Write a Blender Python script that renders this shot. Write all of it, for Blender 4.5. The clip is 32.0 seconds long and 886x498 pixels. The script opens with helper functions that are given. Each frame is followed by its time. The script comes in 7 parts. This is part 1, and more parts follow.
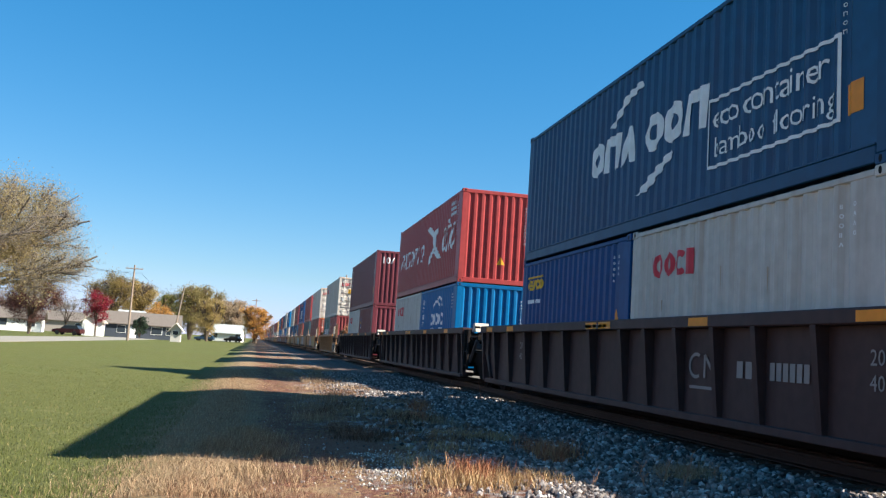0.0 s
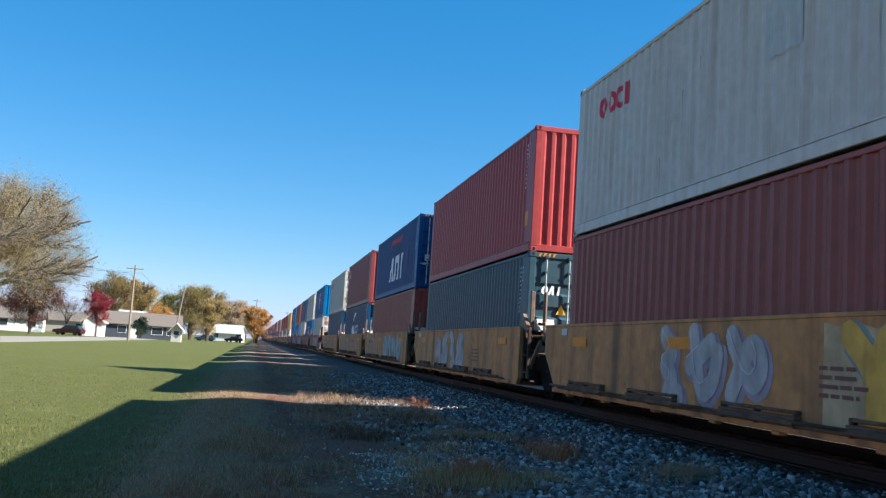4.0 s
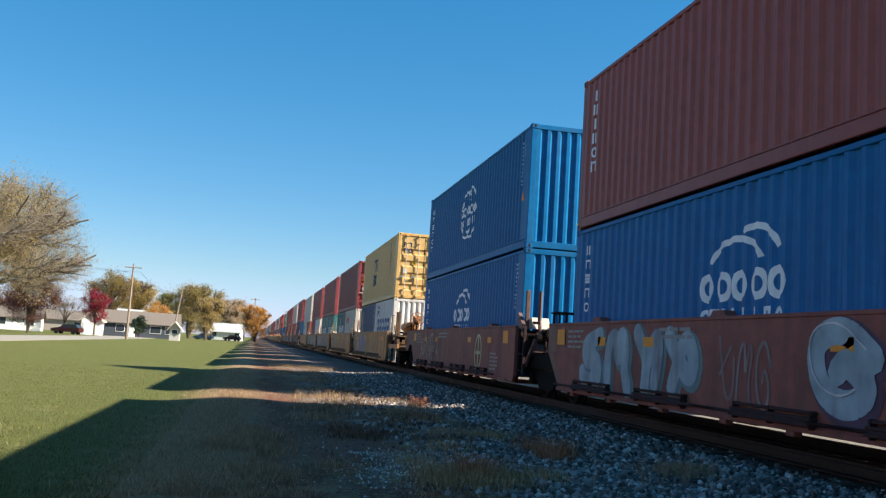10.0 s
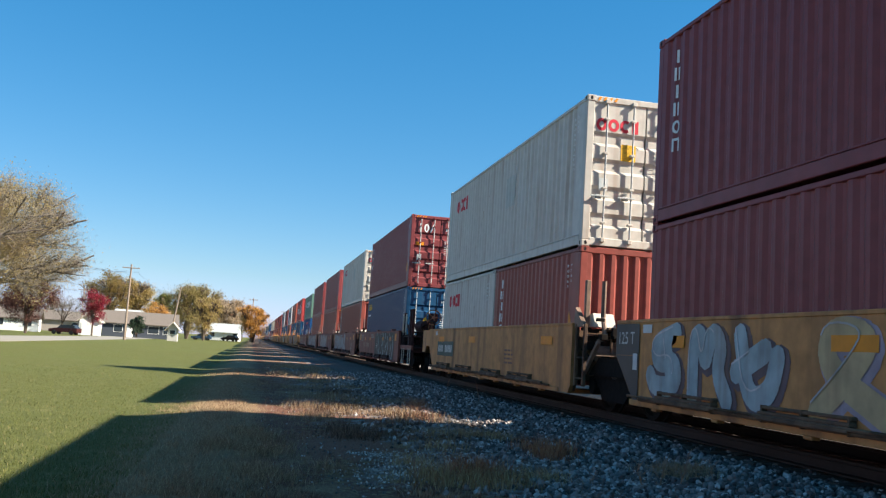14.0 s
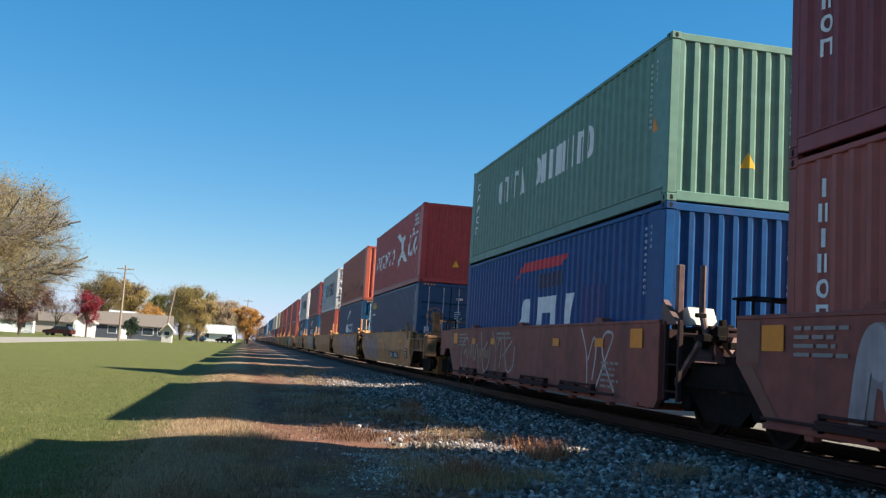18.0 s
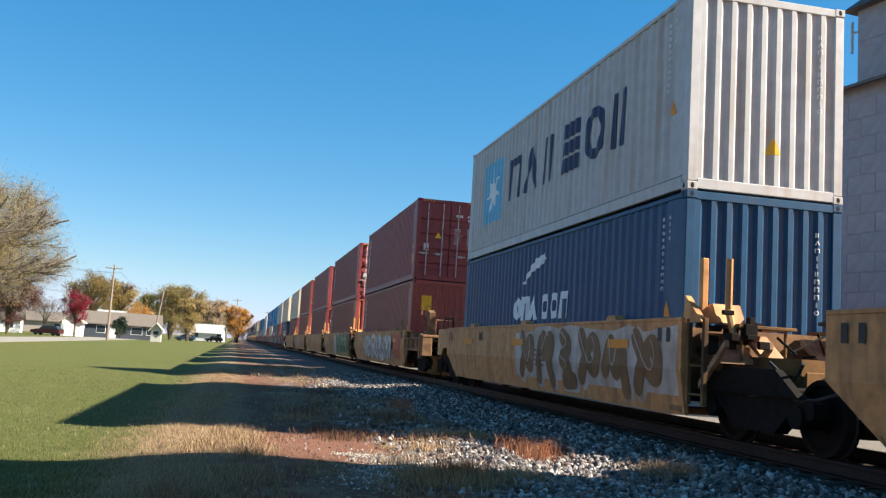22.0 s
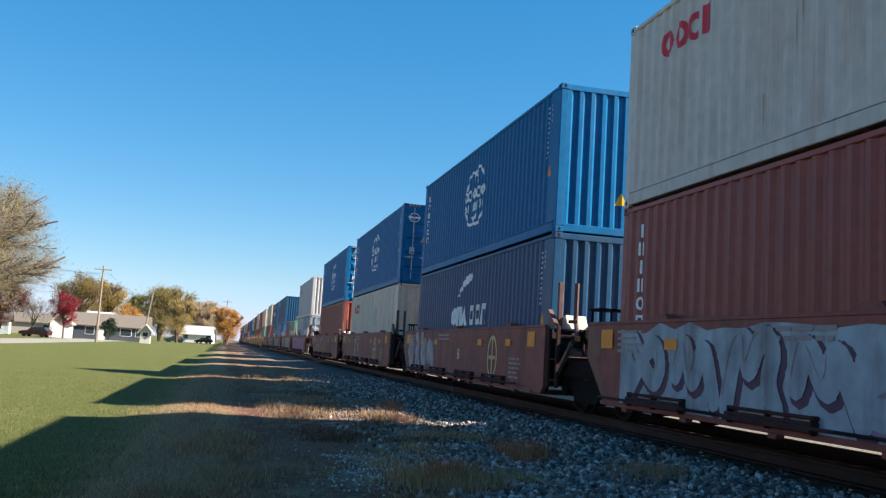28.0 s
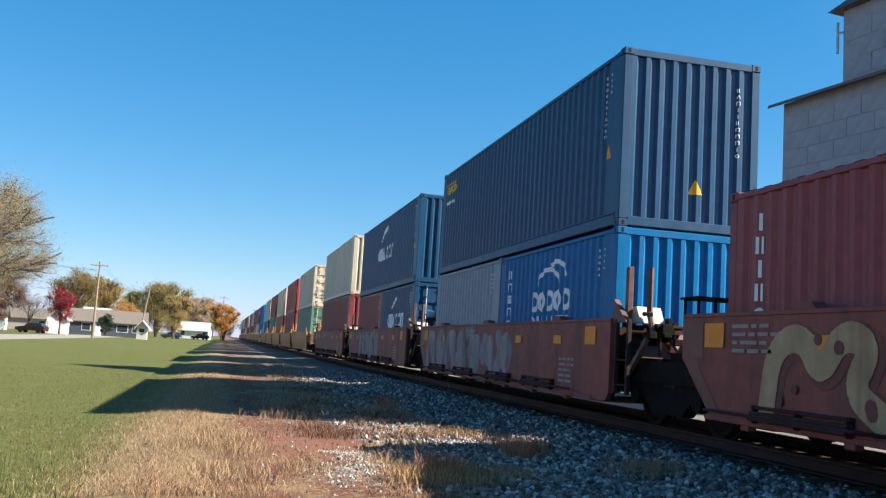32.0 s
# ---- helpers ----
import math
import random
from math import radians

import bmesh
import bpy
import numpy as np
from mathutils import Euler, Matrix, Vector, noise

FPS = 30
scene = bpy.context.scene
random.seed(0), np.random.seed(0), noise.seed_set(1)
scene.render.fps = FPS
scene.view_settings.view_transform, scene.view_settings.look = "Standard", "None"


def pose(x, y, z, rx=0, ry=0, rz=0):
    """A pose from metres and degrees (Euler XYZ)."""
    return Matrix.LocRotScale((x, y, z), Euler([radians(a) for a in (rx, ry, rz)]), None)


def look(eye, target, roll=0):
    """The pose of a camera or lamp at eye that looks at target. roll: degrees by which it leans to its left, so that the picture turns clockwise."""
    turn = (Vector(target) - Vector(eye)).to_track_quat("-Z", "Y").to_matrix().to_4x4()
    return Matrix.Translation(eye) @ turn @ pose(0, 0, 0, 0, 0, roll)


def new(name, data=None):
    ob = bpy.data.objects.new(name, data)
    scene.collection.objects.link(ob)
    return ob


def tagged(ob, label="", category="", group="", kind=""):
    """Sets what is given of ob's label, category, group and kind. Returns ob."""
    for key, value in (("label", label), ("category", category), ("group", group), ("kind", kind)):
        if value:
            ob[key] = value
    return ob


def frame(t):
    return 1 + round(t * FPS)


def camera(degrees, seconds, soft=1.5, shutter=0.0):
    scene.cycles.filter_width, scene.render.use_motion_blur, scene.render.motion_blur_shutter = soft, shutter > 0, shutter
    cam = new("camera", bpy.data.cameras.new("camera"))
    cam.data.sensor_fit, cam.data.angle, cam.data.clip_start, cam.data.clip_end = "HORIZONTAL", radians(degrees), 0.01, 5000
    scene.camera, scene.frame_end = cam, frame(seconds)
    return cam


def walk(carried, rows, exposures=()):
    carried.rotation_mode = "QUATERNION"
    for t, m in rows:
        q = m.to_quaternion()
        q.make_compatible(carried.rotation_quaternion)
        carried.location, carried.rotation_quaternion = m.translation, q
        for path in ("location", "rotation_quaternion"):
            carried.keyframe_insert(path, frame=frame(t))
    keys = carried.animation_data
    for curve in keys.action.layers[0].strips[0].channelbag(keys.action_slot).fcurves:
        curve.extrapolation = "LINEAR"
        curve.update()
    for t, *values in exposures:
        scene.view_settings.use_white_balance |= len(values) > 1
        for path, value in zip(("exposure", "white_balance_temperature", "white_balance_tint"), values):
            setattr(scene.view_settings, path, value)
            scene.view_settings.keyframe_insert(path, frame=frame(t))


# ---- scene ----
# ---- camera: hand-held beside the line, turning slightly to the right ----
EYE = (0.0, 0.0, 1.40)
TURNS = """0 -11.26 6.36 3.74; 0.5 -11.27 6.35 3.74; 1 -11.25 6.36 3.74; 1.5 -11.23 6.36 3.73; 2 -11.24 6.37 3.73; 2.5 -11.25 6.38 3.73; 3 -11.24 6.36 3.72; 3.5 -11.24 6.36 3.72; 5.5 -11.14 6.34 3.71; 6 -11.15 6.33 3.71; 6.5 -11.18 6.33 3.71; 7 -11.19 6.33 3.70; 7.5 -11.20 6.33 3.70; 8 -11.23 6.31 3.70; 8.5 -11.25 6.29 3.70; 9 -11.29 6.25 3.69; 9.5 -11.31 6.24 3.69; 10 -11.33 6.28 3.69; 10.5 -11.36 6.31 3.69; 11 -11.38 6.32 3.69; 11.5 -11.40 6.34 3.68; 12 -11.44 6.35 3.68; 12.5 -11.43 6.32 3.67; 13 -11.43 6.30 3.66; 13.5 -11.44 6.30 3.66; 14 -11.45 6.30 3.65; 14.5 -11.49 6.29 3.64; 15 -11.50 6.27 3.63; 15.5 -11.49 6.26 3.62; 17.5 -11.71 6.35 3.61; 18 -11.77 6.39 3.61; 18.5 -11.86 6.43 3.60; 19 -11.97 6.46 3.59; 19.5 -12.06 6.46 3.59; 20 -12.17 6.43 3.58; 20.5 -12.25 6.41 3.57; 21 -12.31 6.40 3.56; 21.5 -12.38 6.38 3.56; 22 -12.41 6.38 3.55; 22.5 -12.45 6.43 3.55; 23 -12.48 6.45 3.55; 23.5 -12.51 6.41 3.55; 24 -12.55 6.41 3.55; 24.5 -12.62 6.46 3.55; 26.5 -12.93 6.55 3.55; 27 -12.97 6.53 3.56; 27.5 -13.00 6.53 3.56; 28 -13.01 6.52 3.56; 28.5 -13.01 6.48 3.57; 29 -13.03 6.48 3.58; 29.5 -13.07 6.47 3.58; 30 -13.14 6.42 3.59; 30.5 -13.17 6.38 3.59; 31 -13.19 6.34 3.60; 31.5 -13.22 6.33 3.60; 32 -13.22 6.30 3.60"""


def aim(yaw, pitch, roll):
    y, p = radians(yaw), radians(pitch)
    to = (EYE[0] - math.sin(y) * math.cos(p), EYE[1] + math.cos(y) * math.cos(p), EYE[2] + math.sin(p))
    return look(EYE, to, roll)


cam = camera(52.03, 32.0, soft=1.3)
# the camera's own exposure and white balance drift a little as bright boxes fill its view
TONE = """0 1.5 6300; 2 1.5 6100; 3 1.5 5950; 3.5 1.5 5950; 6 1.5 6450; 8 1.48 6450; 10 1.46 6600; 11 1.46 6300; 12 1.46 6000; 13 1.47 6400; 14 1.48 6500; 15 1.46 6600; 18 1.44 6600; 19 1.43 6500; 20 1.47 6550; 21 1.56 6700; 23 1.56 6650; 24 1.54 6500; 27 1.48 6450; 28 1.56 6550; 29 1.53 6650; 30 1.53 6500; 31 1.50 6350; 32 1.54 6400"""
walk(cam, [(r[0], aim(*r[1:])) for r in [[float(v) for v in g.split()] for g in TURNS.split(";")]], [(*[float(v) for v in g.split()], 10) for g in TONE.split(";")])

# ---- light: clear autumn sky, sun high behind the camera on the far side of the train ----
SUN = Vector((1.245, -0.46, 1.0)).normalized()
world = bpy.data.worlds.new("sky")
scene.world = world
world.use_nodes = True
wn = world.node_tree
sky = wn.nodes.new("ShaderNodeTexSky")
sky.sky_type, sky.sun_disc = "NISHITA", False
sky.sun_elevation = math.asin(SUN.z)
sky.sun_rotation = math.atan2(SUN.x, SUN.y)
sky.altitude, sky.air_density, sky.dust_density, sky.ozone_density = 200, 1.0, 0.1, 3.0
wn.nodes["Background"].inputs["Strength"].default_value = 0.0504
deep = wn.nodes.new("ShaderNodeHueSaturation")
deep.inputs["Hue"].default_value, deep.inputs["Saturation"].default_value = 0.503, 1.35
wn.links.new(sky.outputs[0], deep.inputs["Color"])
split = wn.nodes.new("ShaderNodeSeparateColor")
join = wn.nodes.new("ShaderNodeCombineColor")
wn.links.new(deep.outputs[0], split.inputs[0])
for i, (power, gain) in enumerate(((0.88, 0.97), (0.665, 1.61), (0.65, 1.96))):
    # an even, clear autumn blue from the horizon to the zenith
    p_ = wn.nodes.new("ShaderNodeMath")
    g_ = wn.nodes.new("ShaderNodeMath")
    p_.operation, g_.operation = "POWER", "MULTIPLY"
    p_.inputs[1].default_value, g_.inputs[1].default_value = power, gain
    wn.links.new(split.outputs[i], p_.inputs[0])
    wn.links.new(p_.outputs[0], g_.inputs[0])
    wn.links.new(g_.outputs[0], join.inputs[i])
haze = wn.nodes.new("ShaderNodeMath")
floor_ = wn.nodes.new("ShaderNodeMath")
haze.operation, floor_.operation = "MULTIPLY", "MAXIMUM"
haze.inputs[1].default_value = 1.25     # the haze at the horizon stays a pale blue
for a_, b_ in ((join.inputs[1].links[0].from_socket, haze.inputs[0]), (haze.outputs[0], floor_.inputs[0]), (join.inputs[2].links[0].from_socket, floor_.inputs[1])):
    wn.links.new(a_, b_)
wn.links.new(floor_.outputs[0], join.inputs[2])
# the blue is deepest at a right angle to the sun; red added round it and opposite it warms the shade
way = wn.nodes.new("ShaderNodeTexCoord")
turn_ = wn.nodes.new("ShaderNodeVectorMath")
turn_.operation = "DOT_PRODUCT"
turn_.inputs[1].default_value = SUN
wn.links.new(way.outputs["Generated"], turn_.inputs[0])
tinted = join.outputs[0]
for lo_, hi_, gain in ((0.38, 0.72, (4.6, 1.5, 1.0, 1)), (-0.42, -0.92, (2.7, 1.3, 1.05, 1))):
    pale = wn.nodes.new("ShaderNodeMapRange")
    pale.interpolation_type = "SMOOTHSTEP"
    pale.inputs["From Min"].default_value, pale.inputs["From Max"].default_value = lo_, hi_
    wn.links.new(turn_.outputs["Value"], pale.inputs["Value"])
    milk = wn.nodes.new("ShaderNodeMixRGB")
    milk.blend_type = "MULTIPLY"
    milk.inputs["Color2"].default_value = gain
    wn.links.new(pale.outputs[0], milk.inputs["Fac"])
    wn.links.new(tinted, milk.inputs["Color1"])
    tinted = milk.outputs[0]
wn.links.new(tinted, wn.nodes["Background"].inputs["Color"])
sun_data = bpy.data.lights.new("sun", "SUN")
sun_data.energy, sun_data.angle, sun_data.color = 4.85, radians(0.53), (1.0, 0.935, 0.80)
sun = new("sun", sun_data)
sun.matrix_world = look((60, -25, 60), Vector((60, -25, 60)) - SUN)

# ---- plan ----
TRACK_X = 7.06      # centre line of the track; it runs along y
RAIL_Z = 0.50       # top of the rails above the lawn
SEAT = {"ribbed": 0.40, "tanrib": 0.40, "tan": 0.34, "brown": 0.405, "yellow": 0.415}      # container floor above the rails
WIDE = 2.438
PASS = ((0, 0.0), (6, 125.73), (12, 252.29), (18, 378.89), (24, 505.45), (32, 674.59))

# ---- materials ----
MATS = {}


def mat(name, color, rough=0.6, metal=0.0, grain=8.0, vary=0.25, bump=0.0, stain=None, stain_scale=1.2, amount=0.5, streak=False, rnd=0.0, coords="Object"):
    """A painted or raw surface: base colour with coarse and fine variation, stains of another colour and fine relief."""
    if name in MATS:
        return MATS[name]
    m = bpy.data.materials.new(name)
    m.use_nodes = True
    t, L = m.node_tree, m.node_tree.links
    b = t.nodes["Principled BSDF"]
    b.inputs["Metallic"].default_value = metal
    b.inputs["Specular IOR Level"].default_value = 0.28
    tc = t.nodes.new("ShaderNodeTexCoord")
    src = tc.outputs[coords]
    fine = t.nodes.new("ShaderNodeTexNoise")
    fine.inputs["Scale"].default_value, fine.inputs["Detail"].default_value = grain, 6
    L.new(src, fine.inputs["Vector"])
    coarse = t.nodes.new("ShaderNodeTexNoise")
    coarse.inputs["Scale"].default_value, coarse.inputs["Detail"].default_value = stain_scale, 5
    cs = src
    if streak:
        mp = t.nodes.new("ShaderNodeMapping")
        mp.inputs["Scale"].default_value = (3.0, 3.0, 0.28)
        L.new(src, mp.inputs["Vector"])
        cs = mp.outputs[0]
    L.new(cs, coarse.inputs["Vector"])
    r1 = t.nodes.new("ShaderNodeMapRange")
    r1.inputs["From Min"].default_value, r1.inputs["From Max"].default_value = 0.25, 0.75
    r1.inputs["To Min"].default_value, r1.inputs["To Max"].default_value = 1 - vary, 1 + vary
    L.new(fine.outputs["Fac"], r1.inputs["Value"])
    mul = t.nodes.new("ShaderNodeVectorMath")
    mul.operation = "SCALE"
    mul.inputs[0].default_value = color
    val = r1.outputs[0]
    if rnd:
        oi = t.nodes.new("ShaderNodeObjectInfo")
        rr = t.nodes.new("ShaderNodeMapRange")
        rr.inputs["To Min"].default_value, rr.inputs["To Max"].default_value = 1 - rnd, 1 + rnd
        L.new(oi.outputs["Random"], rr.inputs["Value"])
        mm = t.nodes.new("ShaderNodeMath")
        mm.operation = "MULTIPLY"
        L.new(val, mm.inputs[0])
        L.new(rr.outputs[0], mm.inputs[1])
        val = mm.outputs[0]
    L.new(val, mul.inputs["Scale"])
    col = mul.outputs[0]
    if stain:
        r2 = t.nodes.new("ShaderNodeMapRange")
        r2.inputs["From Min"].default_value, r2.inputs["From Max"].default_value = 0.5, 0.72
        r2.inputs["To Max"].default_value = amount
        L.new(coarse.outputs["Fac"], r2.inputs["Value"])
        mix = t.nodes.new("ShaderNodeMixRGB")
        L.new(r2.outputs[0], mix.inputs["Fac"])
        L.new(col, mix.inputs["Color1"])
        mix.inputs["Color2"].default_value = (*stain, 1)
        col = mix.outputs[0]
    L.new(col, b.inputs["Base Color"])
    r3 = t.nodes.new("ShaderNodeMapRange")
    r3.inputs["To Min"].default_value, r3.inputs["To Max"].default_value = max(0, rough - 0.12), min(1, rough + 0.12)
    L.new(coarse.outputs["Fac"], r3.inputs["Value"])
    L.new(r3.outputs[0], b.inputs["Roughness"])
    if bump:
        bp = t.nodes.new("ShaderNodeBump")
        bp.inputs["Strength"].default_value, bp.inputs["Distance"].default_value = bump, 0.02
        L.new(fine.outputs["Fac"], bp.inputs["Height"])
        L.new(bp.outputs[0], b.inputs["Normal"])
    MATS[name] = m
    return m


RUST = (0.13, 0.05, 0.025)
PAINTS = {
    "navy": (0.006, 0.056, 0.130), "cosco": (0.001, 0.115, 0.29), "blue": (0.006, 0.062, 0.19), "maroon": (0.21, 0.045, 0.048), "plumred": (0.135, 0.030, 0.042), "redbrown": (0.26, 0.064, 0.050),
    "red": (0.33, 0.045, 0.045), "orange": (0.36, 0.085, 0.055), "oocl": (0.51, 0.475, 0.425), "cream": (0.56, 0.48, 0.375), "teal": (0.045, 0.15, 0.15),
    "green": (0.115, 0.225, 0.175), "yellow": (0.61, 0.385, 0.145), "maersk": (0.43, 0.43, 0.44), "white": (0.62, 0.60, 0.57), "darkteal": (0.03, 0.075, 0.10), "steel": (0.22, 0.26, 0.31),
}


def paint(kind):
    """Chalky container paint with a low sheen."""
    c = PAINTS[kind]
    if "paint_" + kind in MATS:
        return MATS["paint_" + kind]
    m = paint_base(kind, c)
    m.node_tree.nodes["Principled BSDF"].inputs["Specular IOR Level"].default_value = 0.14 if kind in ("cosco", "blue") else 0.28
    return m


def paint_base(kind, c):
    if kind in ("oocl", "cream", "white", "maersk"):
        return mat("paint_" + kind, c, 0.45, 0, 5.0, 0.12, 0.05, stain=(0.30, 0.19, 0.12), stain_scale=1.5, amount=0.42, streak=True, rnd=0.08)
    return mat("paint_" + kind, c, 0.46, 0, 5.0, 0.16, 0.05, stain=tuple(0.72 * v + 0.28 * r for v, r in zip(c, RUST)), stain_scale=1.6, amount=0.35, streak=True, rnd=0.12)


def decal_mat(name, c):
    return mat("mark_" + name, c, 0.5, 0, 6.0, 0.12)


INK = {
    "white": (0.72, 0.74, 0.74), "red": (0.55, 0.03, 0.05), "yellow": (0.75, 0.42, 0.03), "black": (0.015, 0.016, 0.02), "blue": (0.02, 0.07, 0.2), "sky": (0.12, 0.42, 0.62), "gray": (0.3, 0.31, 0.31), "dim": (0.24, 0.22, 0.21), "patch": (0.44, 0.45, 0.42),
    "amber": (0.72, 0.24, 0.012), "paleblue": (0.33, 0.50, 0.55), "purple": (0.52, 0.21, 0.38), "plum": (0.26, 0.09, 0.20), "pink": (0.5, 0.3, 0.36), "green": (0.02, 0.28, 0.13), "forest": (0.012, 0.05, 0.045), "silver": (0.48, 0.5, 0.5), "sand": (0.55, 0.42, 0.22),
    "weep": (0.40, 0.31, 0.23), "soil": (0.045, 0.042, 0.042), "rust": (0.17, 0.06, 0.03), "umber": (0.24, 0.12, 0.08), "clay": (0.40, 0.20, 0.095), "ochre": (0.36, 0.24, 0.15), "soot": (0.05, 0.018, 0.018), "teal": (0.10, 0.30, 0.32), "lilac": (0.33, 0.30, 0.40), "navy": (0.02, 0.035, 0.09), "tan": (0.40, 0.27, 0.13), "darkblue": (0.01, 0.04, 0.16), "brown": (0.14, 0.055, 0.04),
}


def ink(k):
    return decal_mat(k, INK[k])


# ---- mesh helpers ----
SMALL = ("code_marking", "weight_marking", "rust_streak", "fine_print", "lettering", "caution_lettering", "length_lettering")


def part(name, bm, material, parent=None, label="", smooth=False):
    """Links a bmesh as one mesh object, under parent if there is one."""
    me = bpy.data.meshes.new(name)
    bm.normal_update()
    bm.to_mesh(me)
    bm.free()
    for m_ in (material if isinstance(material, (list, tuple)) else [material]):
        me.materials.append(m_)
    if smooth:
        for p in me.polygons:
            p.use_smooth = True
    ob = new(name, me)
    if parent:
        ob.parent = parent
    if label:
        ob["label"] = label
    return ob


def again(ob, parent, m=None, material=None):
    """Another object on the same mesh."""
    name, data, label = ob
    c = new(name, data)
    c.parent = parent
    if m is not None:
        c.matrix_basis = m
    if material:
        c.material_slots[0].link = "OBJECT"
        c.material_slots[0].material = material
    if label:
        c["label"] = label
    if name in SMALL:
        tagged(c, kind="stuff")
    return c


def box(bm, x0, x1, y0, y1, z0, z1, bevel=0.0, mi=0):
    vs = [bm.verts.new((x, y, z)) for x in (x0, x1) for y in (y0, y1) for z in (z0, z1)]
    fs = [bm.faces.new([vs[i] for i in q]) for q in ((0, 1, 3, 2), (4, 6, 7, 5), (0, 4, 5, 1), (2, 3, 7, 6), (0, 2, 6, 4), (1, 5, 7, 3))]
    for f in fs:
        f.material_index = mi
    if bevel:
        bmesh.ops.bevel(bm, geom=list({e for f in fs for e in f.edges}), offset=bevel, segments=1, affect="EDGES")
    return vs


def prism(bm, outline, axis, a, b, mi=0):
    """Extrudes a closed outline between a and b along an axis (outline in the other two axes, in their order)."""
    def at(p, w):
        return {"x": (w, p[0], p[1]), "y": (p[0], w, p[1]), "z": (p[0], p[1], w)}[axis]
    lo, hi = [bm.verts.new(at(p, a)) for p in outline], [bm.verts.new(at(p, b)) for p in outline]
    n = len(outline)
    fs = [bm.faces.new(lo[::-1]), bm.faces.new(hi)]
    fs += [bm.faces.new((lo[i], lo[(i + 1) % n], hi[(i + 1) % n], hi[i])) for i in range(n)]
    for f in fs:
        f.material_index = mi
    bmesh.ops.recalc_face_normals(bm, faces=fs)
    return fs


def rod(bm, p, q, r, n=8, r2=None):
    """A round bar from p to q."""
    p, q = Vector(p), Vector(q)
    d = (q - p).normalized()
    a = d.orthogonal().normalized()
    b_ = d.cross(a)
    r2 = r if r2 is None else r2
    c1 = [bm.verts.new(p + r * (math.cos(2 * math.pi * i / n) * a + math.sin(2 * math.pi * i / n) * b_)) for i in range(n)]
    c2 = [bm.verts.new(q + r2 * (math.cos(2 * math.pi * i / n) * a + math.sin(2 * math.pi * i / n) * b_)) for i in range(n)]
    for i in range(n):
        bm.faces.new((c1[i], c1[(i + 1) % n], c2[(i + 1) % n], c2[i]))
    bm.faces.new(c1[::-1])
    bm.faces.new(c2)


def ring_mesh(bm, c, r, th, axis, n=20):
    """A round ring of bar thickness th."""
    pts = []
    for i in range(n):
        a = 2 * math.pi * i / n
        u, v = r * math.cos(a), r * math.sin(a)
        pts.append(Vector(c) + Vector({"x": (0, u, v), "y": (u, 0, v), "z": (u, v, 0)}[axis]))
    for i in range(n):
        rod(bm, pts[i], pts[(i + 1) % n], th, 6)


# ---- flat marks: shapes as polygons in (u along, v up) ----
def rect(u, v, w, h, lean=0.0):
    return [(u, v), (u + w, v), (u + w + lean, v + h), (u + lean, v + h)]


def arc(cu, cv, ru, rv, th, a0=0, a1=360, n=20):
    """Quads of a band round an ellipse."""
    out = []
    for i in range(n):
        a, b_ = radians(a0 + (a1 - a0) * i / n), radians(a0 + (a1 - a0) * (i + 1) / n)
        out.append([(cu + (ru - th) * math.cos(a), cv + (rv - th) * math.sin(a)), (cu + ru * math.cos(a), cv + rv * math.sin(a)),
                    (cu + ru * math.cos(b_), cv + rv * math.sin(b_)), (cu + (ru - th) * math.cos(b_), cv + (rv - th) * math.sin(b_))])
    return out


def sign_shape(k, u, v, g, h, lean, t):
    """One plain shape in place of a sign: o ring, n portal, l bar, d double bar, a hollow wedge, z two stacked slabs, x cross."""
    if k == "o":
        out = arc(u + g / 2, v + h / 2, g / 2, h / 2, t, 0, 360, 16)
    elif k == "n":
        out = [rect(u, v, t, h - t), rect(u + g - t, v, t, h - t), [(u, v + h - t), (u + t, v + h - t), (u + g - t, v + h - t), (u + g, v + h - t), (u + g, v + h), (u, v + h)]]
    elif k == "l":
        out = [rect(u + g * 0.3, v, t * 1.1, h)]
    elif k == "d":
        out = [rect(u + g * 0.08, v, t, h), rect(u + g * 0.08 + t * 1.7, v, t, h)]
    elif k == "a":
        m = u + g / 2
        out = [[(u, v), (u + t, v), (m, v + h - t * 1.6), (m, v + h), (m - t * 0.5, v + h)], [(u + g - t, v), (u + g, v), (m + t * 0.5, v + h), (m, v + h), (m, v + h - t * 1.6)]]
    elif k == "z":
        out = [rect(u, v, g, h * 0.30), rect(u, v + h * 0.36, g, h * 0.27), rect(u, v + h * 0.70, g, h * 0.30)]
    else:
        out = [[(u, v), (u + t, v), (u + g, v + h), (u + g - t, v + h)]]
    return [[(a + lean * (b_ - v) / h, b_) for a, b_ in p] for p in out]


def shapes(u, v, w, h, pattern, lean=0.0, gap=0.16, bold=0.24):
    """A row of plain shapes of one height in place of a name."""
    out, cw = [], w / len(pattern)
    for i, k in enumerate(pattern):
        if k != " ":
            g = cw * (1 - gap)
            out += sign_shape(k, u + i * cw, v, g, h, lean, min(g * bold * 1.25, h * bold))
    return out


def blocks(u, v, w, h, n, seed=0, lean=0.0, gap=0.16):
    """A row of n plain shapes in place of a name."""
    r = random.Random(seed)
    return shapes(u, v, w, h, "".join(r.choice("onadol") for _ in range(n)), lean, gap)


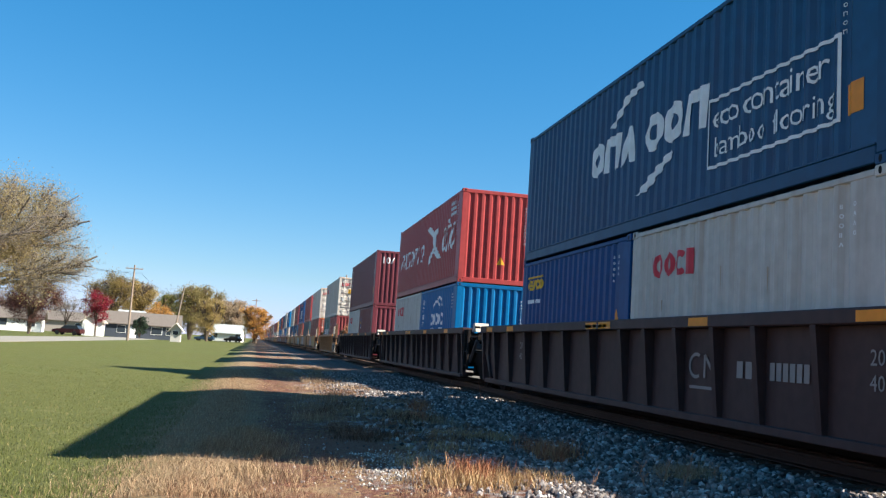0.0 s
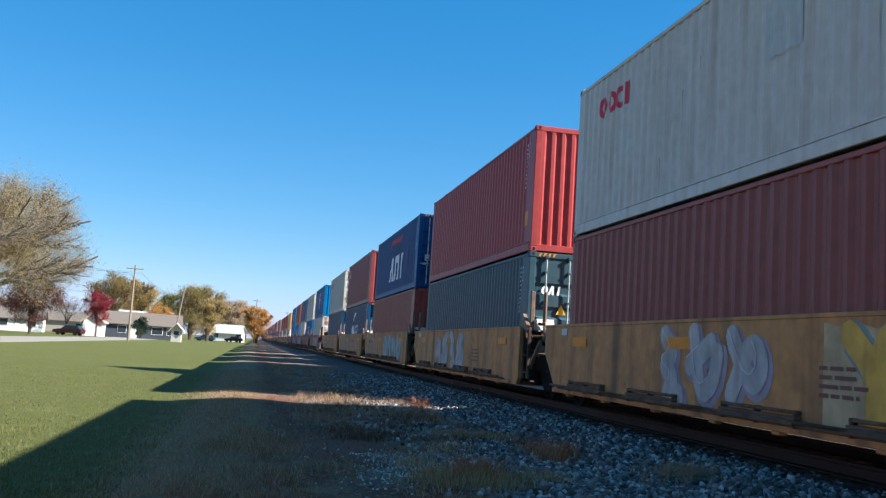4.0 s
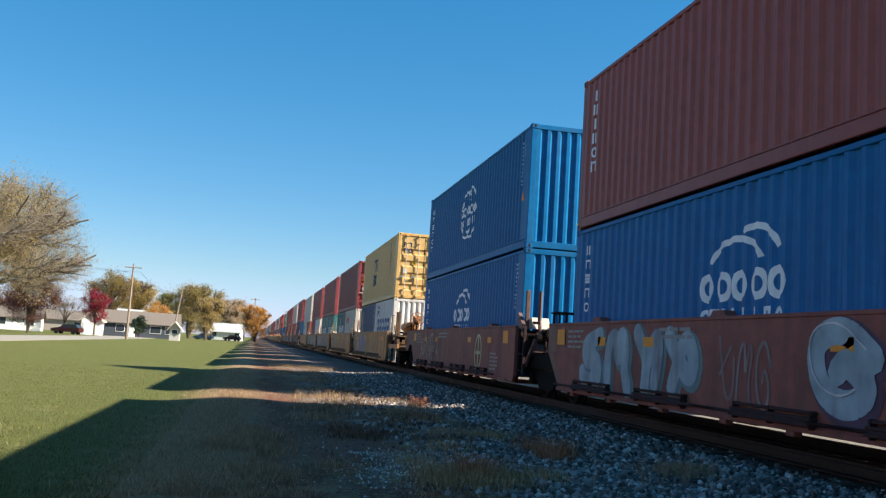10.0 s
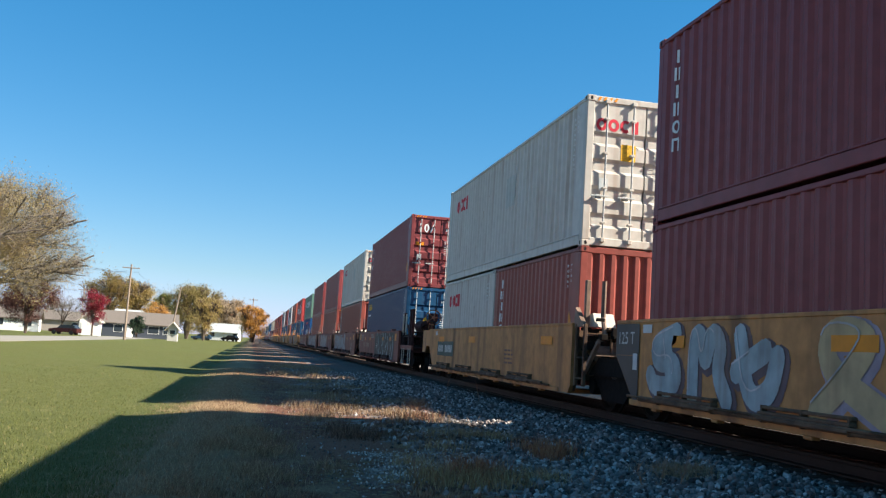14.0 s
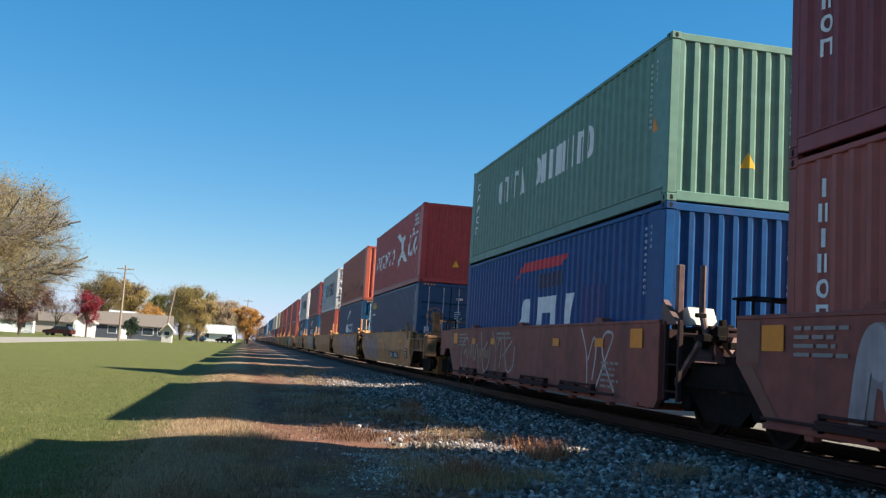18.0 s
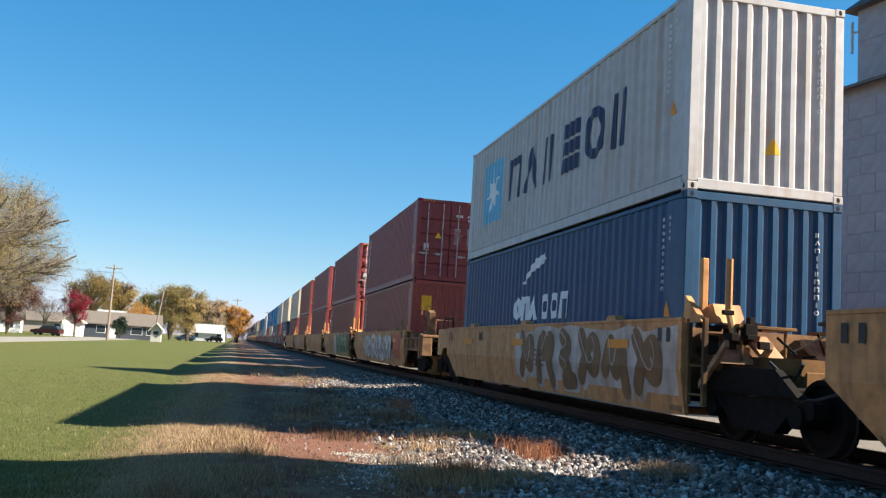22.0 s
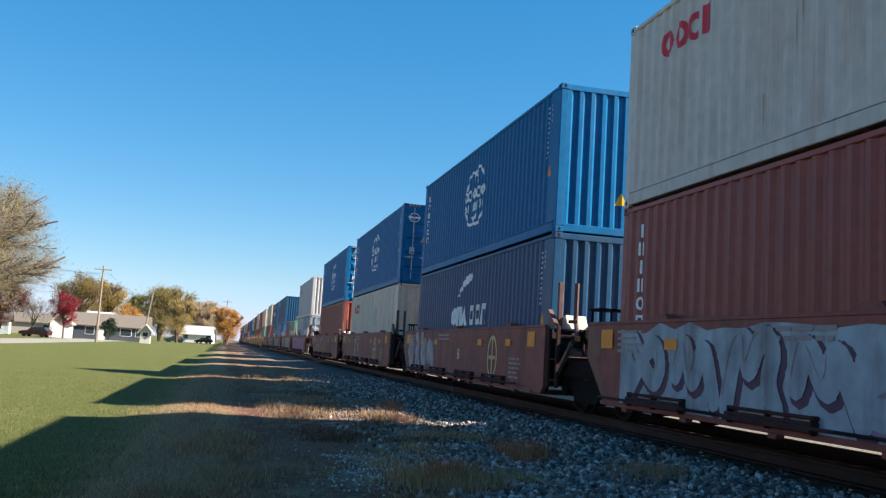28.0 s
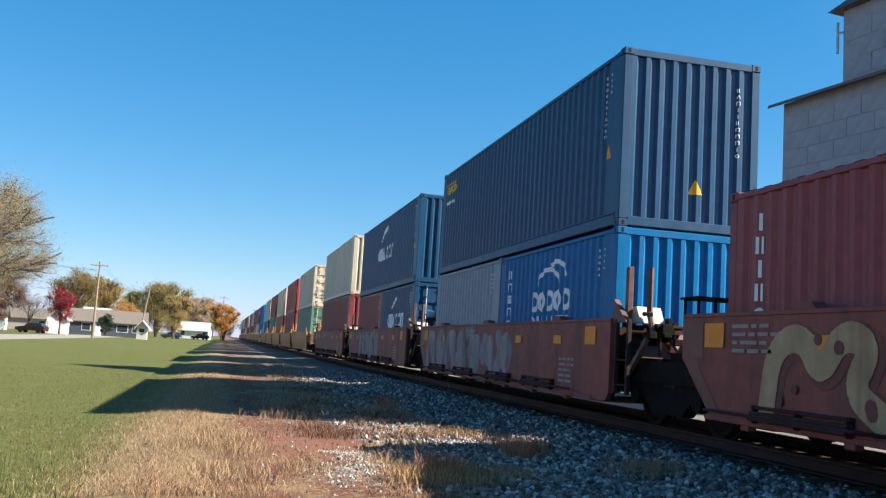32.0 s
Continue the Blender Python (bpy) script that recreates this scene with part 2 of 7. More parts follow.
def bars(u, v, w, rows, pitch=0.12, h=0.06, seed=0):
    """Unreadable small print: plain bars."""
    r = random.Random(seed)
    out = []
    for i in range(rows):
        a = u
        end = u + w * r.uniform(0.7, 1.0)
        while a < end - 0.05:
            q = min(r.uniform(0.1, 0.35), end - a)
            out.append(rect(a, v - i * pitch, q, h))
            a += q + 0.05
    return out


def column(u, v, n, size, pitch, seed=0):
    """A column of n plain shapes."""
    r = random.Random(seed)
    out = []
    for i in range(n):
        out += shapes(u, v - i * pitch, size, size, r.choice("ndalo"), 0, 0.05, 0.2)
    return out


def pillar(u, v, pattern, size, pitch, wide=0.8):
    """A column of plain shapes by pattern, from the top down."""
    out = []
    for i, k in enumerate(pattern):
        out += shapes(u, v - i * pitch, size * wide, size, k, 0, 0.0, 0.2)
    return out


WORDS = {}


def words(text, size):
    """Outline polygons of readable words, in Blender's own font, from (0, 0)."""
    key = (text, size)
    if key not in WORDS:
        cu = bpy.data.curves.new("words", "FONT")
        cu.body, cu.size, cu.resolution_u = text, size, 2
        ob = new("words", cu)
        bpy.context.view_layer.update()
        me = ob.evaluated_get(bpy.context.evaluated_depsgraph_get()).to_mesh()
        WORDS[key] = [[tuple(me.vertices[i].co.xy) for i in p.vertices] for p in me.polygons]
        ob.evaluated_get(bpy.context.evaluated_depsgraph_get()).to_mesh_clear()
        bpy.data.objects.remove(ob)
    return WORDS[key]


def moved(polys, du, dv, k=1.0):
    return [[(u * k + du, v * k + dv) for u, v in p] for p in polys]


def pieces(polys):
    """Groups the polygons that touch each other."""
    groups = []
    for p in polys:
        keys = {(round(u, 3), round(v, 3)) for u, v in p}
        hit = [g for g in groups if g[0] & keys]
        for g in hit:
            groups.remove(g)
        groups.append((keys.union(*[g[0] for g in hit]), [q for g in hit for q in g[1]] + [p]))
    return [g[1] for g in groups]


APART = {"logo": "logo_block", "name_mark": "name_block", "number_bar": "number_bar", "length_panel": "length_panel"}


def apart(marks):
    """Splits the marks whose pieces can be told apart."""
    for name, k, polys in marks:
        sets = pieces(polys) if name in APART else [polys]
        if 1 < len(sets) <= 11:
            for s in sets:
                yield APART[name], k, s
        else:
            yield name, k, polys


def decal(name, polys, material, parent, place, breaks=(), depth=None, lift=0.004):
    """A thin painted mark. place(u, v) gives the surface point and its normal; breaks: values of u at which the surface folds."""
    bm = bmesh.new()
    for p in polys:
        try:
            bm.faces.new([bm.verts.new((u, v, 0)) for u, v in p])
        except ValueError:
            pass
    if breaks:
        us = [v.co.x for v in bm.verts]
        lo, hi = min(us), max(us)
        for b_ in breaks:
            if lo < b_ < hi:
                bmesh.ops.bisect_plane(bm, geom=bm.verts[:] + bm.edges[:] + bm.faces[:], plane_co=(b_, 0, 0), plane_no=(1, 0, 0))
    bmesh.ops.triangulate(bm, faces=bm.faces[:])
    for v in bm.verts:
        v.co = place(v.co.x, v.co.y, lift)
    ob = part(name, bm, material, parent)
    if name in SMALL:
        tagged(ob, kind="stuff")
    return ob


# ---- containers ----
HALF = WIDE / 2
PITCH, DEEP = 0.278, 0.036


def fold(length):
    """Corrugation of a long side: (distance from the far end, depth) break points."""
    out, a = [(0.16, 0.0)], 0.30
    while a + PITCH < length - 0.30:
        out += [(a, 0.0), (a + 0.068, DEEP), (a + 0.138, DEEP), (a + 0.206, 0.0)]
        a += PITCH
    return out + [(length - 0.16, 0.0)]


FOLDS = {n: fold(n) for n in (12.192, 6.058, 13.716)}


def depth_at(length, u):
    pts = FOLDS[length]
    for (a, d), (b_, e) in zip(pts, pts[1:]):
        if a <= u <= b_:
            return d + (e - d) * (u - a) / (b_ - a) if b_ > a else d
    return 0.0


def side_place(length):
    return lambda u, v, lift: (-HALF + 0.012 + depth_at(length, u) - lift, length / 2 - u, v)


def end_place(length, deep=None):
    def f(u, v, lift):
        d = deep(u) if deep else 0.0
        return (-HALF + u, -length / 2 + 0.012 + d - lift, v)
    return f


END_N = 9


def end_depth(u):
    """Corrugation of the closed end."""
    w = WIDE - 0.30
    a = ((u - 0.15) / w * END_N) % 1.0
    if u < 0.15 or u > WIDE - 0.15:
        return 0.0
    return 0.0 if a < 0.30 else 0.045 * (a - 0.30) / 0.2 if a < 0.5 else 0.045 if a < 0.8 else 0.045 * (1 - a) / 0.2


END_BREAKS = sorted(0.15 + (WIDE - 0.30) / END_N * (i + k) for i in range(END_N) for k in (0, 0.3, 0.5, 0.8))
PROTO = {}


def proto(key, build):
    """A mesh built once, to be shared by the objects that again() makes: its name, mesh and label."""
    if key not in PROTO:
        ob = build()
        PROTO[key] = (ob.name.split(".")[0], ob.data, ob.get("label", ""))
        bpy.data.objects.remove(ob)
    return PROTO[key]


def sheet(pts, z0, z1, x, flip):
    bm = bmesh.new()
    lo = [bm.verts.new((x(d), y, z0)) for y, d in pts]
    hi = [bm.verts.new((x(d), y, z1)) for y, d in pts]
    for i in range(len(pts) - 1):
        q = (lo[i], lo[i + 1], hi[i + 1], hi[i])
        bm.faces.new(q[::-1] if flip else q)
    return bm


def side_wall(length, high, left):
    pts = [(length / 2 - u, d) for u, d in FOLDS[length]]
    s = -1 if left else 1
    return part("side_wall", sheet(pts, 0.225, high - 0.09, lambda d: s * (HALF - 0.012 - d), left), paint("navy"))


def closed_end(length, high):
    bm = bmesh.new()
    us = [0.10] + END_BREAKS + [WIDE - 0.10]
    lo = [bm.verts.new((-HALF + u, -length / 2 + 0.012 + end_depth(u), 0.15)) for u in us]
    hi = [bm.verts.new((-HALF + u, -length / 2 + 0.012 + end_depth(u), high - 0.11)) for u in us]
    for i in range(len(us) - 1):
        bm.faces.new((lo[i], lo[i + 1], hi[i + 1], hi[i]))
    return part("end_wall", bm, paint("navy"))


def door_leaf(high, first):
    """One door leaf: a pressed sheet with stepped-in bands."""
    bm = bmesh.new()
    x0, x1 = (-HALF + 0.13, -0.015) if first else (0.015, HALF - 0.13)
    z0, z1 = 0.16, high - 0.13
    n = 5
    hgt = (z1 - z0) / n
    prof = [(0.08, z0), (0.012, z0)]
    for i in range(n):
        a, b_ = z0 + i * hgt, z0 + (i + 1) * hgt
        prof += [(0.012, b_ - 0.32), (0.052, b_ - 0.26), (0.052, b_ - 0.10), (0.012, b_ - 0.04)] if i < n - 1 else []
    prof += [(0.012, z1), (0.08, z1)]
    prism(bm, prof, "x", x0, x1)
    return part("door", bm, paint("navy"))


def lock_rod(high):
    """A galvanised lock bar with painted cams and guides."""
    bm = bmesh.new()
    rod(bm, (0, -0.045, 0.10), (0, -0.045, high - 0.08), 0.019, 8)
    for f in bm.faces:
        f.material_index = 1
    for z in (0.12, high - 0.12):
        box(bm, -0.045, 0.045, -0.075, 0.0, z - 0.035, z + 0.045, 0.01)
    for i in range(4):
        z = 0.45 + i * (high - 0.9) / 3
        box(bm, -0.045, 0.045, -0.068, 0.02, z - 0.022, z + 0.022, 0.008)
    return part("lock_rod", bm, [paint("navy"), mat("galvanised", (0.36, 0.36, 0.35), 0.45, 0.4, 12, 0.2, stain=RUST, amount=0.4)])


def lock_handle():
    bm = bmesh.new()
    box(bm, -0.30, 0.04, -0.085, -0.065, -0.014, 0.014, 0.004)
    box(bm, -0.20, -0.08, -0.07, 0.0, -0.045, 0.03, 0.006)
    return part("handle", bm, mat("galvanised", (0.42, 0.43, 0.42)))


def frame_mesh(kind, length, high):
    bm = bmesh.new()
    h2 = length / 2
    if kind == "corner_post":
        box(bm, -0.075, 0.075, -0.08, 0.08, 0.12, high - 0.12, 0.012)
    elif kind == "corner_casting":
        box(bm, -0.082, 0.082, -0.089, 0.089, 0, 0.118, 0.012)
        for fx, fy in ((-0.083, None), (0.083, None), (None, -0.090), (None, 0.090)):
            n = 10
            pts = []
            for i in range(n):
                a = 2 * math.pi * i / n
                pts.append((fx, 0.028 * math.cos(a), 0.06 + 0.042 * math.sin(a)) if fx is not None else (0.028 * math.cos(a), fy, 0.06 + 0.042 * math.sin(a)))
            f = bm.faces.new([bm.verts.new(p) for p in pts])
            f.material_index = 1
    elif kind == "top_rail":
        box(bm, -0.03, 0.03, -h2 + 0.17, h2 - 0.17, high - 0.10, high - 0.03, 0.01)
    elif kind == "bottom_rail":
        box(bm, -0.03, 0.022, -h2 + 0.17, h2 - 0.17, 0.03, 0.21, 0.010)
        box(bm, -0.034, 0.034, -h2 + 0.17, h2 - 0.17, 0.212, 0.236, 0.005)
    elif kind == "end_header":
        box(bm, -HALF + 0.15, HALF - 0.15, -0.06, 0.06, high - 0.13, high - 0.012, 0.01)
    elif kind == "end_sill":
        box(bm, -HALF + 0.15, HALF - 0.15, -0.06, 0.06, 0.02, 0.17, 0.01)
    elif kind == "roof":
        n = int((length - 0.5) / 0.30)
        pts = []
        for i in range(n):
            a = -h2 + 0.25 + i * (length - 0.5) / n
            pts += [(a, 0.0), (a + 0.05, 0.02), (a + 0.18, 0.02), (a + 0.23, 0.0)]
        lo = [bm.verts.new((-HALF + 0.03, y, high - 0.035 + d)) for y, d in pts]
        hi = [bm.verts.new((HALF - 0.03, y, high - 0.035 + d)) for y, d in pts]
        for i in range(len(pts) - 1):
            bm.faces.new((lo[i], hi[i], hi[i + 1], lo[i + 1]))
    elif kind == "floor":
        box(bm, -HALF + 0.04, HALF - 0.04, -h2 + 0.05, h2 - 0.05, 0.13, 0.17)
    elif kind == "gooseneck_end":
        box(bm, -HALF + 0.10, HALF - 0.10, h2 - 0.06, h2 - 0.03, 0.15, high - 0.11)
    m = [paint("navy")] + ([mat("casting_hole", (0.01, 0.01, 0.012), 0.9)] if kind == "corner_casting" else [])
    return part(kind, bm, m)


def stripes(length, high):
    """Slanting warning stripes on the header of a high box."""
    out = []
    for u0 in (0.20, WIDE - 0.62):
        out += [rect(u0 + i * 0.11, high - 0.10, 0.05, 0.075, 0.04) for i in range(4)]
    return out


def outline_box(u, v, w, h, th):
    return [rect(u, v, w, th), rect(u, v + h - th, w, th), rect(u, v + th, th, h - 2 * th), rect(u + w - th, v + th, th, h - 2 * th)]


def star(cu, cv, r, n=7):
    pts = []
    for i in range(2 * n):
        a, q = math.pi / 2 + math.pi * i / n, r if i % 2 == 0 else r * 0.36
        pts.append((cu + q * math.cos(a), cv + q * math.sin(a)))
    return [[(cu, cv), pts[i], pts[(i + 1) % (2 * n)]] for i in range(2 * n)]


def rings(u, v, k=1.0):
    """Two rings, an open ring and a block, as the red line mark."""
    return arc(u + .18 * k, v, .18 * k, .2 * k, .1 * k, 0, 360, 14) + arc(u + .57 * k, v, .18 * k, .2 * k, .1 * k, 0, 360, 14) + arc(u + .96 * k, v, .18 * k, .2 * k, .1 * k, 50, 310, 12) + [rect(u + 1.18 * k, v - .2 * k, .2 * k, .4 * k)]


def side_marks(kind, L, H):
    """Marks on the long side: (name, ink, polygons) from the far end."""
    small = [("code_marking", "white", column(L - 0.74, H - 0.36, 11 if L > 7 else 5, 0.048, 0.10, 3) + column(L - 0.50, H - 0.36, 4, 0.048, 0.10, 5))]
    tri = [("warning_triangle", "amber", [[(L - 0.62, 1.15), (L - 0.38, 1.15), (L - 0.50, 1.38)]])]
    plate = [("warning_panel", "amber", [rect(L - 0.66, 0.62, 0.3, 0.34)])]
    if kind == "cma_eco":
        return small + plate + [("logo", "white", shapes(4.0, 1.22, 2.1, 0.62, "ona", 0.08, 0.1, 0.3) + shapes(6.4, 1.22, 2.1, 0.62, "oon", 0.08, 0.1, 0.3)), ("logo_stroke", "white", [[(4.95, 2.0), (5.1, 1.97), (5.7, 2.3), (6.3, 2.42), (6.2, 2.52), (5.6, 2.42)], [(6.15, 0.6), (6.6, 0.62), (7.5, 1.05), (7.4, 1.12), (6.6, 0.82)]]),
                                ("lettering_frame", "white", outline_box(8.55, 0.58, 2.9, 0.98, 0.045)), ("lettering", "white", moved(words("eco container", 0.46), 8.65, 1.14) + moved(words("bamboo flooring", 0.40), 8.68, 0.74))]
    if kind == "cma":
        return small + tri + [("logo", "white", shapes(4.4, 1.22, 1.6, 0.5, "ona", 0.04, 0.12, 0.28) + shapes(6.2, 1.22, 1.6, 0.5, "oon", 0.04, 0.12, 0.28)), ("logo_stroke", "white", [[(5.0, 2.0), (5.12, 1.98), (5.5, 2.2), (6.1, 2.3), (6.45, 2.42), (6.35, 2.54), (5.75, 2.46), (5.4, 2.28)]])]
    if kind == "cma20":
        return small + [("logo", "white", shapes(1.4, 1.15, 3.0, 0.5, "onaoon", 0.04)), ("logo_stroke", "white", [[(2.0, 1.85), (2.15, 1.82), (3.0, 2.15), (2.9, 2.25)]])]
    if kind == "hamburg":
        return small + [("logo", "white", shapes(0.75, 1.12, 5.3, 0.66, "nanonlo", 0.22, 0.26, 0.13)), ("logo", "white", shapes(9.35, 1.12, 2.0, 0.85, "ono", 0.24, 0.18, 0.14) + arc(10.4, 2.1, .14, .08, .08, 0, 360, 10)),
                        ("logo_bird", "white", [[(6.55, 2.22), (7.1, 2.30), (7.8, 2.02), (7.75, 1.82)], [(7.75, 1.82), (7.8, 2.02), (8.6, 2.1), (8.25, 1.72)], [(7.75, 1.82), (8.25, 1.72), (8.35, 1.45), (7.85, 1.45)], [(7.05, 0.8), (7.2, 1.2), (7.85, 1.45), (8.35, 1.45), (7.6, 1.15)], [(8.35, 1.45), (9.3, 0.98), (8.7, 1.0), (8.0, 1.25)]]),
                        ("repaint_patch", "silver", bars(L - 1.6, H - 0.35, 0.9, 3, 0.17, 0.1, 4))]
    if kind == "oocl":
        return small + [("logo", "red", rings(1.08, H - 0.64)), ("repair_patch", "patch", [rect(L * 0.55, H * 0.5, 0.8, 0.75)])]
    if kind == "oocl20":
        return small + [("logo", "red", rings(0.8, 1.97, 0.92))]
    if kind == "cosco" and H > 0:
        c, v = 6.08, 1.58
        return small + tri + [("logo_globe", "white", arc(c - .22, v + .12, .62, .60, 0.075, 25, 165, 10) + arc(c + .34, v + .14, .50, .66, 0.075, 35, 150, 10) + arc(c - .28, v - .16, .55, .56, 0.075, 200, 335, 10) + arc(c + .26, v - .16, .58, .58, 0.075, 215, 335, 10)),
                              ("logo", "white", shapes(c - 1.0, v - 0.04, 2.0, 0.30, "ooooo", 0, 0.14, 0.25) + shapes(c - 0.9, v - 0.34, 1.8, 0.22, "onllllno", 0, 0.2, 0.25)), ("logo_column", "white", pillar(0.55, H - 0.62, "dnznon", 0.17, 0.26))]
    if kind == "cosco20":
        c, v = 3.1 if L < 7 else 6.0, 1.32
        return small + [("logo_arch", "white", arc(c - .15, v + .42, 0.66, 0.42, 0.085, 15, 165, 12) + arc(c + .28, v + .46, 0.60, 0.50, 0.085, 20, 120, 10)), ("logo", "white", shapes(c - 1.04, v, 2.08, 0.40, "ooooo", 0, 0.12, 0.25) + shapes(c - 1.0, v - 0.3, 2.0, 0.22, "onllllno", 0, 0.2, 0.25)), ("logo_column", "white", pillar(0.55, H - 0.52, "dnzno", 0.17, 0.26))]
    if kind == "cosco_white":
        return small + [("logo", "blue", shapes(0.9, 1.15, 4.2, 0.62, "ooooo", 0, 0.16, 0.28)), ("logo_arch", "blue", blocks(0.7, 1.9, 1.0, 0.25, 3, 5) + arc(1.1, 2.1, 0.45, 0.3, 0.08, 30, 150, 8))]
    if kind == "china":
        return small + tri + [("logo", "white", shapes(2.76, 1.28, 2.2, 0.62, "onlna", 0, 0.28, 0.28) + shapes(5.67, 1.28, 3.5, 0.62, "onlddlno", 0, 0.28, 0.3)), ("logo_column", "white", column(0.55, H - 0.6, 5, 0.2, 0.3, 5))]
    if kind == "china20":
        return small + [("logo", "white", shapes(0.9, 1.18, 1.5, 0.48, "onlna", 0, 0.28, 0.28) + shapes(2.6, 1.18, 2.4, 0.48, "onlddlno", 0, 0.28, 0.3)), ("logo_column", "white", column(0.35, H - 0.5, 4, 0.2, 0.32, 5)), ("repaint_patch", "teal", [rect(2.2, 1.7, .9, .5), rect(4.3, .8, .8, .35)])]
    if kind == "maersk":
        return small + tri + [("logo_panel", "sky", [rect(1.4, 0.79, 1.55, 1.5)]), ("logo_star", "white", star(2.18, 1.54, 0.58)), ("logo", "navy", shapes(3.47, 1.1, 7.1, 0.95, "nadzod", 0.05, 0.22, 0.2))]
    if kind == "maersk20":
        return small + [("logo_star", "white", star(0.8, 1.4, 0.3)), ("logo", "navy", shapes(1.6, 1.2, 3.4, 0.45, "nadzod", 0.05, 0.22, 0.22)), ("repaint_patch", "silver", [rect(3.9, 1.25, .5, .5, .2)])]
    if kind == "apl":
        return small + [("logo", "white", shapes(4.7, 0.62, 4.2, 1.1, "anl", 0.2, 0.14, 0.3)), ("logo_wing", "red", [[(4.5, 2.1), (5.0, 2.32), (7.6, 2.3), (8.1, 2.5), (5.2, 2.52)]]), ("repaint_patch", "darkblue", [rect(8.9, 0.9, 1.1, 0.9)]), ("repair_patch", "navy", [rect(6.2, 1.9, 1.6, .3)])]
    if kind == "msc":
        return small + [("logo", "navy", shapes(4.3, 1.62, 1.3, 0.65, "n", 0, 0.0, 0.22) + [rect(4.8, 1.62, 0.3, 0.5)] + shapes(4.3, 0.9, 1.3, 0.6, "zo", 0, 0.12, 0.3)), ("logo_column", "navy", column(L - 2.2, H - 0.35, 9, 0.10, 0.17, 6) + column(L - 1.95, H - 0.35, 9, 0.10, 0.17, 7))]
    if kind == "seaco":
        return small + tri + [("logo", "yellow", shapes(0.35, H - 0.66, 1.15, 0.22, "ozaoo", 0, 0.12, 0.3) + [rect(0.35, H - 0.40, 1.1, 0.035)]), ("logo_line", "white", bars(0.4, H - 0.95, 1.0, 1, 0.1, 0.08, 2))]
    if kind == "triton":
        return small + plate + tri + [("logo_column", "white", pillar(0.56, H - 0.52, "ldldon", 0.2, 0.27))]
    if kind == "plain":
        return small + plate
    if kind == "igx":
        return small + plate + [("logo_column", "white", column(0.55, H - 0.55, 3, 0.2, 0.42, 14))]
    if kind == "florens":
        return small + [("logo_panel", "blue", [rect(0.75, H - 1.05, 0.36, 0.5)]), ("logo_wave", "yellow", [[(0.8, H - 0.9), (1.06, H - 0.78), (1.06, H - 0.68), (0.8, H - 0.8)]]), ("logo_line", "white", [rect(0.75, H - 1.15, 0.36, 0.07)])]
    if kind == "beacon":
        return small + plate + [("logo", "white", blocks(0.5, H - 0.9, 0.9, 0.25, 4, 3)), ("logo_wave", "yellow", [[(0.6, H - 0.62), (1.3, H - 0.5), (1.3, H - 0.34), (0.9, H - 0.4)]])]
    if kind == "flaff":
        return small + [("logo_panel", "dim", [rect(0.55, H - 1.9, 0.36, 1.55)]), ("logo_column", "yellow", column(0.6, H - 0.7, 5, 0.26, 0.3, 9))]
    if kind == "fifteen":
        return small + [("length_panel", "white", [rect(L - 0.72, 1.42, 0.30, 0.4)]), ("length_lettering", "black", moved(words("45", 0.3), L - 0.72, 1.5)), ("length_panel", "white", [rect(0.4, 1.42, 0.30, 0.4)]), ("length_lettering", "black", moved(words("45", 0.3), 0.4, 1.5)), ("logo", "red", rings(1.5, H - 0.64))]
    return small


def streaks(L, H, n, low, high, wide, seed):
    """Tapering runs of rust down the side."""
    r = random.Random(seed)
    out = []
    for _ in range(n):
        u, v, l_, w = r.uniform(0.4, L - 0.5), r.uniform(low, high) * H, r.uniform(0.12, 0.55), r.uniform(0.4, 1.0) * wide
        out.append([(u - w / 2, v), (u + w / 2, v), (u + w * 0.3, v - l_ * 0.6), (u + w * 0.05, v - l_), (u - w * 0.25, v - l_ * 0.5)])
    return out


STREAKED = {"oocl": ("weep", 9, 0.26, 0.94, 0.028), "cream": ("weep", 16, 0.25, 0.95, 0.032), "orange": ("soot", 46, 0.26, 0.42, 0.15), "maersk": ("weep", 10, 0.25, 0.5, 0.03), "yellow": ("weep", 8, 0.25, 0.9, 0.03), "white": ("weep", 10, 0.25, 0.9, 0.03)}


def signs(u, v, groups, w=0.045, h=0.085):
    """Rows of small plain bars, one for each unreadable sign."""
    out = []
    for n, gap in groups:
        u += gap
        for _ in range(n):
            out.append(rect(u, v, w, h))
            u += w * 1.45
    return out


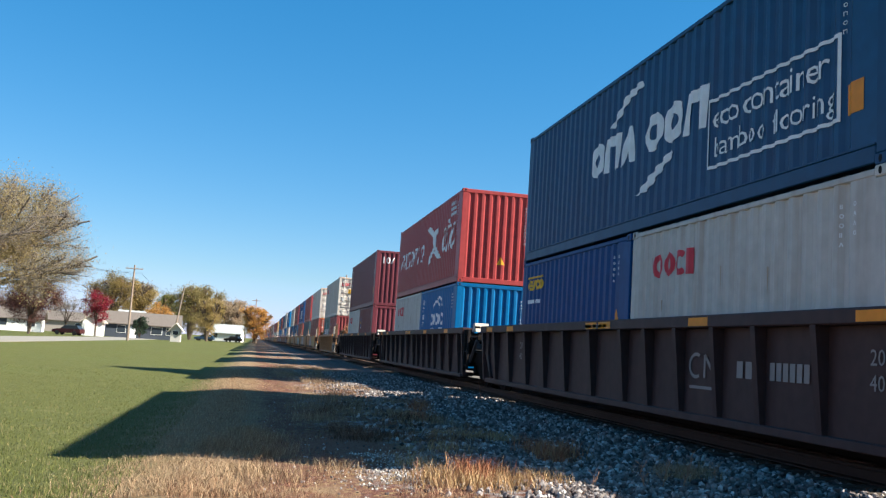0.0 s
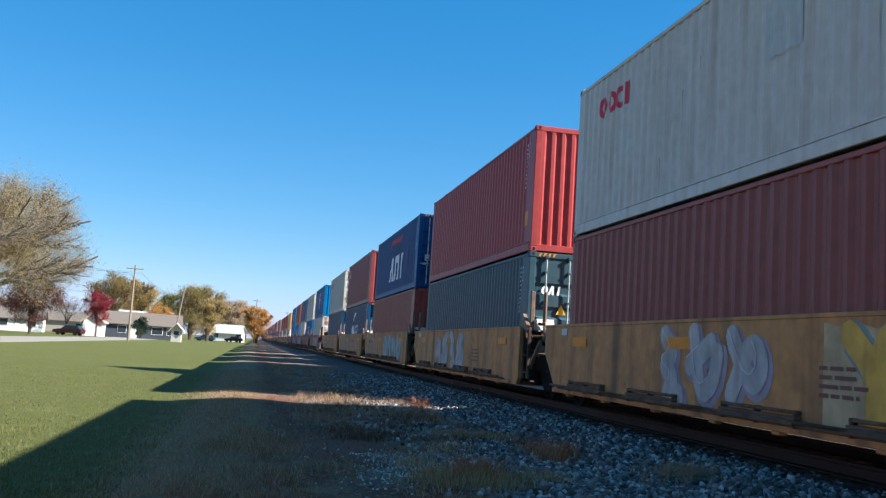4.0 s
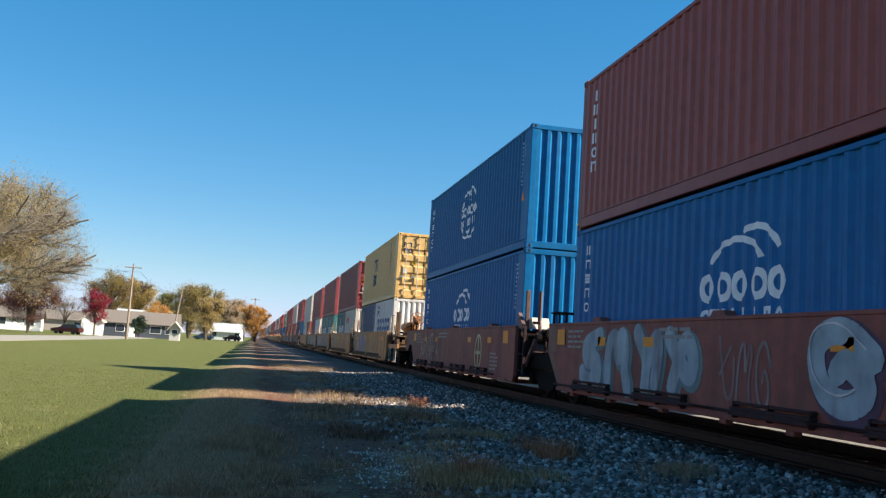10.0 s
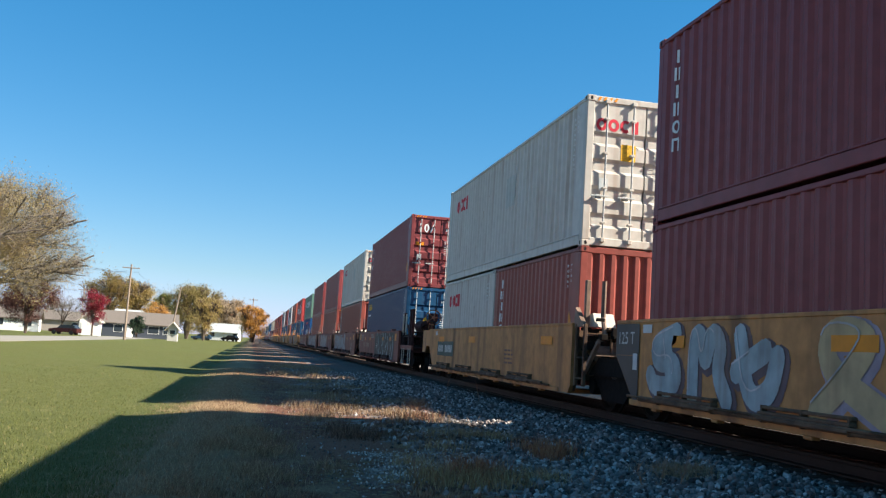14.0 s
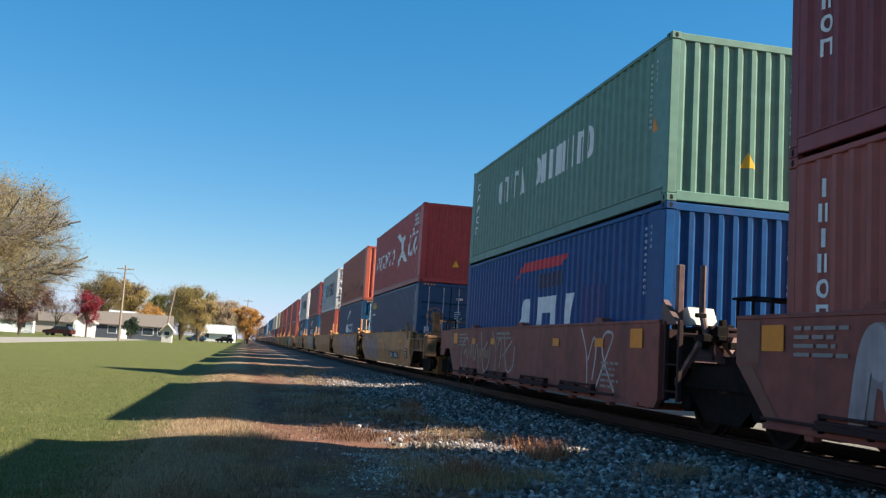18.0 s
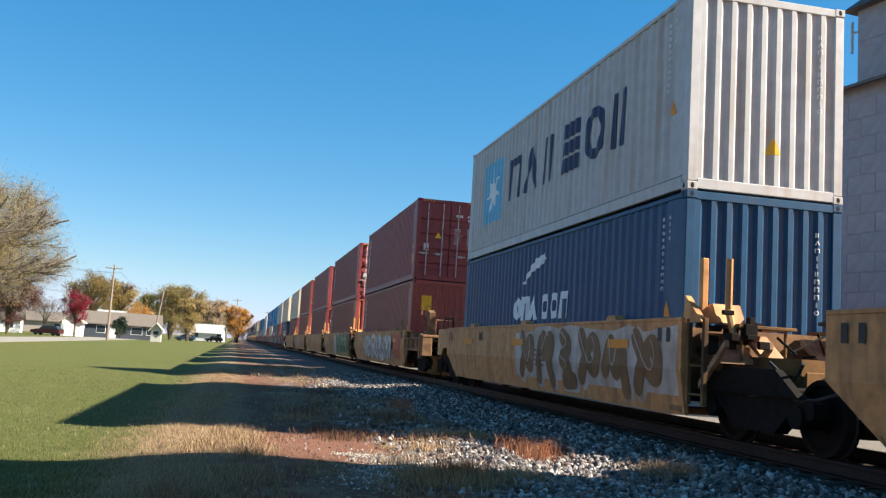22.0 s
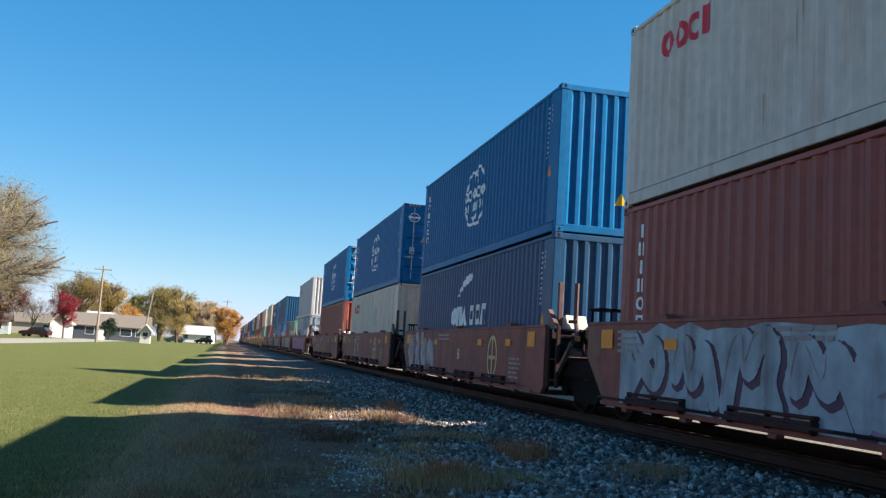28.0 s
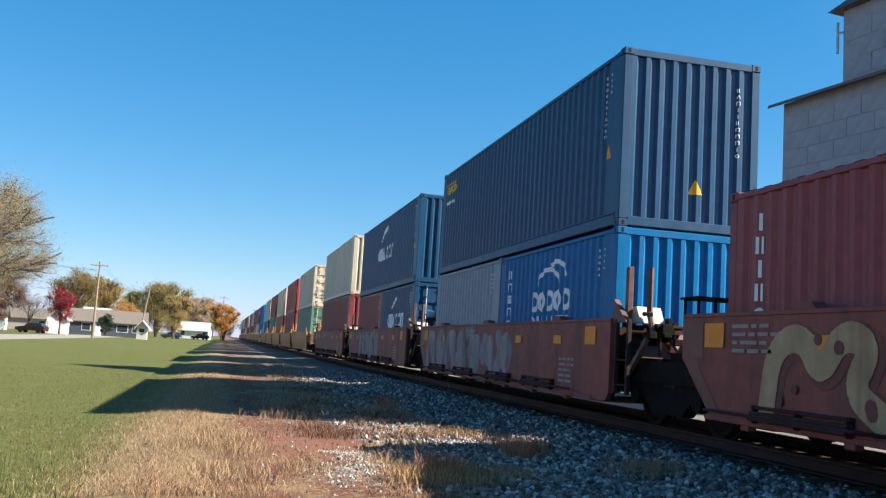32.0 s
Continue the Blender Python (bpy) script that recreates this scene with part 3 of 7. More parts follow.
def end_marks(kind, L, H, door):
    u = WIDE
    out = [("warning_stripe", "amber", stripes(L, H))] if H > 2.7 else []
    if door:
        tone = "gray" if kind in ("oocl", "msc", "maersk", "fifteen") else "white"
        out += [("code_marking", tone, signs(1.42, H - 0.58, ((4, 0), (6, 0.16))) + signs(1.86, H - 0.72, ((4, 0),))),
                ("weight_marking", tone, bars(1.38, H - 1.02, 0.30, 8, 0.075, 0.020, 8) + bars(1.84, H - 1.00, 0.28, 9, 0.068, 0.018, 9)),
                ("notice", "silver", [rect(0.30, H * 0.37, 0.18, 0.24)]), ("notice", "amber", [rect(1.88, H * 0.42, 0.16, 0.08)])]
        out += [("warning_panel", "yellow", [rect(0.72, H - 1.22, 0.30, 0.32)])] if kind == "oocl" else ([("warning_panel", "amber", [rect(0.22, H - 1.22, 0.34, 0.13)])] if kind == "tex" else [("warning_triangle", "yellow", [[(0.68, H - 1.38), (0.92, H - 1.38), (0.80, H - 1.16)]])])
    else:
        out += [("warning_triangle", "yellow", [[(1.2, 0.62), (1.45, 0.62), (1.32, 0.86)]]), ("code_marking", "gray" if kind in ("oocl", "maersk") else "white", column(u - 0.42, H - 0.5, 11, 0.065, 0.11, 4))]
    if kind == "oocl" and door:
        out += [("logo", "red", rings(0.2, H - 0.55, 0.62)), ("caution_lettering", "black", moved(words("CAUTION", 0.075), 0.735, H - 0.98) + moved(words("9'-6\"", 0.09), 0.78, H - 1.09) + moved(words("HIGH", 0.075), 0.78, H - 1.19))]
    elif kind == "oocl":
        out += [("logo", "red", rings(0.8, H - 0.75, 0.5))]
    elif kind == "cosco" and door:
        out += [("logo_globe", "white", arc(0.42, H - 0.5, 0.2, 0.17, 0.03, 0, 360, 14) + [rect(0.2, H - 0.53, 0.44, 0.07)])]
    elif kind == "tex":
        out += [("logo", "white", shapes(0.3, H - 0.68, 0.7, 0.34, "lox", 0.0, 0.12, 0.24)), ("warning_panel", "yellow", [rect(1.5, 0.35, 0.36, 0.22)])]
    elif kind == "msc":
        out += [("logo", "navy", blocks(0.28, H - 0.62, 0.42, 0.2, 1, 3) + blocks(0.28, H - 0.88, 0.42, 0.2, 2, 3)), ("notice", "green", [rect(1.75, 0.82, 0.38, 0.2)])]
    elif kind == "maersk":
        out += [("logo_panel", "sky", [rect(0.75, H - 0.85, 0.36, 0.38)]), ("logo_star", "white", star(0.93, H - 0.66, 0.15))]
    elif kind == "fifteen":
        out += [("length_panel", "white", [rect(1.05, H * 0.5, 0.36, 0.3)]), ("length_marking", "navy", blocks(1.1, H * 0.52, 0.26, 0.22, 2, 4))]
    elif kind == "cai":
        out += [("logo", "white", shapes(0.3, H - 0.95, 0.5, 0.2, "oal", 0.04, 0.1, 0.3))]
    elif kind == "yellowplate":
        out += [("warning_panel", "yellow", [rect(0.35, H - 1.05, 0.36, 0.52)])]
    return out


def container(color, side, end, door, L=12.192, H=2.896, label="", far=False):
    """A shipping container with folded steel sides, frame, castings and a door or closed end toward -y."""
    words_ = {"navy": "navy blue", "cosco": "bright blue", "blue": "mid blue", "maroon": "dark maroon", "plumred": "dark plum", "redbrown": "red-brown", "red": "bright red", "orange": "orange-red", "oocl": "pale grey", "cream": "rust-streaked cream",
              "teal": "faded teal", "green": "light green", "yellow": "mustard yellow", "maersk": "light grey", "white": "off-white", "darkteal": "dark teal", "steel": "slate grey"}
    root = new("shipping_container")
    long_ = {12.192: "forty-foot", 6.058: "twenty-foot", 13.716: "forty-five-foot"}[L]
    tagged(root, f"{words_[color]} {long_} corrugated steel container on a train wagon" + label, "container", "containers on the train")
    m = paint(color)
    for left in (True, False):
        again(proto(("side", L, H, left), lambda: side_wall(L, H, left)), root, None, m)
    again(proto(("closed", L, H), lambda: closed_end(L, H)), root, Matrix.Rotation(math.pi, 4, "Z"), m)
    if door:
        for first in (True, False):
            again(proto(("door", H, first), lambda: door_leaf(H, first)), root, pose(0, -L / 2 + 0.02, 0), m)
        for x in (-0.82, -0.28, 0.28, 0.82):
            again(proto(("rod", H), lambda: lock_rod(H)), root, pose(x, -L / 2 + 0.02, 0), m)
        for x in (-0.80, -0.26, 0.55, 1.05):
            again(proto("handle", lock_handle), root, pose(x, -L / 2 + 0.02, 0.95 if x < 0 else 0.9))
    else:
        again(proto(("closed", L, H), lambda: closed_end(L, H)), root, None, m)
    for kind in ("roof", "floor"):
        again(proto((kind, L, H), lambda: frame_mesh(kind, L, H)), root, None, m)
    for x in (-HALF + 0.032, HALF - 0.032):
        for kind in ("top_rail", "bottom_rail"):
            again(proto((kind, L, H), lambda: frame_mesh(kind, L, H)), root, pose(x, 0, 0), m)
    for y in (-L / 2 + 0.065, L / 2 - 0.065):
        for kind in ("end_header", "end_sill"):
            again(proto((kind, L, H), lambda: frame_mesh(kind, L, H)), root, pose(0, y, 0), m)
    if far:
        return root
    spots = [(x, y) for x in (-HALF + 0.082, HALF - 0.082) for y in (-L / 2 + 0.089, L / 2 - 0.089)]
    if L > 13:
        spots += [(x, y) for x in (-HALF + 0.082, HALF - 0.082) for y in (-6.0, 6.0)]
    for x, y in spots:
        if x > 0 and y > 0:
            continue
        again(proto(("corner_post", H), lambda: frame_mesh("corner_post", L, H)), root, pose(x, y, 0), m)
        for z in (0, H - 0.118):
            again(proto("casting", lambda: frame_mesh("corner_casting", L, H)), root, pose(x, y, z), m)
    cuts = [u for u, d in FOLDS[L]]
    for lift_, (name, k, polys) in enumerate(apart(list(side_marks(side, L, H)) + ([("rust_streak", STREAKED[color][0], streaks(L, H, *STREAKED[color][1:], len(side) + int(L)))] if color in STREAKED else []))):
        key = ("mark", side, L, H, name, k, len(polys), round(polys[0][0][0], 2), round(polys[0][0][1], 2))
        again(proto(key, lambda: decal(name, polys, ink(k), None, side_place(L), cuts, None, 0.004 + 0.0015 * min(8, lift_))), root)
    for name, k, polys in apart(end_marks(end, L, H, door)):
        key = ("endmark", end, L, H, door, name, k, len(polys), round(polys[0][0][0], 2), round(polys[0][0][1], 2))
        if door:
            again(proto(key, lambda: decal(name, polys, ink(k), None, lambda u, v, l: (-HALF + u, -L / 2 + 0.02 + 0.012 - l - (0.03 if name == "warning_stripe" else 0), v))), root)
        else:
            again(proto(key, lambda: decal(name, polys, ink(k), None, end_place(L, end_depth if name != "warning_stripe" else None), END_BREAKS)), root)
    return root


# ---- well wagons ----
STEEL = {
    "ribbed": mat("wagon_dark", (0.044, 0.022, 0.021), 0.6, 0, 6, 0.25, 0.1, stain=(0.07, 0.042, 0.036), stain_scale=1.0, amount=0.5, streak=True),
    "tanrib": mat("wagon_tan_ribbed", (0.44, 0.205, 0.085), 0.6, 0, 6, 0.2, 0.1, stain=(0.12, 0.07, 0.04), stain_scale=1.0, amount=0.6, streak=True),
    "tan": mat("wagon_tan", (0.47, 0.205, 0.066), 0.6, 0, 5, 0.25, 0.1, stain=(0.11, 0.055, 0.035), stain_scale=0.7, amount=0.8, streak=True),
    "brown": mat("wagon_brown", (0.215, 0.060, 0.044), 0.6, 0, 5, 0.22, 0.1, stain=(0.07, 0.045, 0.04), stain_scale=0.8, amount=0.55, streak=True),
    "yellow": mat("wagon_yellow", (0.52, 0.24, 0.088), 0.6, 0, 7, 0.28, 0.08, stain=(0.18, 0.085, 0.04), stain_scale=1.1, amount=0.75, streak=True),
}
# Darkened copies of the wagon paints: shade at the wagon ends put into the colour, plus grime.
SHADED_STEEL = {k: mat("deck_" + k, tuple(0.35 * v for v in c), 0.85, 0, 7, 0.35, 0.2, stain=(0.03, 0.02, 0.018), amount=0.7) for k, c in (("ribbed", (0.04, 0.026, 0.023)), ("tanrib", (0.4, 0.235, 0.14)), ("tan", (0.42, 0.24, 0.14)), ("brown", (0.13, 0.045, 0.04)), ("yellow", (0.5, 0.25, 0.09)))}
SOILED = mat("soiled_yellow", (0.22, 0.115, 0.055), 0.75, 0, 6, 0.4, 0.2, stain=(0.06, 0.04, 0.03), stain_scale=2.2, amount=0.9)
GRIME = mat("running_gear", (0.012, 0.010, 0.009), 0.9, 0.0, 9, 0.35, 0.2, stain=(0.03, 0.02, 0.015), amount=0.5)
WHEEL = mat("wheel_steel", (0.009, 0.007, 0.006), 0.8, 0.0, 9, 0.3, 0.1, stain=(0.05, 0.03, 0.02))
TREAD = mat("wheel_tread", (0.03, 0.026, 0.024), 0.6, 0.3, 12, 0.1)
for m_ in (GRIME, WHEEL):
    m_.node_tree.nodes["Principled BSDF"].inputs["Specular IOR Level"].default_value = 0.1
GALV = mat("galvanised", (0.42, 0.43, 0.42))
PIPE = mat("hose_rubber", (0.02, 0.02, 0.02), 0.6)
BASE = {"ribbed": (0.036, 0.022, 0.023), "tanrib": (0.40, 0.235, 0.14), "tan": (0.34, 0.18, 0.10), "brown": (0.18, 0.05, 0.038), "yellow": (0.50, 0.24, 0.08)}
BODY_HALF = {"ribbed": 8.5, "tanrib": 6.62, "tan": 6.62, "brown": 6.62, "yellow": 6.62}
SIDE_X = 1.50


def side_sill(kind):
    """One long side of the well."""
    bm = bmesh.new()
    h = BODY_HALF[kind]
    if kind in ("ribbed", "tanrib"):
        prism(bm, [(-h + 0.9, 0.22), (h - 0.9, 0.22), (h - 0.3, 0.85), (h, 0.85), (h, 1.42), (-h, 1.42), (-h, 0.85), (-h + 0.3, 0.85)], "x", 1.30, 1.36)
        box(bm, 1.24, 1.53, -h - 0.05, h + 0.05, 1.40, 1.56, 0.015)
        box(bm, 1.20, 1.44, -h + 0.3, h - 0.3, 0.20, 0.30, 0.01)
    else:
        # the end toward the camera side stands upright; the other is cut away over the truck
        out = [(-h + 0.72, 0.30), (h - 0.10, 0.30), (h, 0.42), (h, 1.49), (-h, 1.49), (-h, 0.98)]
        if kind == "yellow":
            prism(bm, [(-h, 0.84), (h, 0.84), (h, 1.49), (-h, 1.49)], "x", 1.42, SIDE_X)
            a = [bm.verts.new(p) for p in ((SIDE_X, -h, 0.84), (SIDE_X, h, 0.84), (1.40, h - 0.04, 0.272), (1.40, -h + 0.75, 0.272))]
            b_ = [bm.verts.new((p.co.x - 0.06, p.co.y, p.co.z)) for p in a]
            fs = [bm.faces.new(a[::-1]), bm.faces.new(b_)] + [bm.faces.new((a[i], a[(i + 1) % 4], b_[(i + 1) % 4], b_[i])) for i in range(4)]
            bmesh.ops.recalc_face_normals(bm, faces=fs)
        else:
            if kind == "tan":
                out[0], out[1] = (-h + 0.75, 0.275), (h - 0.10, 0.275)
            prism(bm, out, "x", 1.43, SIDE_X)
            box(bm, 1.40, SIDE_X + 0.02, -h + 0.6, h - 0.6, 0.265 if kind == "tan" else 0.285, 0.35, 0.01)
            for y in (-5.2, -3.5, -1.6, 0.1, 1.5, 3.2, 4.9):
                box(bm, 1.40, SIDE_X + 0.006, y - 0.08, y + 0.08, 0.225, 0.33, 0.012)
        box(bm, 1.24, SIDE_X + 0.012, -h, h, 1.47, 1.52, 0.008)
    return part("side_sill", bm, STEEL[kind])


def rib(kind):
    bm = bmesh.new()
    prism(bm, [(1.34, 0.24), (1.42, 0.24), (1.52, 1.38), (1.52, 1.42), (1.34, 1.42)], "y", -0.05, 0.05)
    return part("rib", bm, STEEL[kind])


def well_floor(kind):
    bm = bmesh.new()
    h = BODY_HALF[kind]
    box(bm, -1.2, 1.2, -h + 0.9, -h + 1.5, 0.24, 0.32)
    box(bm, -1.2, 1.2, h - 1.5, h - 0.9, 0.24, 0.32)
    box(bm, -1.2, 1.2, -0.35, 0.35, 0.24, 0.32)
    for s in (-1, 1):
        box(bm, s * 1.1 - 0.14, s * 1.1 + 0.14, -h + 0.8, h - 0.8, 0.22 if kind == "ribbed" else 0.280, 0.328)
    return part("well_floor", bm, STEEL[kind])


def bulkhead(kind, s):
    """Sloping plate work between the well and the truck, at the end s = -1 or 1."""
    bm = bmesh.new()
    h = BODY_HALF[kind]
    for x in (-1.42, 1.36):
        prism(bm, [(s * (h - 0.42), 0.31), (s * (h - 0.12), 0.31), (s * (h - 0.03), 0.45), (s * (h - 0.03), 1.46), (s * (h - 0.42), 1.46)] if s < 0 else [(s * (h - 0.75), 0.30), (s * (h - 0.1), 0.95), (s * (h - 0.1), 1.46), (s * (h - 0.42), 1.46), (s * (h - 0.42), 0.9)], "x", x, x + 0.06)
    prism(bm, [(s * (h - 0.42), 0.5), (s * (h - 0.30), 0.5), (s * (h - 0.05), 1.0), (s * (h - 0.05), 1.40), (s * (h - 0.42), 1.40)], "x", -1.36, 1.36)
    return part("bulkhead", bm, SOILED if kind == "yellow" else SHADED_STEEL[kind] if s < 0 else STEEL[kind])


def inner_neck(kind, s):
    """Articulated joint between two units of one wagon."""
    bm = bmesh.new()
    h = BODY_HALF[kind]
    prism(bm, [(-1.15, s * (h - 0.1)), (1.15, s * (h - 0.1)), (0.45, s * (h + 1.02)), (-0.45, s * (h + 1.02))], "z", 0.86, 1.06)
    box(bm, -0.4, 0.4, min(s * (h + 0.4), s * (h + 1.03)), max(s * (h + 0.4), s * (h + 1.03)), 0.70, 0.92, 0.02)
    box(bm, -1.1, -0.3, min(s * h, s * (h + 0.7)), max(s * h, s * (h + 0.7)), 1.40, 1.44, 0.006)
    box(bm, 0.3, 1.1, min(s * h, s * (h + 0.7)), max(s * h, s * (h + 0.7)), 1.40, 1.44, 0.006)
    for x in (-1.0, -0.4, 0.4, 1.0):
        rod(bm, (x, s * (h + 0.6), 1.0), (x, s * (h + 0.6), 1.42), 0.02, 6)
    return part("articulation", bm, SHADED_STEEL[kind])


def slope_plate(kind, s):
    """Slanting plates between the bulkhead and the truck."""
    bm = bmesh.new()
    h = BODY_HALF[kind]
    for x, w in ((-1.25, 0.5), (-0.6, 0.3), (0.2, 0.7)):
        prism(bm, [(s * (h + 0.02), 1.34), (s * (h + 0.50), 1.02), (s * (h + 0.50), 0.96), (s * (h + 0.02), 1.26)], "x", x, x + w)
    for x in (-1.3, -0.7):
        prism(bm, [(s * (h + 0.10), 0.62), (s * (h + 0.72), 1.16), (s * (h + 0.72), 1.24), (s * (h + 0.10), 0.72)], "x", x, x + 0.06)
    return part("slope_plate", bm, mat("worn_steel_" + kind, tuple(0.6 * v + 0.08 for v in BASE[kind]), 0.6, 0, 8, 0.3, 0.2, stain=(0.06, 0.045, 0.04), stain_scale=3, amount=0.7))


def joint_gear(kind, s):
    """Valves, brackets and pipes crowded on the corner of the joint."""
    bm = bmesh.new()
    h = BODY_HALF[kind]
    r = random.Random(9)
    for _ in range(22):
        x, k, z = r.uniform(-1.42, -0.5), r.uniform(0.02, 0.75), r.uniform(1.08, 1.58)
        w, d, t_ = r.uniform(0.03, 0.10), r.uniform(0.03, 0.09), r.uniform(0.05, 0.18)
        box(bm, x - w, x + w, s * (h + k) - d, s * (h + k) + d, z - t_ * .5, z + t_ * .5, 0.008)
    for _ in range(10):
        x, k, z = r.uniform(-1.4, 0.6), r.uniform(0.05, 0.8), r.uniform(0.7, 1.5)
        rod(bm, (x, s * (h + k), z), (x + r.uniform(-.3, .6), s * (h + k + r.uniform(-.1, .4)), z + r.uniform(-.3, .25)), 0.016, 6)
    return tagged(part("joint_gear", bm, GRIME), kind="stuff")


def deck_pieces(kind, s):
    """Outer end over the truck: draft sill and low walkway; away from the brake end the sides run on over the truck."""
    h = BODY_HALF[kind]
    made = []

    def b(name, x0, x1, a, c, z0, z1, bev=0.01, m=None):
        bm = bmesh.new()
        along(s, h, bm, x0, x1, a, c, z0, z1, bev)
        made.append(part(name, bm, m or (STEEL[kind] if s > 0 else SHADED_STEEL[kind])))
    b("draft_sill", -0.42, 0.42, -0.1, 2.55, 0.70, 1.02, 0.02, SHADED_STEEL[kind])
    if s > 0:
        for x in (-1.49, 1.43):
            bm = bmesh.new()
            prism(bm, [(s * (h - 0.02), 0.98), (s * (h + 0.55), 0.98), (s * (h + 0.75), 0.78), (s * (h + 1.22), 0.78), (s * (h + 1.22), 1.49), (s * (h - 0.02), 1.49)], "x", x, x + 0.06)
            made.append(part("side_plate", bm, STEEL[kind]))
        b("top_plate", -1.44, 1.44, 0.0, 1.22, 1.44, 1.49)
        b("equipment_box", -0.8, 0.5, 0.1, 0.9, 1.49, 1.74, 0.08)
        b("end_plate", -1.40, 1.40, 1.20, 1.26, 0.75, 1.47)
        b("walkway", -1.2, 1.2, 1.25, 2.2, 0.86, 0.92)
    else:
        b("end_deck", -1.36, 1.36, -0.05, 2.45, 0.86, 0.93)
        b("deck_rail", -1.42, -1.34, -0.05, 2.45, 0.80, 0.97, 0.01, STEEL[kind])
        b("deck_rail", 1.34, 1.42, -0.05, 2.45, 0.80, 0.97, 0.01, STEEL[kind])
        b("walkway", -1.38, -0.35, 0.2, 2.3, 1.28, 1.33)
        for k in (0.2, 1.2, 2.2):
            b("cross_beam", -1.34, 1.34, k, k + 0.08, 0.72, 0.86)
    out = [(o.name.split(".")[0], o.data, "") for o in made]
    for o in made:
        bpy.data.objects.remove(o)
    return out


def along(s, h, bm, x0, x1, a, c, z0, z1, bev=0.01):
    lo, hi = sorted((s * (h + a), s * (h + c)))
    box(bm, x0, x1, lo, hi, z0, z1, bev)


def end_girder(kind, s):
    """Girder over the truck on the near or far side, with rods along it."""
    bm = bmesh.new()
    h = BODY_HALF[kind]
    along(s, h, bm, -1.42, -1.36, -0.45, 2.5, 0.92, 1.22, 0.005)
    along(s, h, bm, -1.50, -1.28, -0.45, 2.55, 1.21, 1.27, 0.01)
    along(s, h, bm, -1.46, -1.34, -0.45, 2.2, 0.84, 0.92, 0.01)
    for z, a, c in ((1.12, -0.3, 0.5), (1.0, -0.3, 0.4), (0.97, 0.8, 2.0)):
        rod(bm, (-1.45, s * (h + a), z), (-1.45, s * (h + c), z + 0.01), 0.016, 6)
    for k in (0.55, 1.3, 2.05):
        along(s, h, bm, -1.46, -1.40, k, k + 0.05, 0.9, 1.22, 0.005)
    prism(bm, [(s * (h + 0.55), 0.9), (s * (h + 0.02), 0.30), (s * (h + 0.02), 0.9)], "x", -1.44, -1.38)
    return part("end_girder", bm, SOILED)


def platform(kind, s):
    bm = bmesh.new()
    h = BODY_HALF[kind]
    along(s, h, bm, -1.30, 1.30, -0.4, 2.5, 1.14, 1.20)
    along(s, h, bm, -0.42, 0.42, -0.1, 2.55, 0.70, 1.14, 0.02)
    for i in range(7):
        along(s, h, bm, -1.25, -0.3, 1.5 + 0.13 * i, 1.55 + 0.13 * i, 1.20, 1.23, 0.004)
    # Solid box added below the deck to stop light showing through.
    along(s, h, bm, -0.95, 0.95, 0.0, 2.4, 0.14, 0.72, 0.02)
    return part("end_deck", bm, SHADED_STEEL[kind])


def end_bolster(kind, s):
    """Low transverse box behind the container and a gusset on the corner of the side."""
    bm = bmesh.new()
    h = BODY_HALF[kind]
    along(s, h, bm, -1.30, 1.30, -0.55, 0.5, 1.27, 1.44, 0.015)
    for x in (-1.52, 1.46):
        prism(bm, [(s * (h - 0.84), 1.49), (s * (h - 0.84), 1.86), (s * (h - 0.74), 1.86), (s * (h - 0.36), 1.60), (s * (h - 0.30), 1.25), (s * (h - 0.45), 1.25)], "x", x, x + 0.06)
    return part("end_bolster", bm, SOILED)


def corner_step(kind, s):
    """Hanging corner post with a step and grips at the end of the platform."""
    bm = bmesh.new()
    h = BODY_HALF[kind]
    along(s, h, bm, -1.50, -1.38, 2.55, 2.74, 0.62, 1.38, 0.01)
    along(s, h, bm, -1.48, 1.48, 2.5, 3.05, 1.27, 1.36, 0.02)
    along(s, h, bm, -1.48, -1.16, 2.78, 3.04, 0.70, 1.27, 0.02)
    for z in (0.95, 1.12):
        rod(bm, (-1.53, s * (h + 2.55), z), (-1.53, s * (h + 3.05), z), 0.014, 6)
    rod(bm, (-0.95, s * (h + 2.4), 1.30), (-0.95, s * (h + 2.4), 1.85), 0.02, 6)
    rod(bm, (-0.95, s * (h + 2.4), 1.85), (0.6, s * (h + 2.4), 1.85), 0.02, 6)
    return part("corner_step", bm, SOILED)


def brake_stand(kind, s):
    bm = bmesh.new()
    h = BODY_HALF[kind]
    along(s, h, bm, -0.98, -0.62, 0.72, 1.12, 1.20, 1.52, 0.02)
    along(s, h, bm, -0.90, -0.68, 0.82, 1.04, 1.52, 2.16, 0.03)
    along(s, h, bm, -0.92, -0.64, 0.64, 0.82, 1.92, 2.22, 0.05)
    return part("brake_stand", bm, SOILED)


def stand_wheel(kind, s):
    bm = bmesh.new()
    y = s * (BODY_HALF[kind] + 0.56)
    c = (-0.78, y, 2.07)
    ring_mesh(bm, c, 0.29, 0.018, "y", 18)
    for i in range(6):
        a = 2 * math.pi * i / 6
        rod(bm, c, (c[0] + 0.28 * math.cos(a), y, c[2] + 0.28 * math.sin(a)), 0.014, 6)
    rod(bm, (c[0], y - 0.03, c[2]), (c[0], y + 0.03, c[2]), 0.15, 14)
    return part("hand_wheel", bm, mat("wheel_rust", (0.30, 0.13, 0.07)))


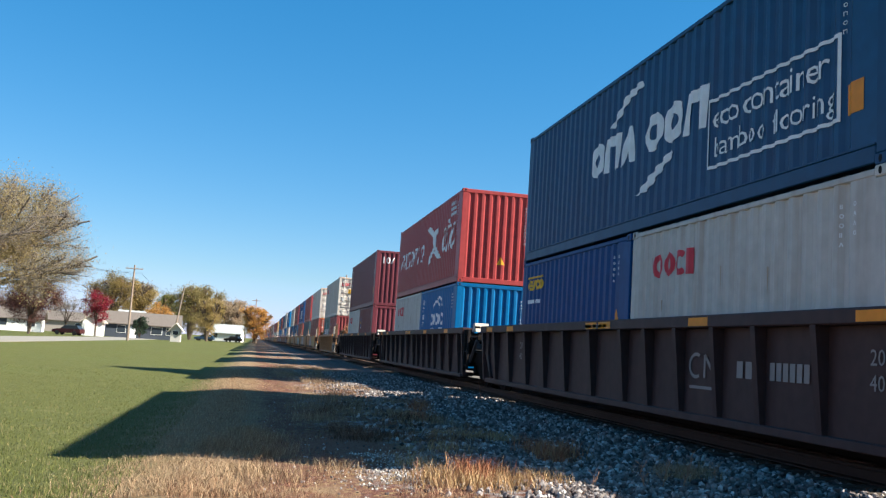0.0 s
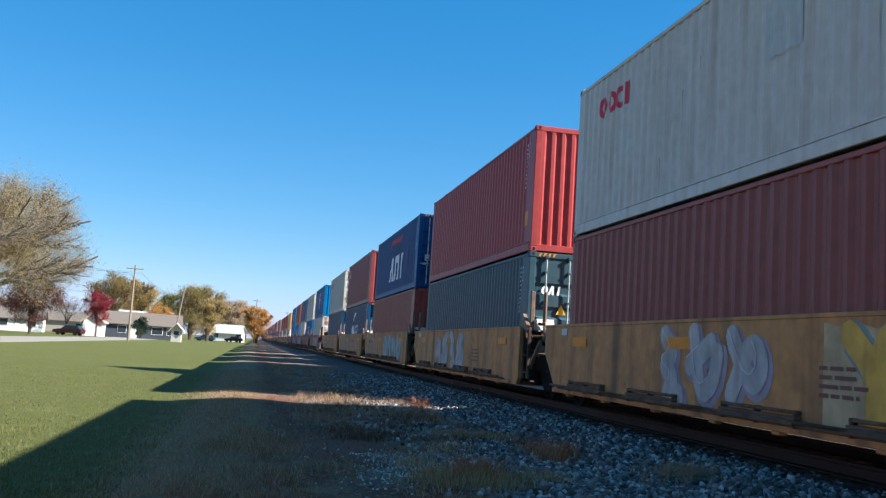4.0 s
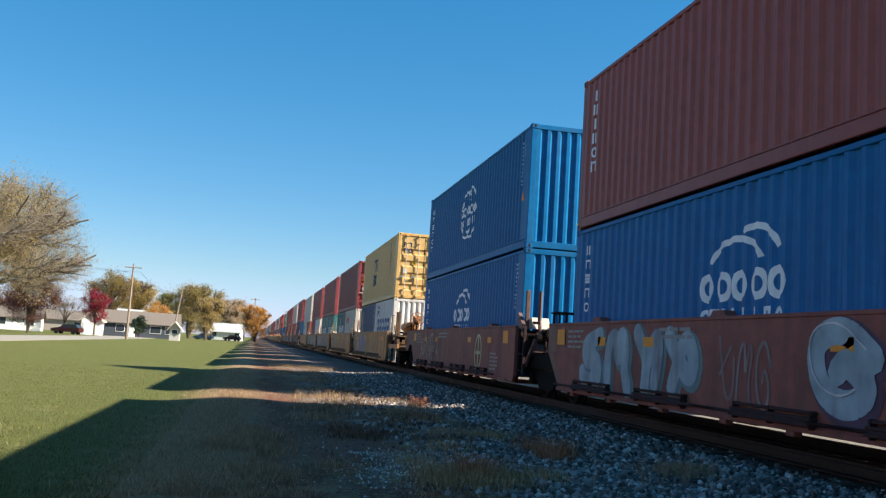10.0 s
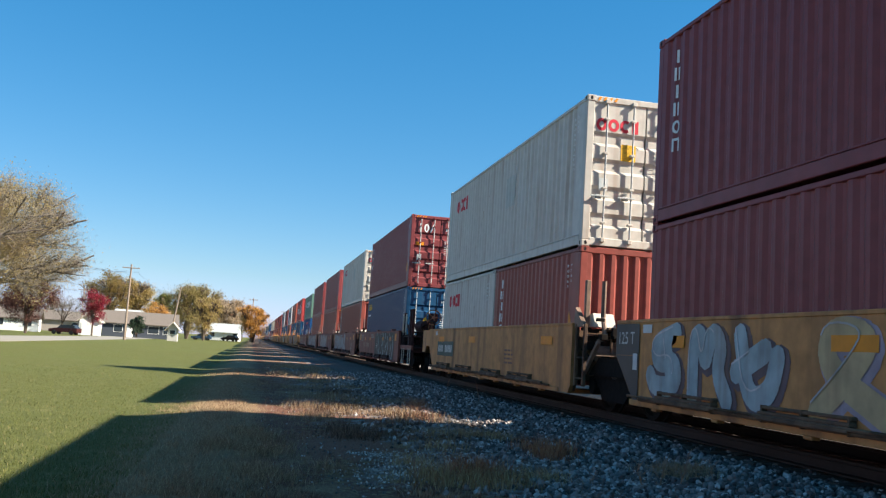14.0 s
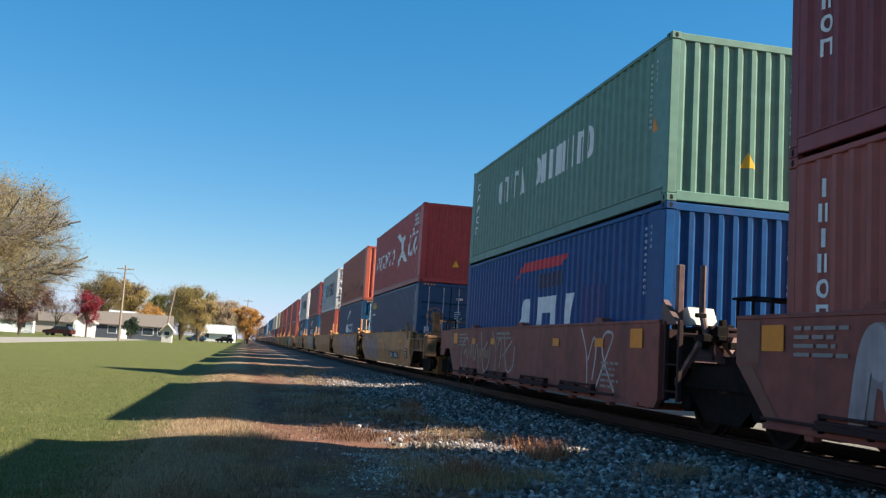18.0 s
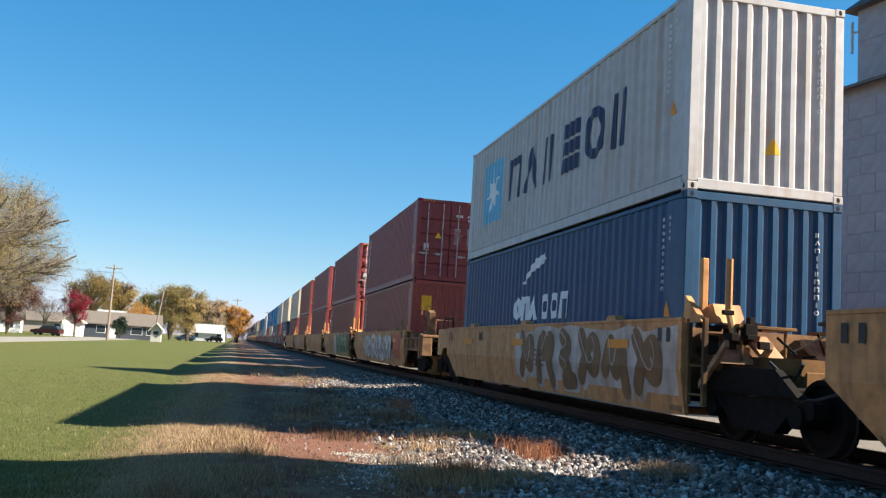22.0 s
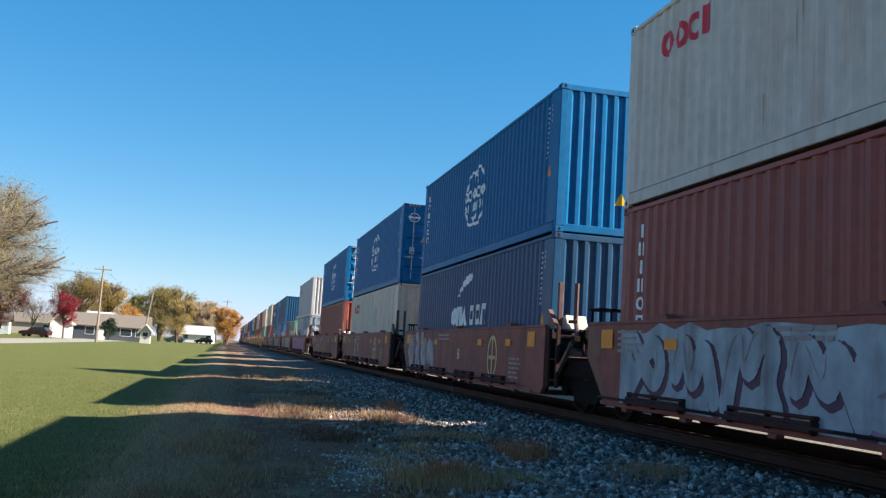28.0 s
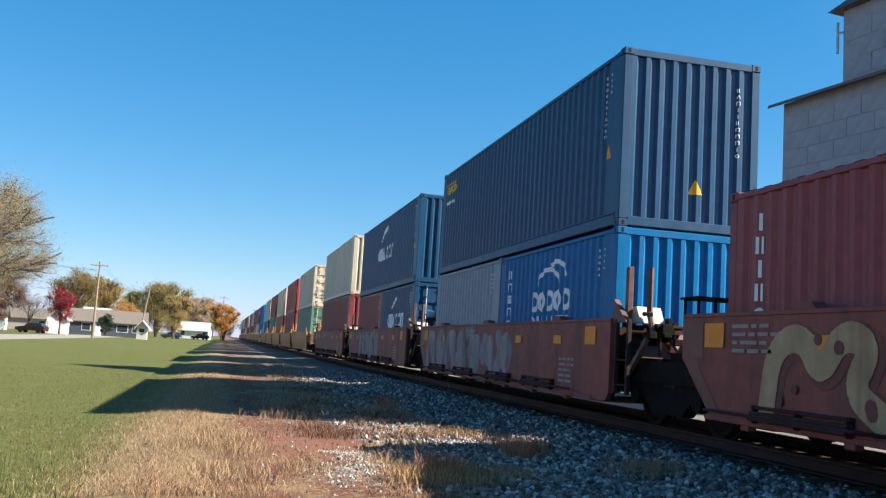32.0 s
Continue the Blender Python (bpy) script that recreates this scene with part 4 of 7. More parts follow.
def top_rail(kind, s):
    """Low pipe rail and bent hose on top of the outer end."""
    bm = bmesh.new()
    h = BODY_HALF[kind]
    for x in (-1.36, 0.9):
        last = (x, s * (h + 0.02), 1.49)
        for k, z in ((0.03, 1.72), (0.10, 1.78), (1.05, 1.78), (1.14, 1.72), (1.16, 1.45)):
            q = (x, s * (h + k), z)
            rod(bm, last, q, 0.022, 6)
            last = q
        rod(bm, (x, s * (h + 0.6), 1.49), (x, s * (h + 0.6), 1.78), 0.018, 6)
    return part("pipe_rail", bm, GRIME)


def bridge_rail(kind, s):
    """Low dark frame over the joint between two units."""
    bm = bmesh.new()
    h = BODY_HALF[kind]
    for x in (-1.30, -0.45, 0.6):
        rod(bm, (x, s * (h - 0.42), 1.70), (x, s * (h + 0.36), 1.74), 0.022, 6)
        for k in (-0.40, 0.0, 0.34):
            rod(bm, (x, s * (h + k), 1.48 if k <= 0 else 1.40), (x, s * (h + k), 1.72), 0.02, 6)
    along(s, h, bm, -1.36, 0.7, -0.1, 0.38, 1.73, 1.76, 0.008)
    return part("bridge_rail", bm, GRIME)


def air_tank(kind, s):
    """Air reservoir on brackets behind the box."""
    bm = bmesh.new()
    h = BODY_HALF[kind]
    y0, y1 = s * (h + 0.25), s * (h + 1.55)
    rod(bm, (-0.75, y0, 1.72), (-0.75, y1, 1.72), 0.21, 16)
    rod(bm, (-0.75, y0, 1.72), (-0.75, y0 - s * 0.08, 1.72), 0.21, 16, 0.10)
    rod(bm, (-0.75, y1, 1.72), (-0.75, y1 + s * 0.08, 1.72), 0.21, 16, 0.10)
    return part("air_tank", bm, SHADED_STEEL[kind] if kind == "brown" else STEEL[kind])


def end_posts(kind, s):
    """Upright posts with a slanting brace and cross bars on the near side of the platform."""
    bm = bmesh.new()
    h = BODY_HALF[kind]
    for k, z, w in ((0.42, 2.2, 0.05), (1.72, 2.3, 0.06), (2.2, 2.3, 0.05)):
        y = s * (h + k)
        box(bm, -1.40, -1.40 + 2 * w, y - w, y + w, 0.45, z, 0.008)
    prism(bm, [(s * (h + 0.85), 1.72), (s * (h + 0.95), 1.76), (s * (h + 1.75), 1.16), (s * (h + 1.65), 1.10)], "x", -1.36, -1.30)
    for z in (0.60, 1.30):
        rod(bm, (-1.36, s * (h + 0.42), z), (-1.36, s * (h + 2.2), z), 0.022, 6)
    prism(bm, [(s * (h + 0.9), 0.98), (s * (h + 1.7), 0.98), (s * (h + 1.6), 1.20), (s * (h + 0.9), 1.24)], "x", -1.30, -1.24)
    return part("end_post", bm, SHADED_STEEL[kind])


def grab_iron(kind, s, i):
    """Bent grab iron above the platform, or stirrup step below it."""
    bm = bmesh.new()
    h = BODY_HALF[kind]
    if i < 2:
        y = s * (h + (0.30, 0.95)[i])
        for d in (0, 0.16):
            rod(bm, (-1.42, y + s * d, 1.35 if d else 1.45), (-1.42, y + s * d, 2.12), 0.014, 6)
        rod(bm, (-1.42, y, 2.12), (-1.42, y + s * 0.16, 2.12), 0.014, 6)
    else:
        k = (0.55, 1.95)[i - 2]
        y0, y1 = s * (h + k), s * (h + k + 0.42)
        for y in (y0, y1):
            rod(bm, (-1.44, y, 0.30), (-1.44, y, 0.85), 0.016, 6)
        rod(bm, (-1.44, y0, 0.30), (-1.44, y1, 0.30), 0.018, 6)
    return part("grab_iron" if i < 2 else "stirrup", bm, mat("pale_steel", (0.26, 0.22, 0.18), 0.5, 0, 8, 0.2))


def valve_gear(kind, s):
    """Valves, brackets, chain and rods that fill the platform."""
    bm = bmesh.new()
    h = BODY_HALF[kind]
    r = random.Random(5)
    for _ in range(26):
        x, k, z = r.uniform(-1.2, 0.9), r.uniform(0.15, 2.3), r.uniform(0.95, 1.5)
        w, d, t_ = r.uniform(0.04, 0.16), r.uniform(0.04, 0.16), r.uniform(0.05, 0.22)
        y = s * (h + k)
        box(bm, x - w, x + w, y - d, y + d, z - t_ * .5, z + t_ * .5, 0.01)
    for _ in range(14):
        x, k, z = r.uniform(-1.3, 0.8), r.uniform(0.1, 1.6), r.uniform(0.75, 1.7)
        rod(bm, (x, s * (h + k), z), (x + r.uniform(-.2, .5), s * (h + k + r.uniform(.2, .8)), z + r.uniform(-.3, .3)), 0.018, 6)
    return tagged(part("valve_gear", bm, GRIME), kind="stuff")


def coupler(kind, s):
    bm = bmesh.new()
    h = BODY_HALF[kind] + 2.5
    a, b_ = sorted((s * h, s * (h + 0.45)))
    box(bm, -0.11, 0.11, a, b_, 0.74, 0.94, 0.02)
    c, d = sorted((s * (h + 0.30), s * (h + 0.66)))
    box(bm, -0.20, 0.16, c, d, 0.70, 0.98, 0.05)
    rod(bm, (0.3, s * (h - 0.1), 0.75), (0.28, s * (h + 0.35), 0.42), 0.03, 6)
    rod(bm, (0.28, s * (h + 0.35), 0.42), (0.1, s * (h + 0.66), 0.55), 0.03, 6)
    rod(bm, (-1.30, s * (h - 0.15), 0.95), (0.0, s * (h - 0.12), 0.88), 0.02, 6)
    return part("coupler", bm, GRIME)


def ladder(kind, s, high):
    """Two posts with rungs on the corner of the unit."""
    bm = bmesh.new()
    y0, y1 = s * (BODY_HALF[kind] + 0.10), s * (BODY_HALF[kind] + 0.50)
    for y in (y0, y1):
        box(bm, -1.47, -1.41, y - 0.03, y + 0.03, 0.42, high, 0.006)
    for i in range(int((high - 0.5) / 0.36)):
        rod(bm, (-1.44, y0, 0.55 + 0.36 * i), (-1.44, y1, 0.55 + 0.36 * i), 0.014, 6)
    return part("ladder", bm, SHADED_STEEL[kind])


def guide_post(kind, s, i):
    """Upright container guide; the second is a bent bar."""
    bm = bmesh.new()
    y = s * (BODY_HALF[kind] + 0.20)
    if i == 0:
        box(bm, -1.36, -1.27, y - 0.045, y + 0.045, 1.42, 2.28, 0.012)
    elif i == 1:
        rod(bm, (-1.12, y + s * 0.42, 1.30), (-1.12, y + s * 0.28, 1.62), 0.045, 8)
        rod(bm, (-1.12, y + s * 0.28, 1.62), (-1.12, y + s * 0.28, 2.26), 0.045, 8)
    else:
        prism(bm, [(y - s * 0.25, 1.45), (y + s * 0.25, 1.45), (y - s * 0.2, 1.80)], "x", -1.46, -1.38)
    return part("guide_post" if i < 2 else "guide_gusset", bm, STEEL[kind] if kind == "yellow" else mat("post_" + kind, tuple(0.45 * v + 0.05 for v in BASE[kind]), 0.6, 0, 8, 0.3, 0.1, stain=(0.05, 0.04, 0.035), stain_scale=2.5, amount=0.7))


def brake_gear(kind, s):
    """Brake valve, reservoir and rods on the platform."""
    bm = bmesh.new()
    h = BODY_HALF[kind]
    box(bm, 0.1, 0.5, min(s * (h + 0.3), s * (h + 0.6)), max(s * (h + 0.3), s * (h + 0.6)), 1.24, 1.62, 0.03)
    rod(bm, (-0.5, s * (h + 0.9), 1.22), (-0.5, s * (h + 0.9), 1.62), 0.05, 8)
    rod(bm, (-0.9, s * (h + 0.6), 1.30), (0.8, s * (h + 0.6), 1.34), 0.025, 6)
    rod(bm, (-0.7, s * (h + 1.2), 1.28), (0.4, s * (h + 1.2), 1.28), 0.035, 6)
    return part("brake_gear", bm, GRIME)


def hand_wheel(kind, s):
    bm = bmesh.new()
    y = s * (BODY_HALF[kind] + 1.85)
    c = (-0.55, y, 2.05)
    ring_mesh(bm, c, 0.28, 0.018, "y", 18)
    for i in range(5):
        a = 2 * math.pi * i / 5
        rod(bm, c, (c[0] + 0.27 * math.cos(a), y, c[2] + 0.27 * math.sin(a)), 0.014, 6)
    rod(bm, (c[0], y - 0.04, c[2]), (c[0], y + 0.16, c[2]), 0.07, 10)
    return part("hand_wheel", bm, mat("wheel_rust", (0.30, 0.13, 0.07), 0.6, 0, 9, 0.25))


def wheel_post(kind, s):
    bm = bmesh.new()
    y = s * (BODY_HALF[kind] + 1.72)
    box(bm, -0.66, -0.44, y - 0.05, y + 0.05, 0.93, 2.12, 0.015)
    box(bm, -0.72, -0.38, y - 0.12, y + 0.04, 1.88, 2.2, 0.03)
    return part("wheel_post", bm, SHADED_STEEL[kind] if kind == "brown" else STEEL[kind])


def air_hose(kind, s):
    bm = bmesh.new()
    h = BODY_HALF[kind] + 0.2
    last = None
    for i in range(9):
        a = i / 8
        p = (-1.0 + 0.1 * math.sin(a * 9), s * (h + 1.6 * a), 0.95 - 0.38 * math.sin(a * math.pi) + 0.05 * a)
        if last:
            rod(bm, last, p, 0.022, 6)
        last = p
    return part("air_hose", bm, PIPE)


def truck_frame():
    """Cast side frames and bolster of a two-axle truck."""
    bm = bmesh.new()
    for x in (-1.0, 1.0):
        out = [(-1.15, 0.42), (-1.15, 0.58), (-0.9, 0.62), (-0.45, 0.72), (0.45, 0.72), (0.9, 0.62), (1.15, 0.58), (1.15, 0.42), (0.92, 0.36), (0.72, 0.44), (0.42, 0.20), (-0.42, 0.20), (-0.72, 0.44), (-0.92, 0.36)]
        prism(bm, out, "x", x - 0.09, x + 0.09)
        for y in (-0.89, 0.89):
            rod(bm, (x - 0.14, y, 0.42), (x + 0.14, y, 0.42), 0.13, 12)
        for k in (-0.16, 0.0, 0.16):
            rod(bm, (x * 1.02, k, 0.26), (x * 1.02, k, 0.52), 0.065, 8)
    box(bm, -1.05, 1.05, -0.2, 0.2, 0.44, 0.72, 0.03)
    # Filler block added between the wheels; it keeps light from passing underneath.
    box(bm, -0.62, 0.62, -1.3, 1.3, 0.24, 0.60, 0.04)
    for x in (-1.12, 1.12):
        prism(bm, [(-1.0, 0.62), (-0.55, 0.92), (0.55, 0.92), (1.0, 0.62)], "x", x - 0.05, x + 0.05)
    for y in (-0.35, 0.35):
        rod(bm, (-0.9, y, 0.38), (0.9, y, 0.38), 0.04, 6)
    return part("truck_frame", bm, GRIME)


def wheelset():
    bm = bmesh.new()
    rod(bm, (-0.95, 0, 0), (0.95, 0, 0), 0.075, 10)
    for s in (-1, 1):
        prof = [(0.66, 0.46), (0.69, 0.455), (0.70, 0.425), (0.81, 0.418), (0.81, 0.36), (0.76, 0.33), (0.76, 0.16), (0.84, 0.12), (0.84, 0.0)]
        n = 28
        rings = [[bm.verts.new((s * x, r * math.cos(2 * math.pi * i / n), r * math.sin(2 * math.pi * i / n))) for i in range(n)] for x, r in prof[:-1]]
        for k, (p, q) in enumerate(zip(rings, rings[1:])):
            for i in range(n):
                f = bm.faces.new((p[i], p[(i + 1) % n], q[(i + 1) % n], q[i]))
                f.material_index = 1 if k in (1, 2) else 0
        bm.faces.new(rings[-1])
        bm.faces.new(rings[0][::-1])
    bmesh.ops.recalc_face_normals(bm, faces=bm.faces[:])
    return part("wheelset", bm, [WHEEL, TREAD])


def truck(parent, y):
    t = again(proto("truck_frame", truck_frame), parent, pose(0, y, 0))
    for k in (-0.89, 0.89):
        again(proto("wheelset", wheelset), t, pose(0, k, 0.42))


def step_rail(kind):
    """Slatted step lying along the foot of the side, with its pipe."""
    bm = bmesh.new()
    for z, x in ((0.36, -1.62), (0.42, -1.60), (0.48, -1.57)):
        box(bm, x, x + 0.10, -0.78, 0.78, z, z + 0.035, 0.006)
    for y in (-0.76, 0.0, 0.73):
        box(bm, -1.58, -1.47, y, y + 0.03, 0.33, 0.52, 0.004)
    rod(bm, (-1.60, -1.7, 0.40), (-1.60, 1.7, 0.40), 0.02, 6)
    return part("side_step", bm, SHADED_STEEL[kind])


def foot_pipe(kind):
    bm = bmesh.new()
    rod(bm, (-1.55, -5.6, 0.36), (-1.55, 5.6, 0.36), 0.022, 6)
    return part("brake_pipe", bm, SHADED_STEEL[kind])


def end_wedge(kind):
    """Pale steel wedge that guides the boxes at the unit's end."""
    bm = bmesh.new()
    y = -BODY_HALF[kind] - 0.25
    prism(bm, [(y - 0.2, 1.46), (y + 0.2, 1.46), (y + 0.12, 1.68), (y - 0.05, 1.70)], "x", -1.24, -0.86)
    return part("guide_wedge", bm, STEEL[kind] if kind == "yellow" else mat("pale_steel", (0.5, 0.45, 0.38), 0.5, 0, 8, 0.2))


def lifting_bracket(kind):
    bm = bmesh.new()
    prism(bm, [(-0.22, 1.51), (0.22, 1.51), (0.13, 1.60), (-0.13, 1.60)], "x", -1.44, -1.28)
    return part("guide_bracket", bm, STEEL[kind])


def wag_place(kind):
    if kind == "yellow":
        return lambda u, v, lift: (-(SIDE_X if v >= 0.84 else SIDE_X - 0.10 * (0.84 - v) / 0.54) - lift, BODY_HALF[kind] - u, v)
    x = 1.36 if kind in ("ribbed", "tanrib") else SIDE_X
    return lambda u, v, lift: (-x - lift, BODY_HALF[kind] - u, v)


def stroke(pts, w):
    """A painted line through pts as quads."""
    out = []
    for (a, b_), (c, d) in zip(pts, pts[1:]):
        dx, dy = c - a, d - b_
        n = math.hypot(dx, dy) or 1
        px, py = -dy / n * w / 2, dx / n * w / 2
        out.append([(a + px, b_ + py), (a - px, b_ - py), (c - px, d - py), (c + px, d + py)])
    return out


def disc(u, v, r, n=8):
    return [(u + r * math.cos(2 * math.pi * i / n), v + r * math.sin(2 * math.pi * i / n)) for i in range(n)]


def fat(pts, w):
    """A fat painted stroke with round joints."""
    return stroke(pts, w) + [disc(u, v, w / 2) for u, v in pts]


def faded(k, kind):
    a = 0.78 if k in ("purple", "plum", "green", "forest") else 0.62
    c = tuple(a * v + (1 - a) * w * 0.9 for v, w in zip(INK[k], BASE[kind]))
    return mat("spray_" + k + "_" + kind, c, 0.6, 0, 3.0, 0.3, 0, stain=tuple(0.6 * w for w in BASE[kind]), stain_scale=1.3, amount=0.55, streak=True)


def spray(name, kind, layers, parent):
    """One sprayed shape: layers of (polygons, ink, lift), as one mesh."""
    pl = wag_place(kind)
    bm = bmesh.new()
    mats, step_ = [], 0
    for polys, k, lift in layers:
        if k not in mats:
            mats.append(k)
        for p in polys:
            p = [(u, min(1.475, max(0.335, v))) for u, v in p]
            step_ += 1
            vs = [bm.verts.new((u, v, lift + 0.00004 * step_)) for u, v in p]
            f = bm.faces.new(vs)
            f.material_index = mats.index(k)
    if kind == "yellow":
        bmesh.ops.bisect_plane(bm, geom=bm.verts[:] + bm.edges[:] + bm.faces[:], plane_co=(0, 0.84, 0), plane_no=(0, 1, 0))
    bmesh.ops.triangulate(bm, faces=bm.faces[:])
    for v in bm.verts:
        v.co = pl(v.co.x, v.co.y, v.co.z)
    return part(name, bm, [faded(k, kind) for k in mats], parent)


STROKES = (
    (((.9, .2), (.3, .95), (-.75, .65), (-.85, -.45), (0, -.95), (.75, -.4), (.2, .2), (-.25, -.1)),),
    (((-.9, -1), (-.75, .6), (-.2, .95), (0, -.2), (.3, .95), (.85, .6), (.55, -.3), (.95, -1)),),
    (((-.8, .95), (-.4, -.95), (.7, -.65), (.9, .35)), ((-.9, -.1), (.5, .6))),
    (((-.1, -1), (0, .1), (-.8, 1)), ((0, .05), (.75, .95), (.95, .3), (.6, -.7))),
    (((-.95, -.9), (.1, .2), (.75, .95), (-.55, 1), (-.65, .1), (.9, -1)),),
    (((-.5, 1), (.5, .35), (-.7, 0), (.6, -.4), (-.4, -1), (.85, -.9)),),
    (((-.9, .8), (.4, -.7), (.95, .1), (.3, .85), (-.9, -.8)),),
    (((-.95, -.3), (-.55, .95), (0, -.7), (.45, .9), (.9, -.9)),),
    (((.7, 1), (-.8, .6), (-.6, -.1), (.7, .1), (.8, -.8), (-.7, -.95), (-.9, -.5)), ((-.1, .5), (.5, -.5))),
)


def rounded(pts, turns=2):
    for _ in range(turns):
        pts = [pts[0]] + [(a[0] + (b[0] - a[0]) * f, a[1] + (b[1] - a[1]) * f) for a, b in zip(pts, pts[1:]) for f in (0.25, 0.75)] + [pts[-1]]
    return pts


def graffiti(parent, kind, u, w, n, fill, line, glint, seed, v0=0.36, v1=1.47, loose=False, back=""):
    """Spray-painted fat strokes with outlines and glints, or a thin loose scrawl."""
    r = random.Random(seed)
    cw, hh = w / n, v1 - v0
    if back:
        edge = [(u - 0.25, v0 - .05), (u + w + 0.3, v0 - .05)] + [(u + w + 0.35 - (w + .6) * i / 14, v1 + r.uniform(-.14, .03)) for i in range(15)]
        spray("spray_ground", kind, [([edge], back, 0.003)], parent)
    last = -1
    for i in range(n):
        c, m = u + cw * (i + 0.5), (v0 + v1) / 2 + r.uniform(-0.03, 0.03)
        tilt, k = r.uniform(-.16, .16), r.randrange(len(STROKES))
        k = (k + 1) % len(STROKES) if k == last else k
        last = k
        thick = min(0.045, hh * .12) if loose else min(cw * 0.30, hh * 0.26)

        def at(a, b_):
            return c + (a + tilt * b_) * (cw * 0.5 - thick * 0.42), m + b_ * (hh * 0.5 - thick * 0.5)
        runs = [[at(a + r.uniform(-.12, .12), b_ + r.uniform(-.08, .08)) for a, b_ in run] for run in STROKES[k]]
        if loose:
            spray("spray_scrawl", kind, [([q for p in runs for q in fat(rounded(p), thick)], fill, 0.005)], parent)
            continue
        runs = [rounded(p) for p in runs]
        lay_ = []
        if line != fill:
            lay_.append(([q for p in runs for q in fat([(a + .05, b_ - .04) for a, b_ in p], thick + 0.09)], line, 0.004))
        lay_.append(([q for p in runs for q in fat(p, thick)], fill, 0.011))
        if glint == "spots":
            lay_.append(([disc(*at(r.uniform(-.9, .9), r.uniform(-.9, .9)), r.uniform(.05, .1)) for _ in range(6)], line, 0.018))
        elif glint:
            lay_.append(([q for p in runs for q in stroke([(x - thick * .34, y + thick * .3) for x, y in p[: max(3, len(p) * 2 // 3)]], 0.022)], glint, 0.018))
        spray("spray_letter", kind, lay_, parent)


def wagon_marks(parent, kind, seed, marks):
    pl = wag_place(kind)
    r = random.Random(seed)

    def add(name, k, polys, lift=0.015):
        for n_, k_, p_ in apart([(name, k, polys)]):
            decal(n_, p_, ink(k_), parent, pl, (), None, lift)
    if kind in ("ribbed", "tanrib"):
        top = lambda u, v, lift: (-1.53 - lift, BODY_HALF[kind] - u, v)
        for u in (0.6, 2.4, 7.4, 8.0, 11.2, 14.6) if kind == "ribbed" else (1.5, 6.6, 11.5):
            decal("reflector", [rect(u, 1.42, 0.52, 0.11)], ink("amber"), parent, top)
        decal("fine_print", bars(7.4, 1.44, 1.0, 1, 0.1, 0.05, seed), ink("dim"), parent, top)
        if "cn" in marks:
            add("logo", "dim", arc(11.15, .92, .2, .17, .045, 60, 300, 12) + stroke([(11.38, .77), (11.38, 1.06), (11.68, .77), (11.68, 1.06)], .05) + [rect(10.98, .62, .7, .04)])
            for i in range(3):
                add("number_bar", "dim", [rect(12.18 + i * .2, .8, .14, .2)])
            for i in range(6):
                add("number_bar", "dim", [rect(12.9 + i * .13, .8, .1, .2)])
            add("length_lettering", "dim", moved(words("20", .22), 14.6, 1.02) + moved(words("40", .22), 14.6, .78) + moved(words("53", .18), 1.0, 1.05) + moved(words("45", .2), 2.2, 1.05) + moved(words("20", .2), 3.0, 1.05) + moved(words("40", .2), 3.0, .82))
    elif kind == "brown":
        for u, w, h in ((0.55, 0.42, 0.28), (2.6, 0.34, 0.14), (4.4, 0.34, 0.14), (8.8, 0.36, 0.14), (10.9, 0.36, 0.14), (12.3, 0.42, 0.28)):
            add("reflector", "amber", [rect(u, 1.12, w, h)])
        add("fine_print", "dim", bars(1.15, 1.34, 0.9, 4, 0.09, 0.04, seed))
        add("fine_print", "dim", bars(11.2, 0.85, 0.75, 5, 0.09, 0.04, seed + 1))
        add("fine_print", "dim", bars(4.9, 1.34, 1.3, 2, 0.10, 0.05, seed + 2))
        add("end_panel", "brown", [[(0.04, 0.99), (0.50, 0.99), (0.50, 1.45), (0.04, 1.45)]], 0.006)
        add("end_panel", "brown", [[(0.06, 0.96), (0.70, 0.36), (0.92, 0.36), (0.34, 0.96)]], 0.006)
        if "num" in marks:
            add("name_mark", "umber", blocks(2.05, 0.78, 0.9, 0.23, 4, 41), 0.022)
            for i in range(6):
                add("number_bar", "umber", [rect(3.28 + i * .175, 0.79, 0.13, 0.21)], 0.022)
        if "emblem" in marks:
            add("emblem", "sand", arc(10.0, 0.88, 0.36, 0.46, 0.07, 0, 360, 24) + [rect(9.76, 0.83, 0.48, 0.08), rect(9.96, 0.5, 0.08, 0.76)])
        for c in "AB":
            if c in marks:
                add("unit_letter", "white", moved(words(c, 0.36), 7.0, 0.78))
    elif kind == "tan":
        for u in (1.6, 5.4, 11.5):
            add("reflector", "amber", [rect(u, 1.12, 0.7, 0.16)])
        for key, at_ in (("ttxa", 1.6), ("ttxb", 8.2)):
            if key in marks:
                add("name_panel", "clay", [rect(at_, 0.62, 2.7, 0.64)], 0.018)
                add("name_mark", "brown", shapes(at_ + .2, .68, 2.4, .5, "nnx", 0, 0.1, 0.26), 0.021)
        if "plate" in marks:
            add("number_plate", "forest", [rect(1.4, 0.72, 2.2, 0.42)])
            add("number_bar", "patch", [rect(1.55 + 0.17 * i, 0.83, 0.12, 0.2) for i in range(4)], 0.018)
            add("number_bar", "patch", [rect(2.5 + 0.19 * i, 0.83, 0.14, 0.2) for i in range(5)], 0.018)
        if "forty" in marks:
            add("length_lettering", "black", moved(words("40", 0.5), 0.95, 0.62))
        add("fine_print", "brown", bars(8.9, 0.95, 0.8, 4, 0.09, 0.04, seed))
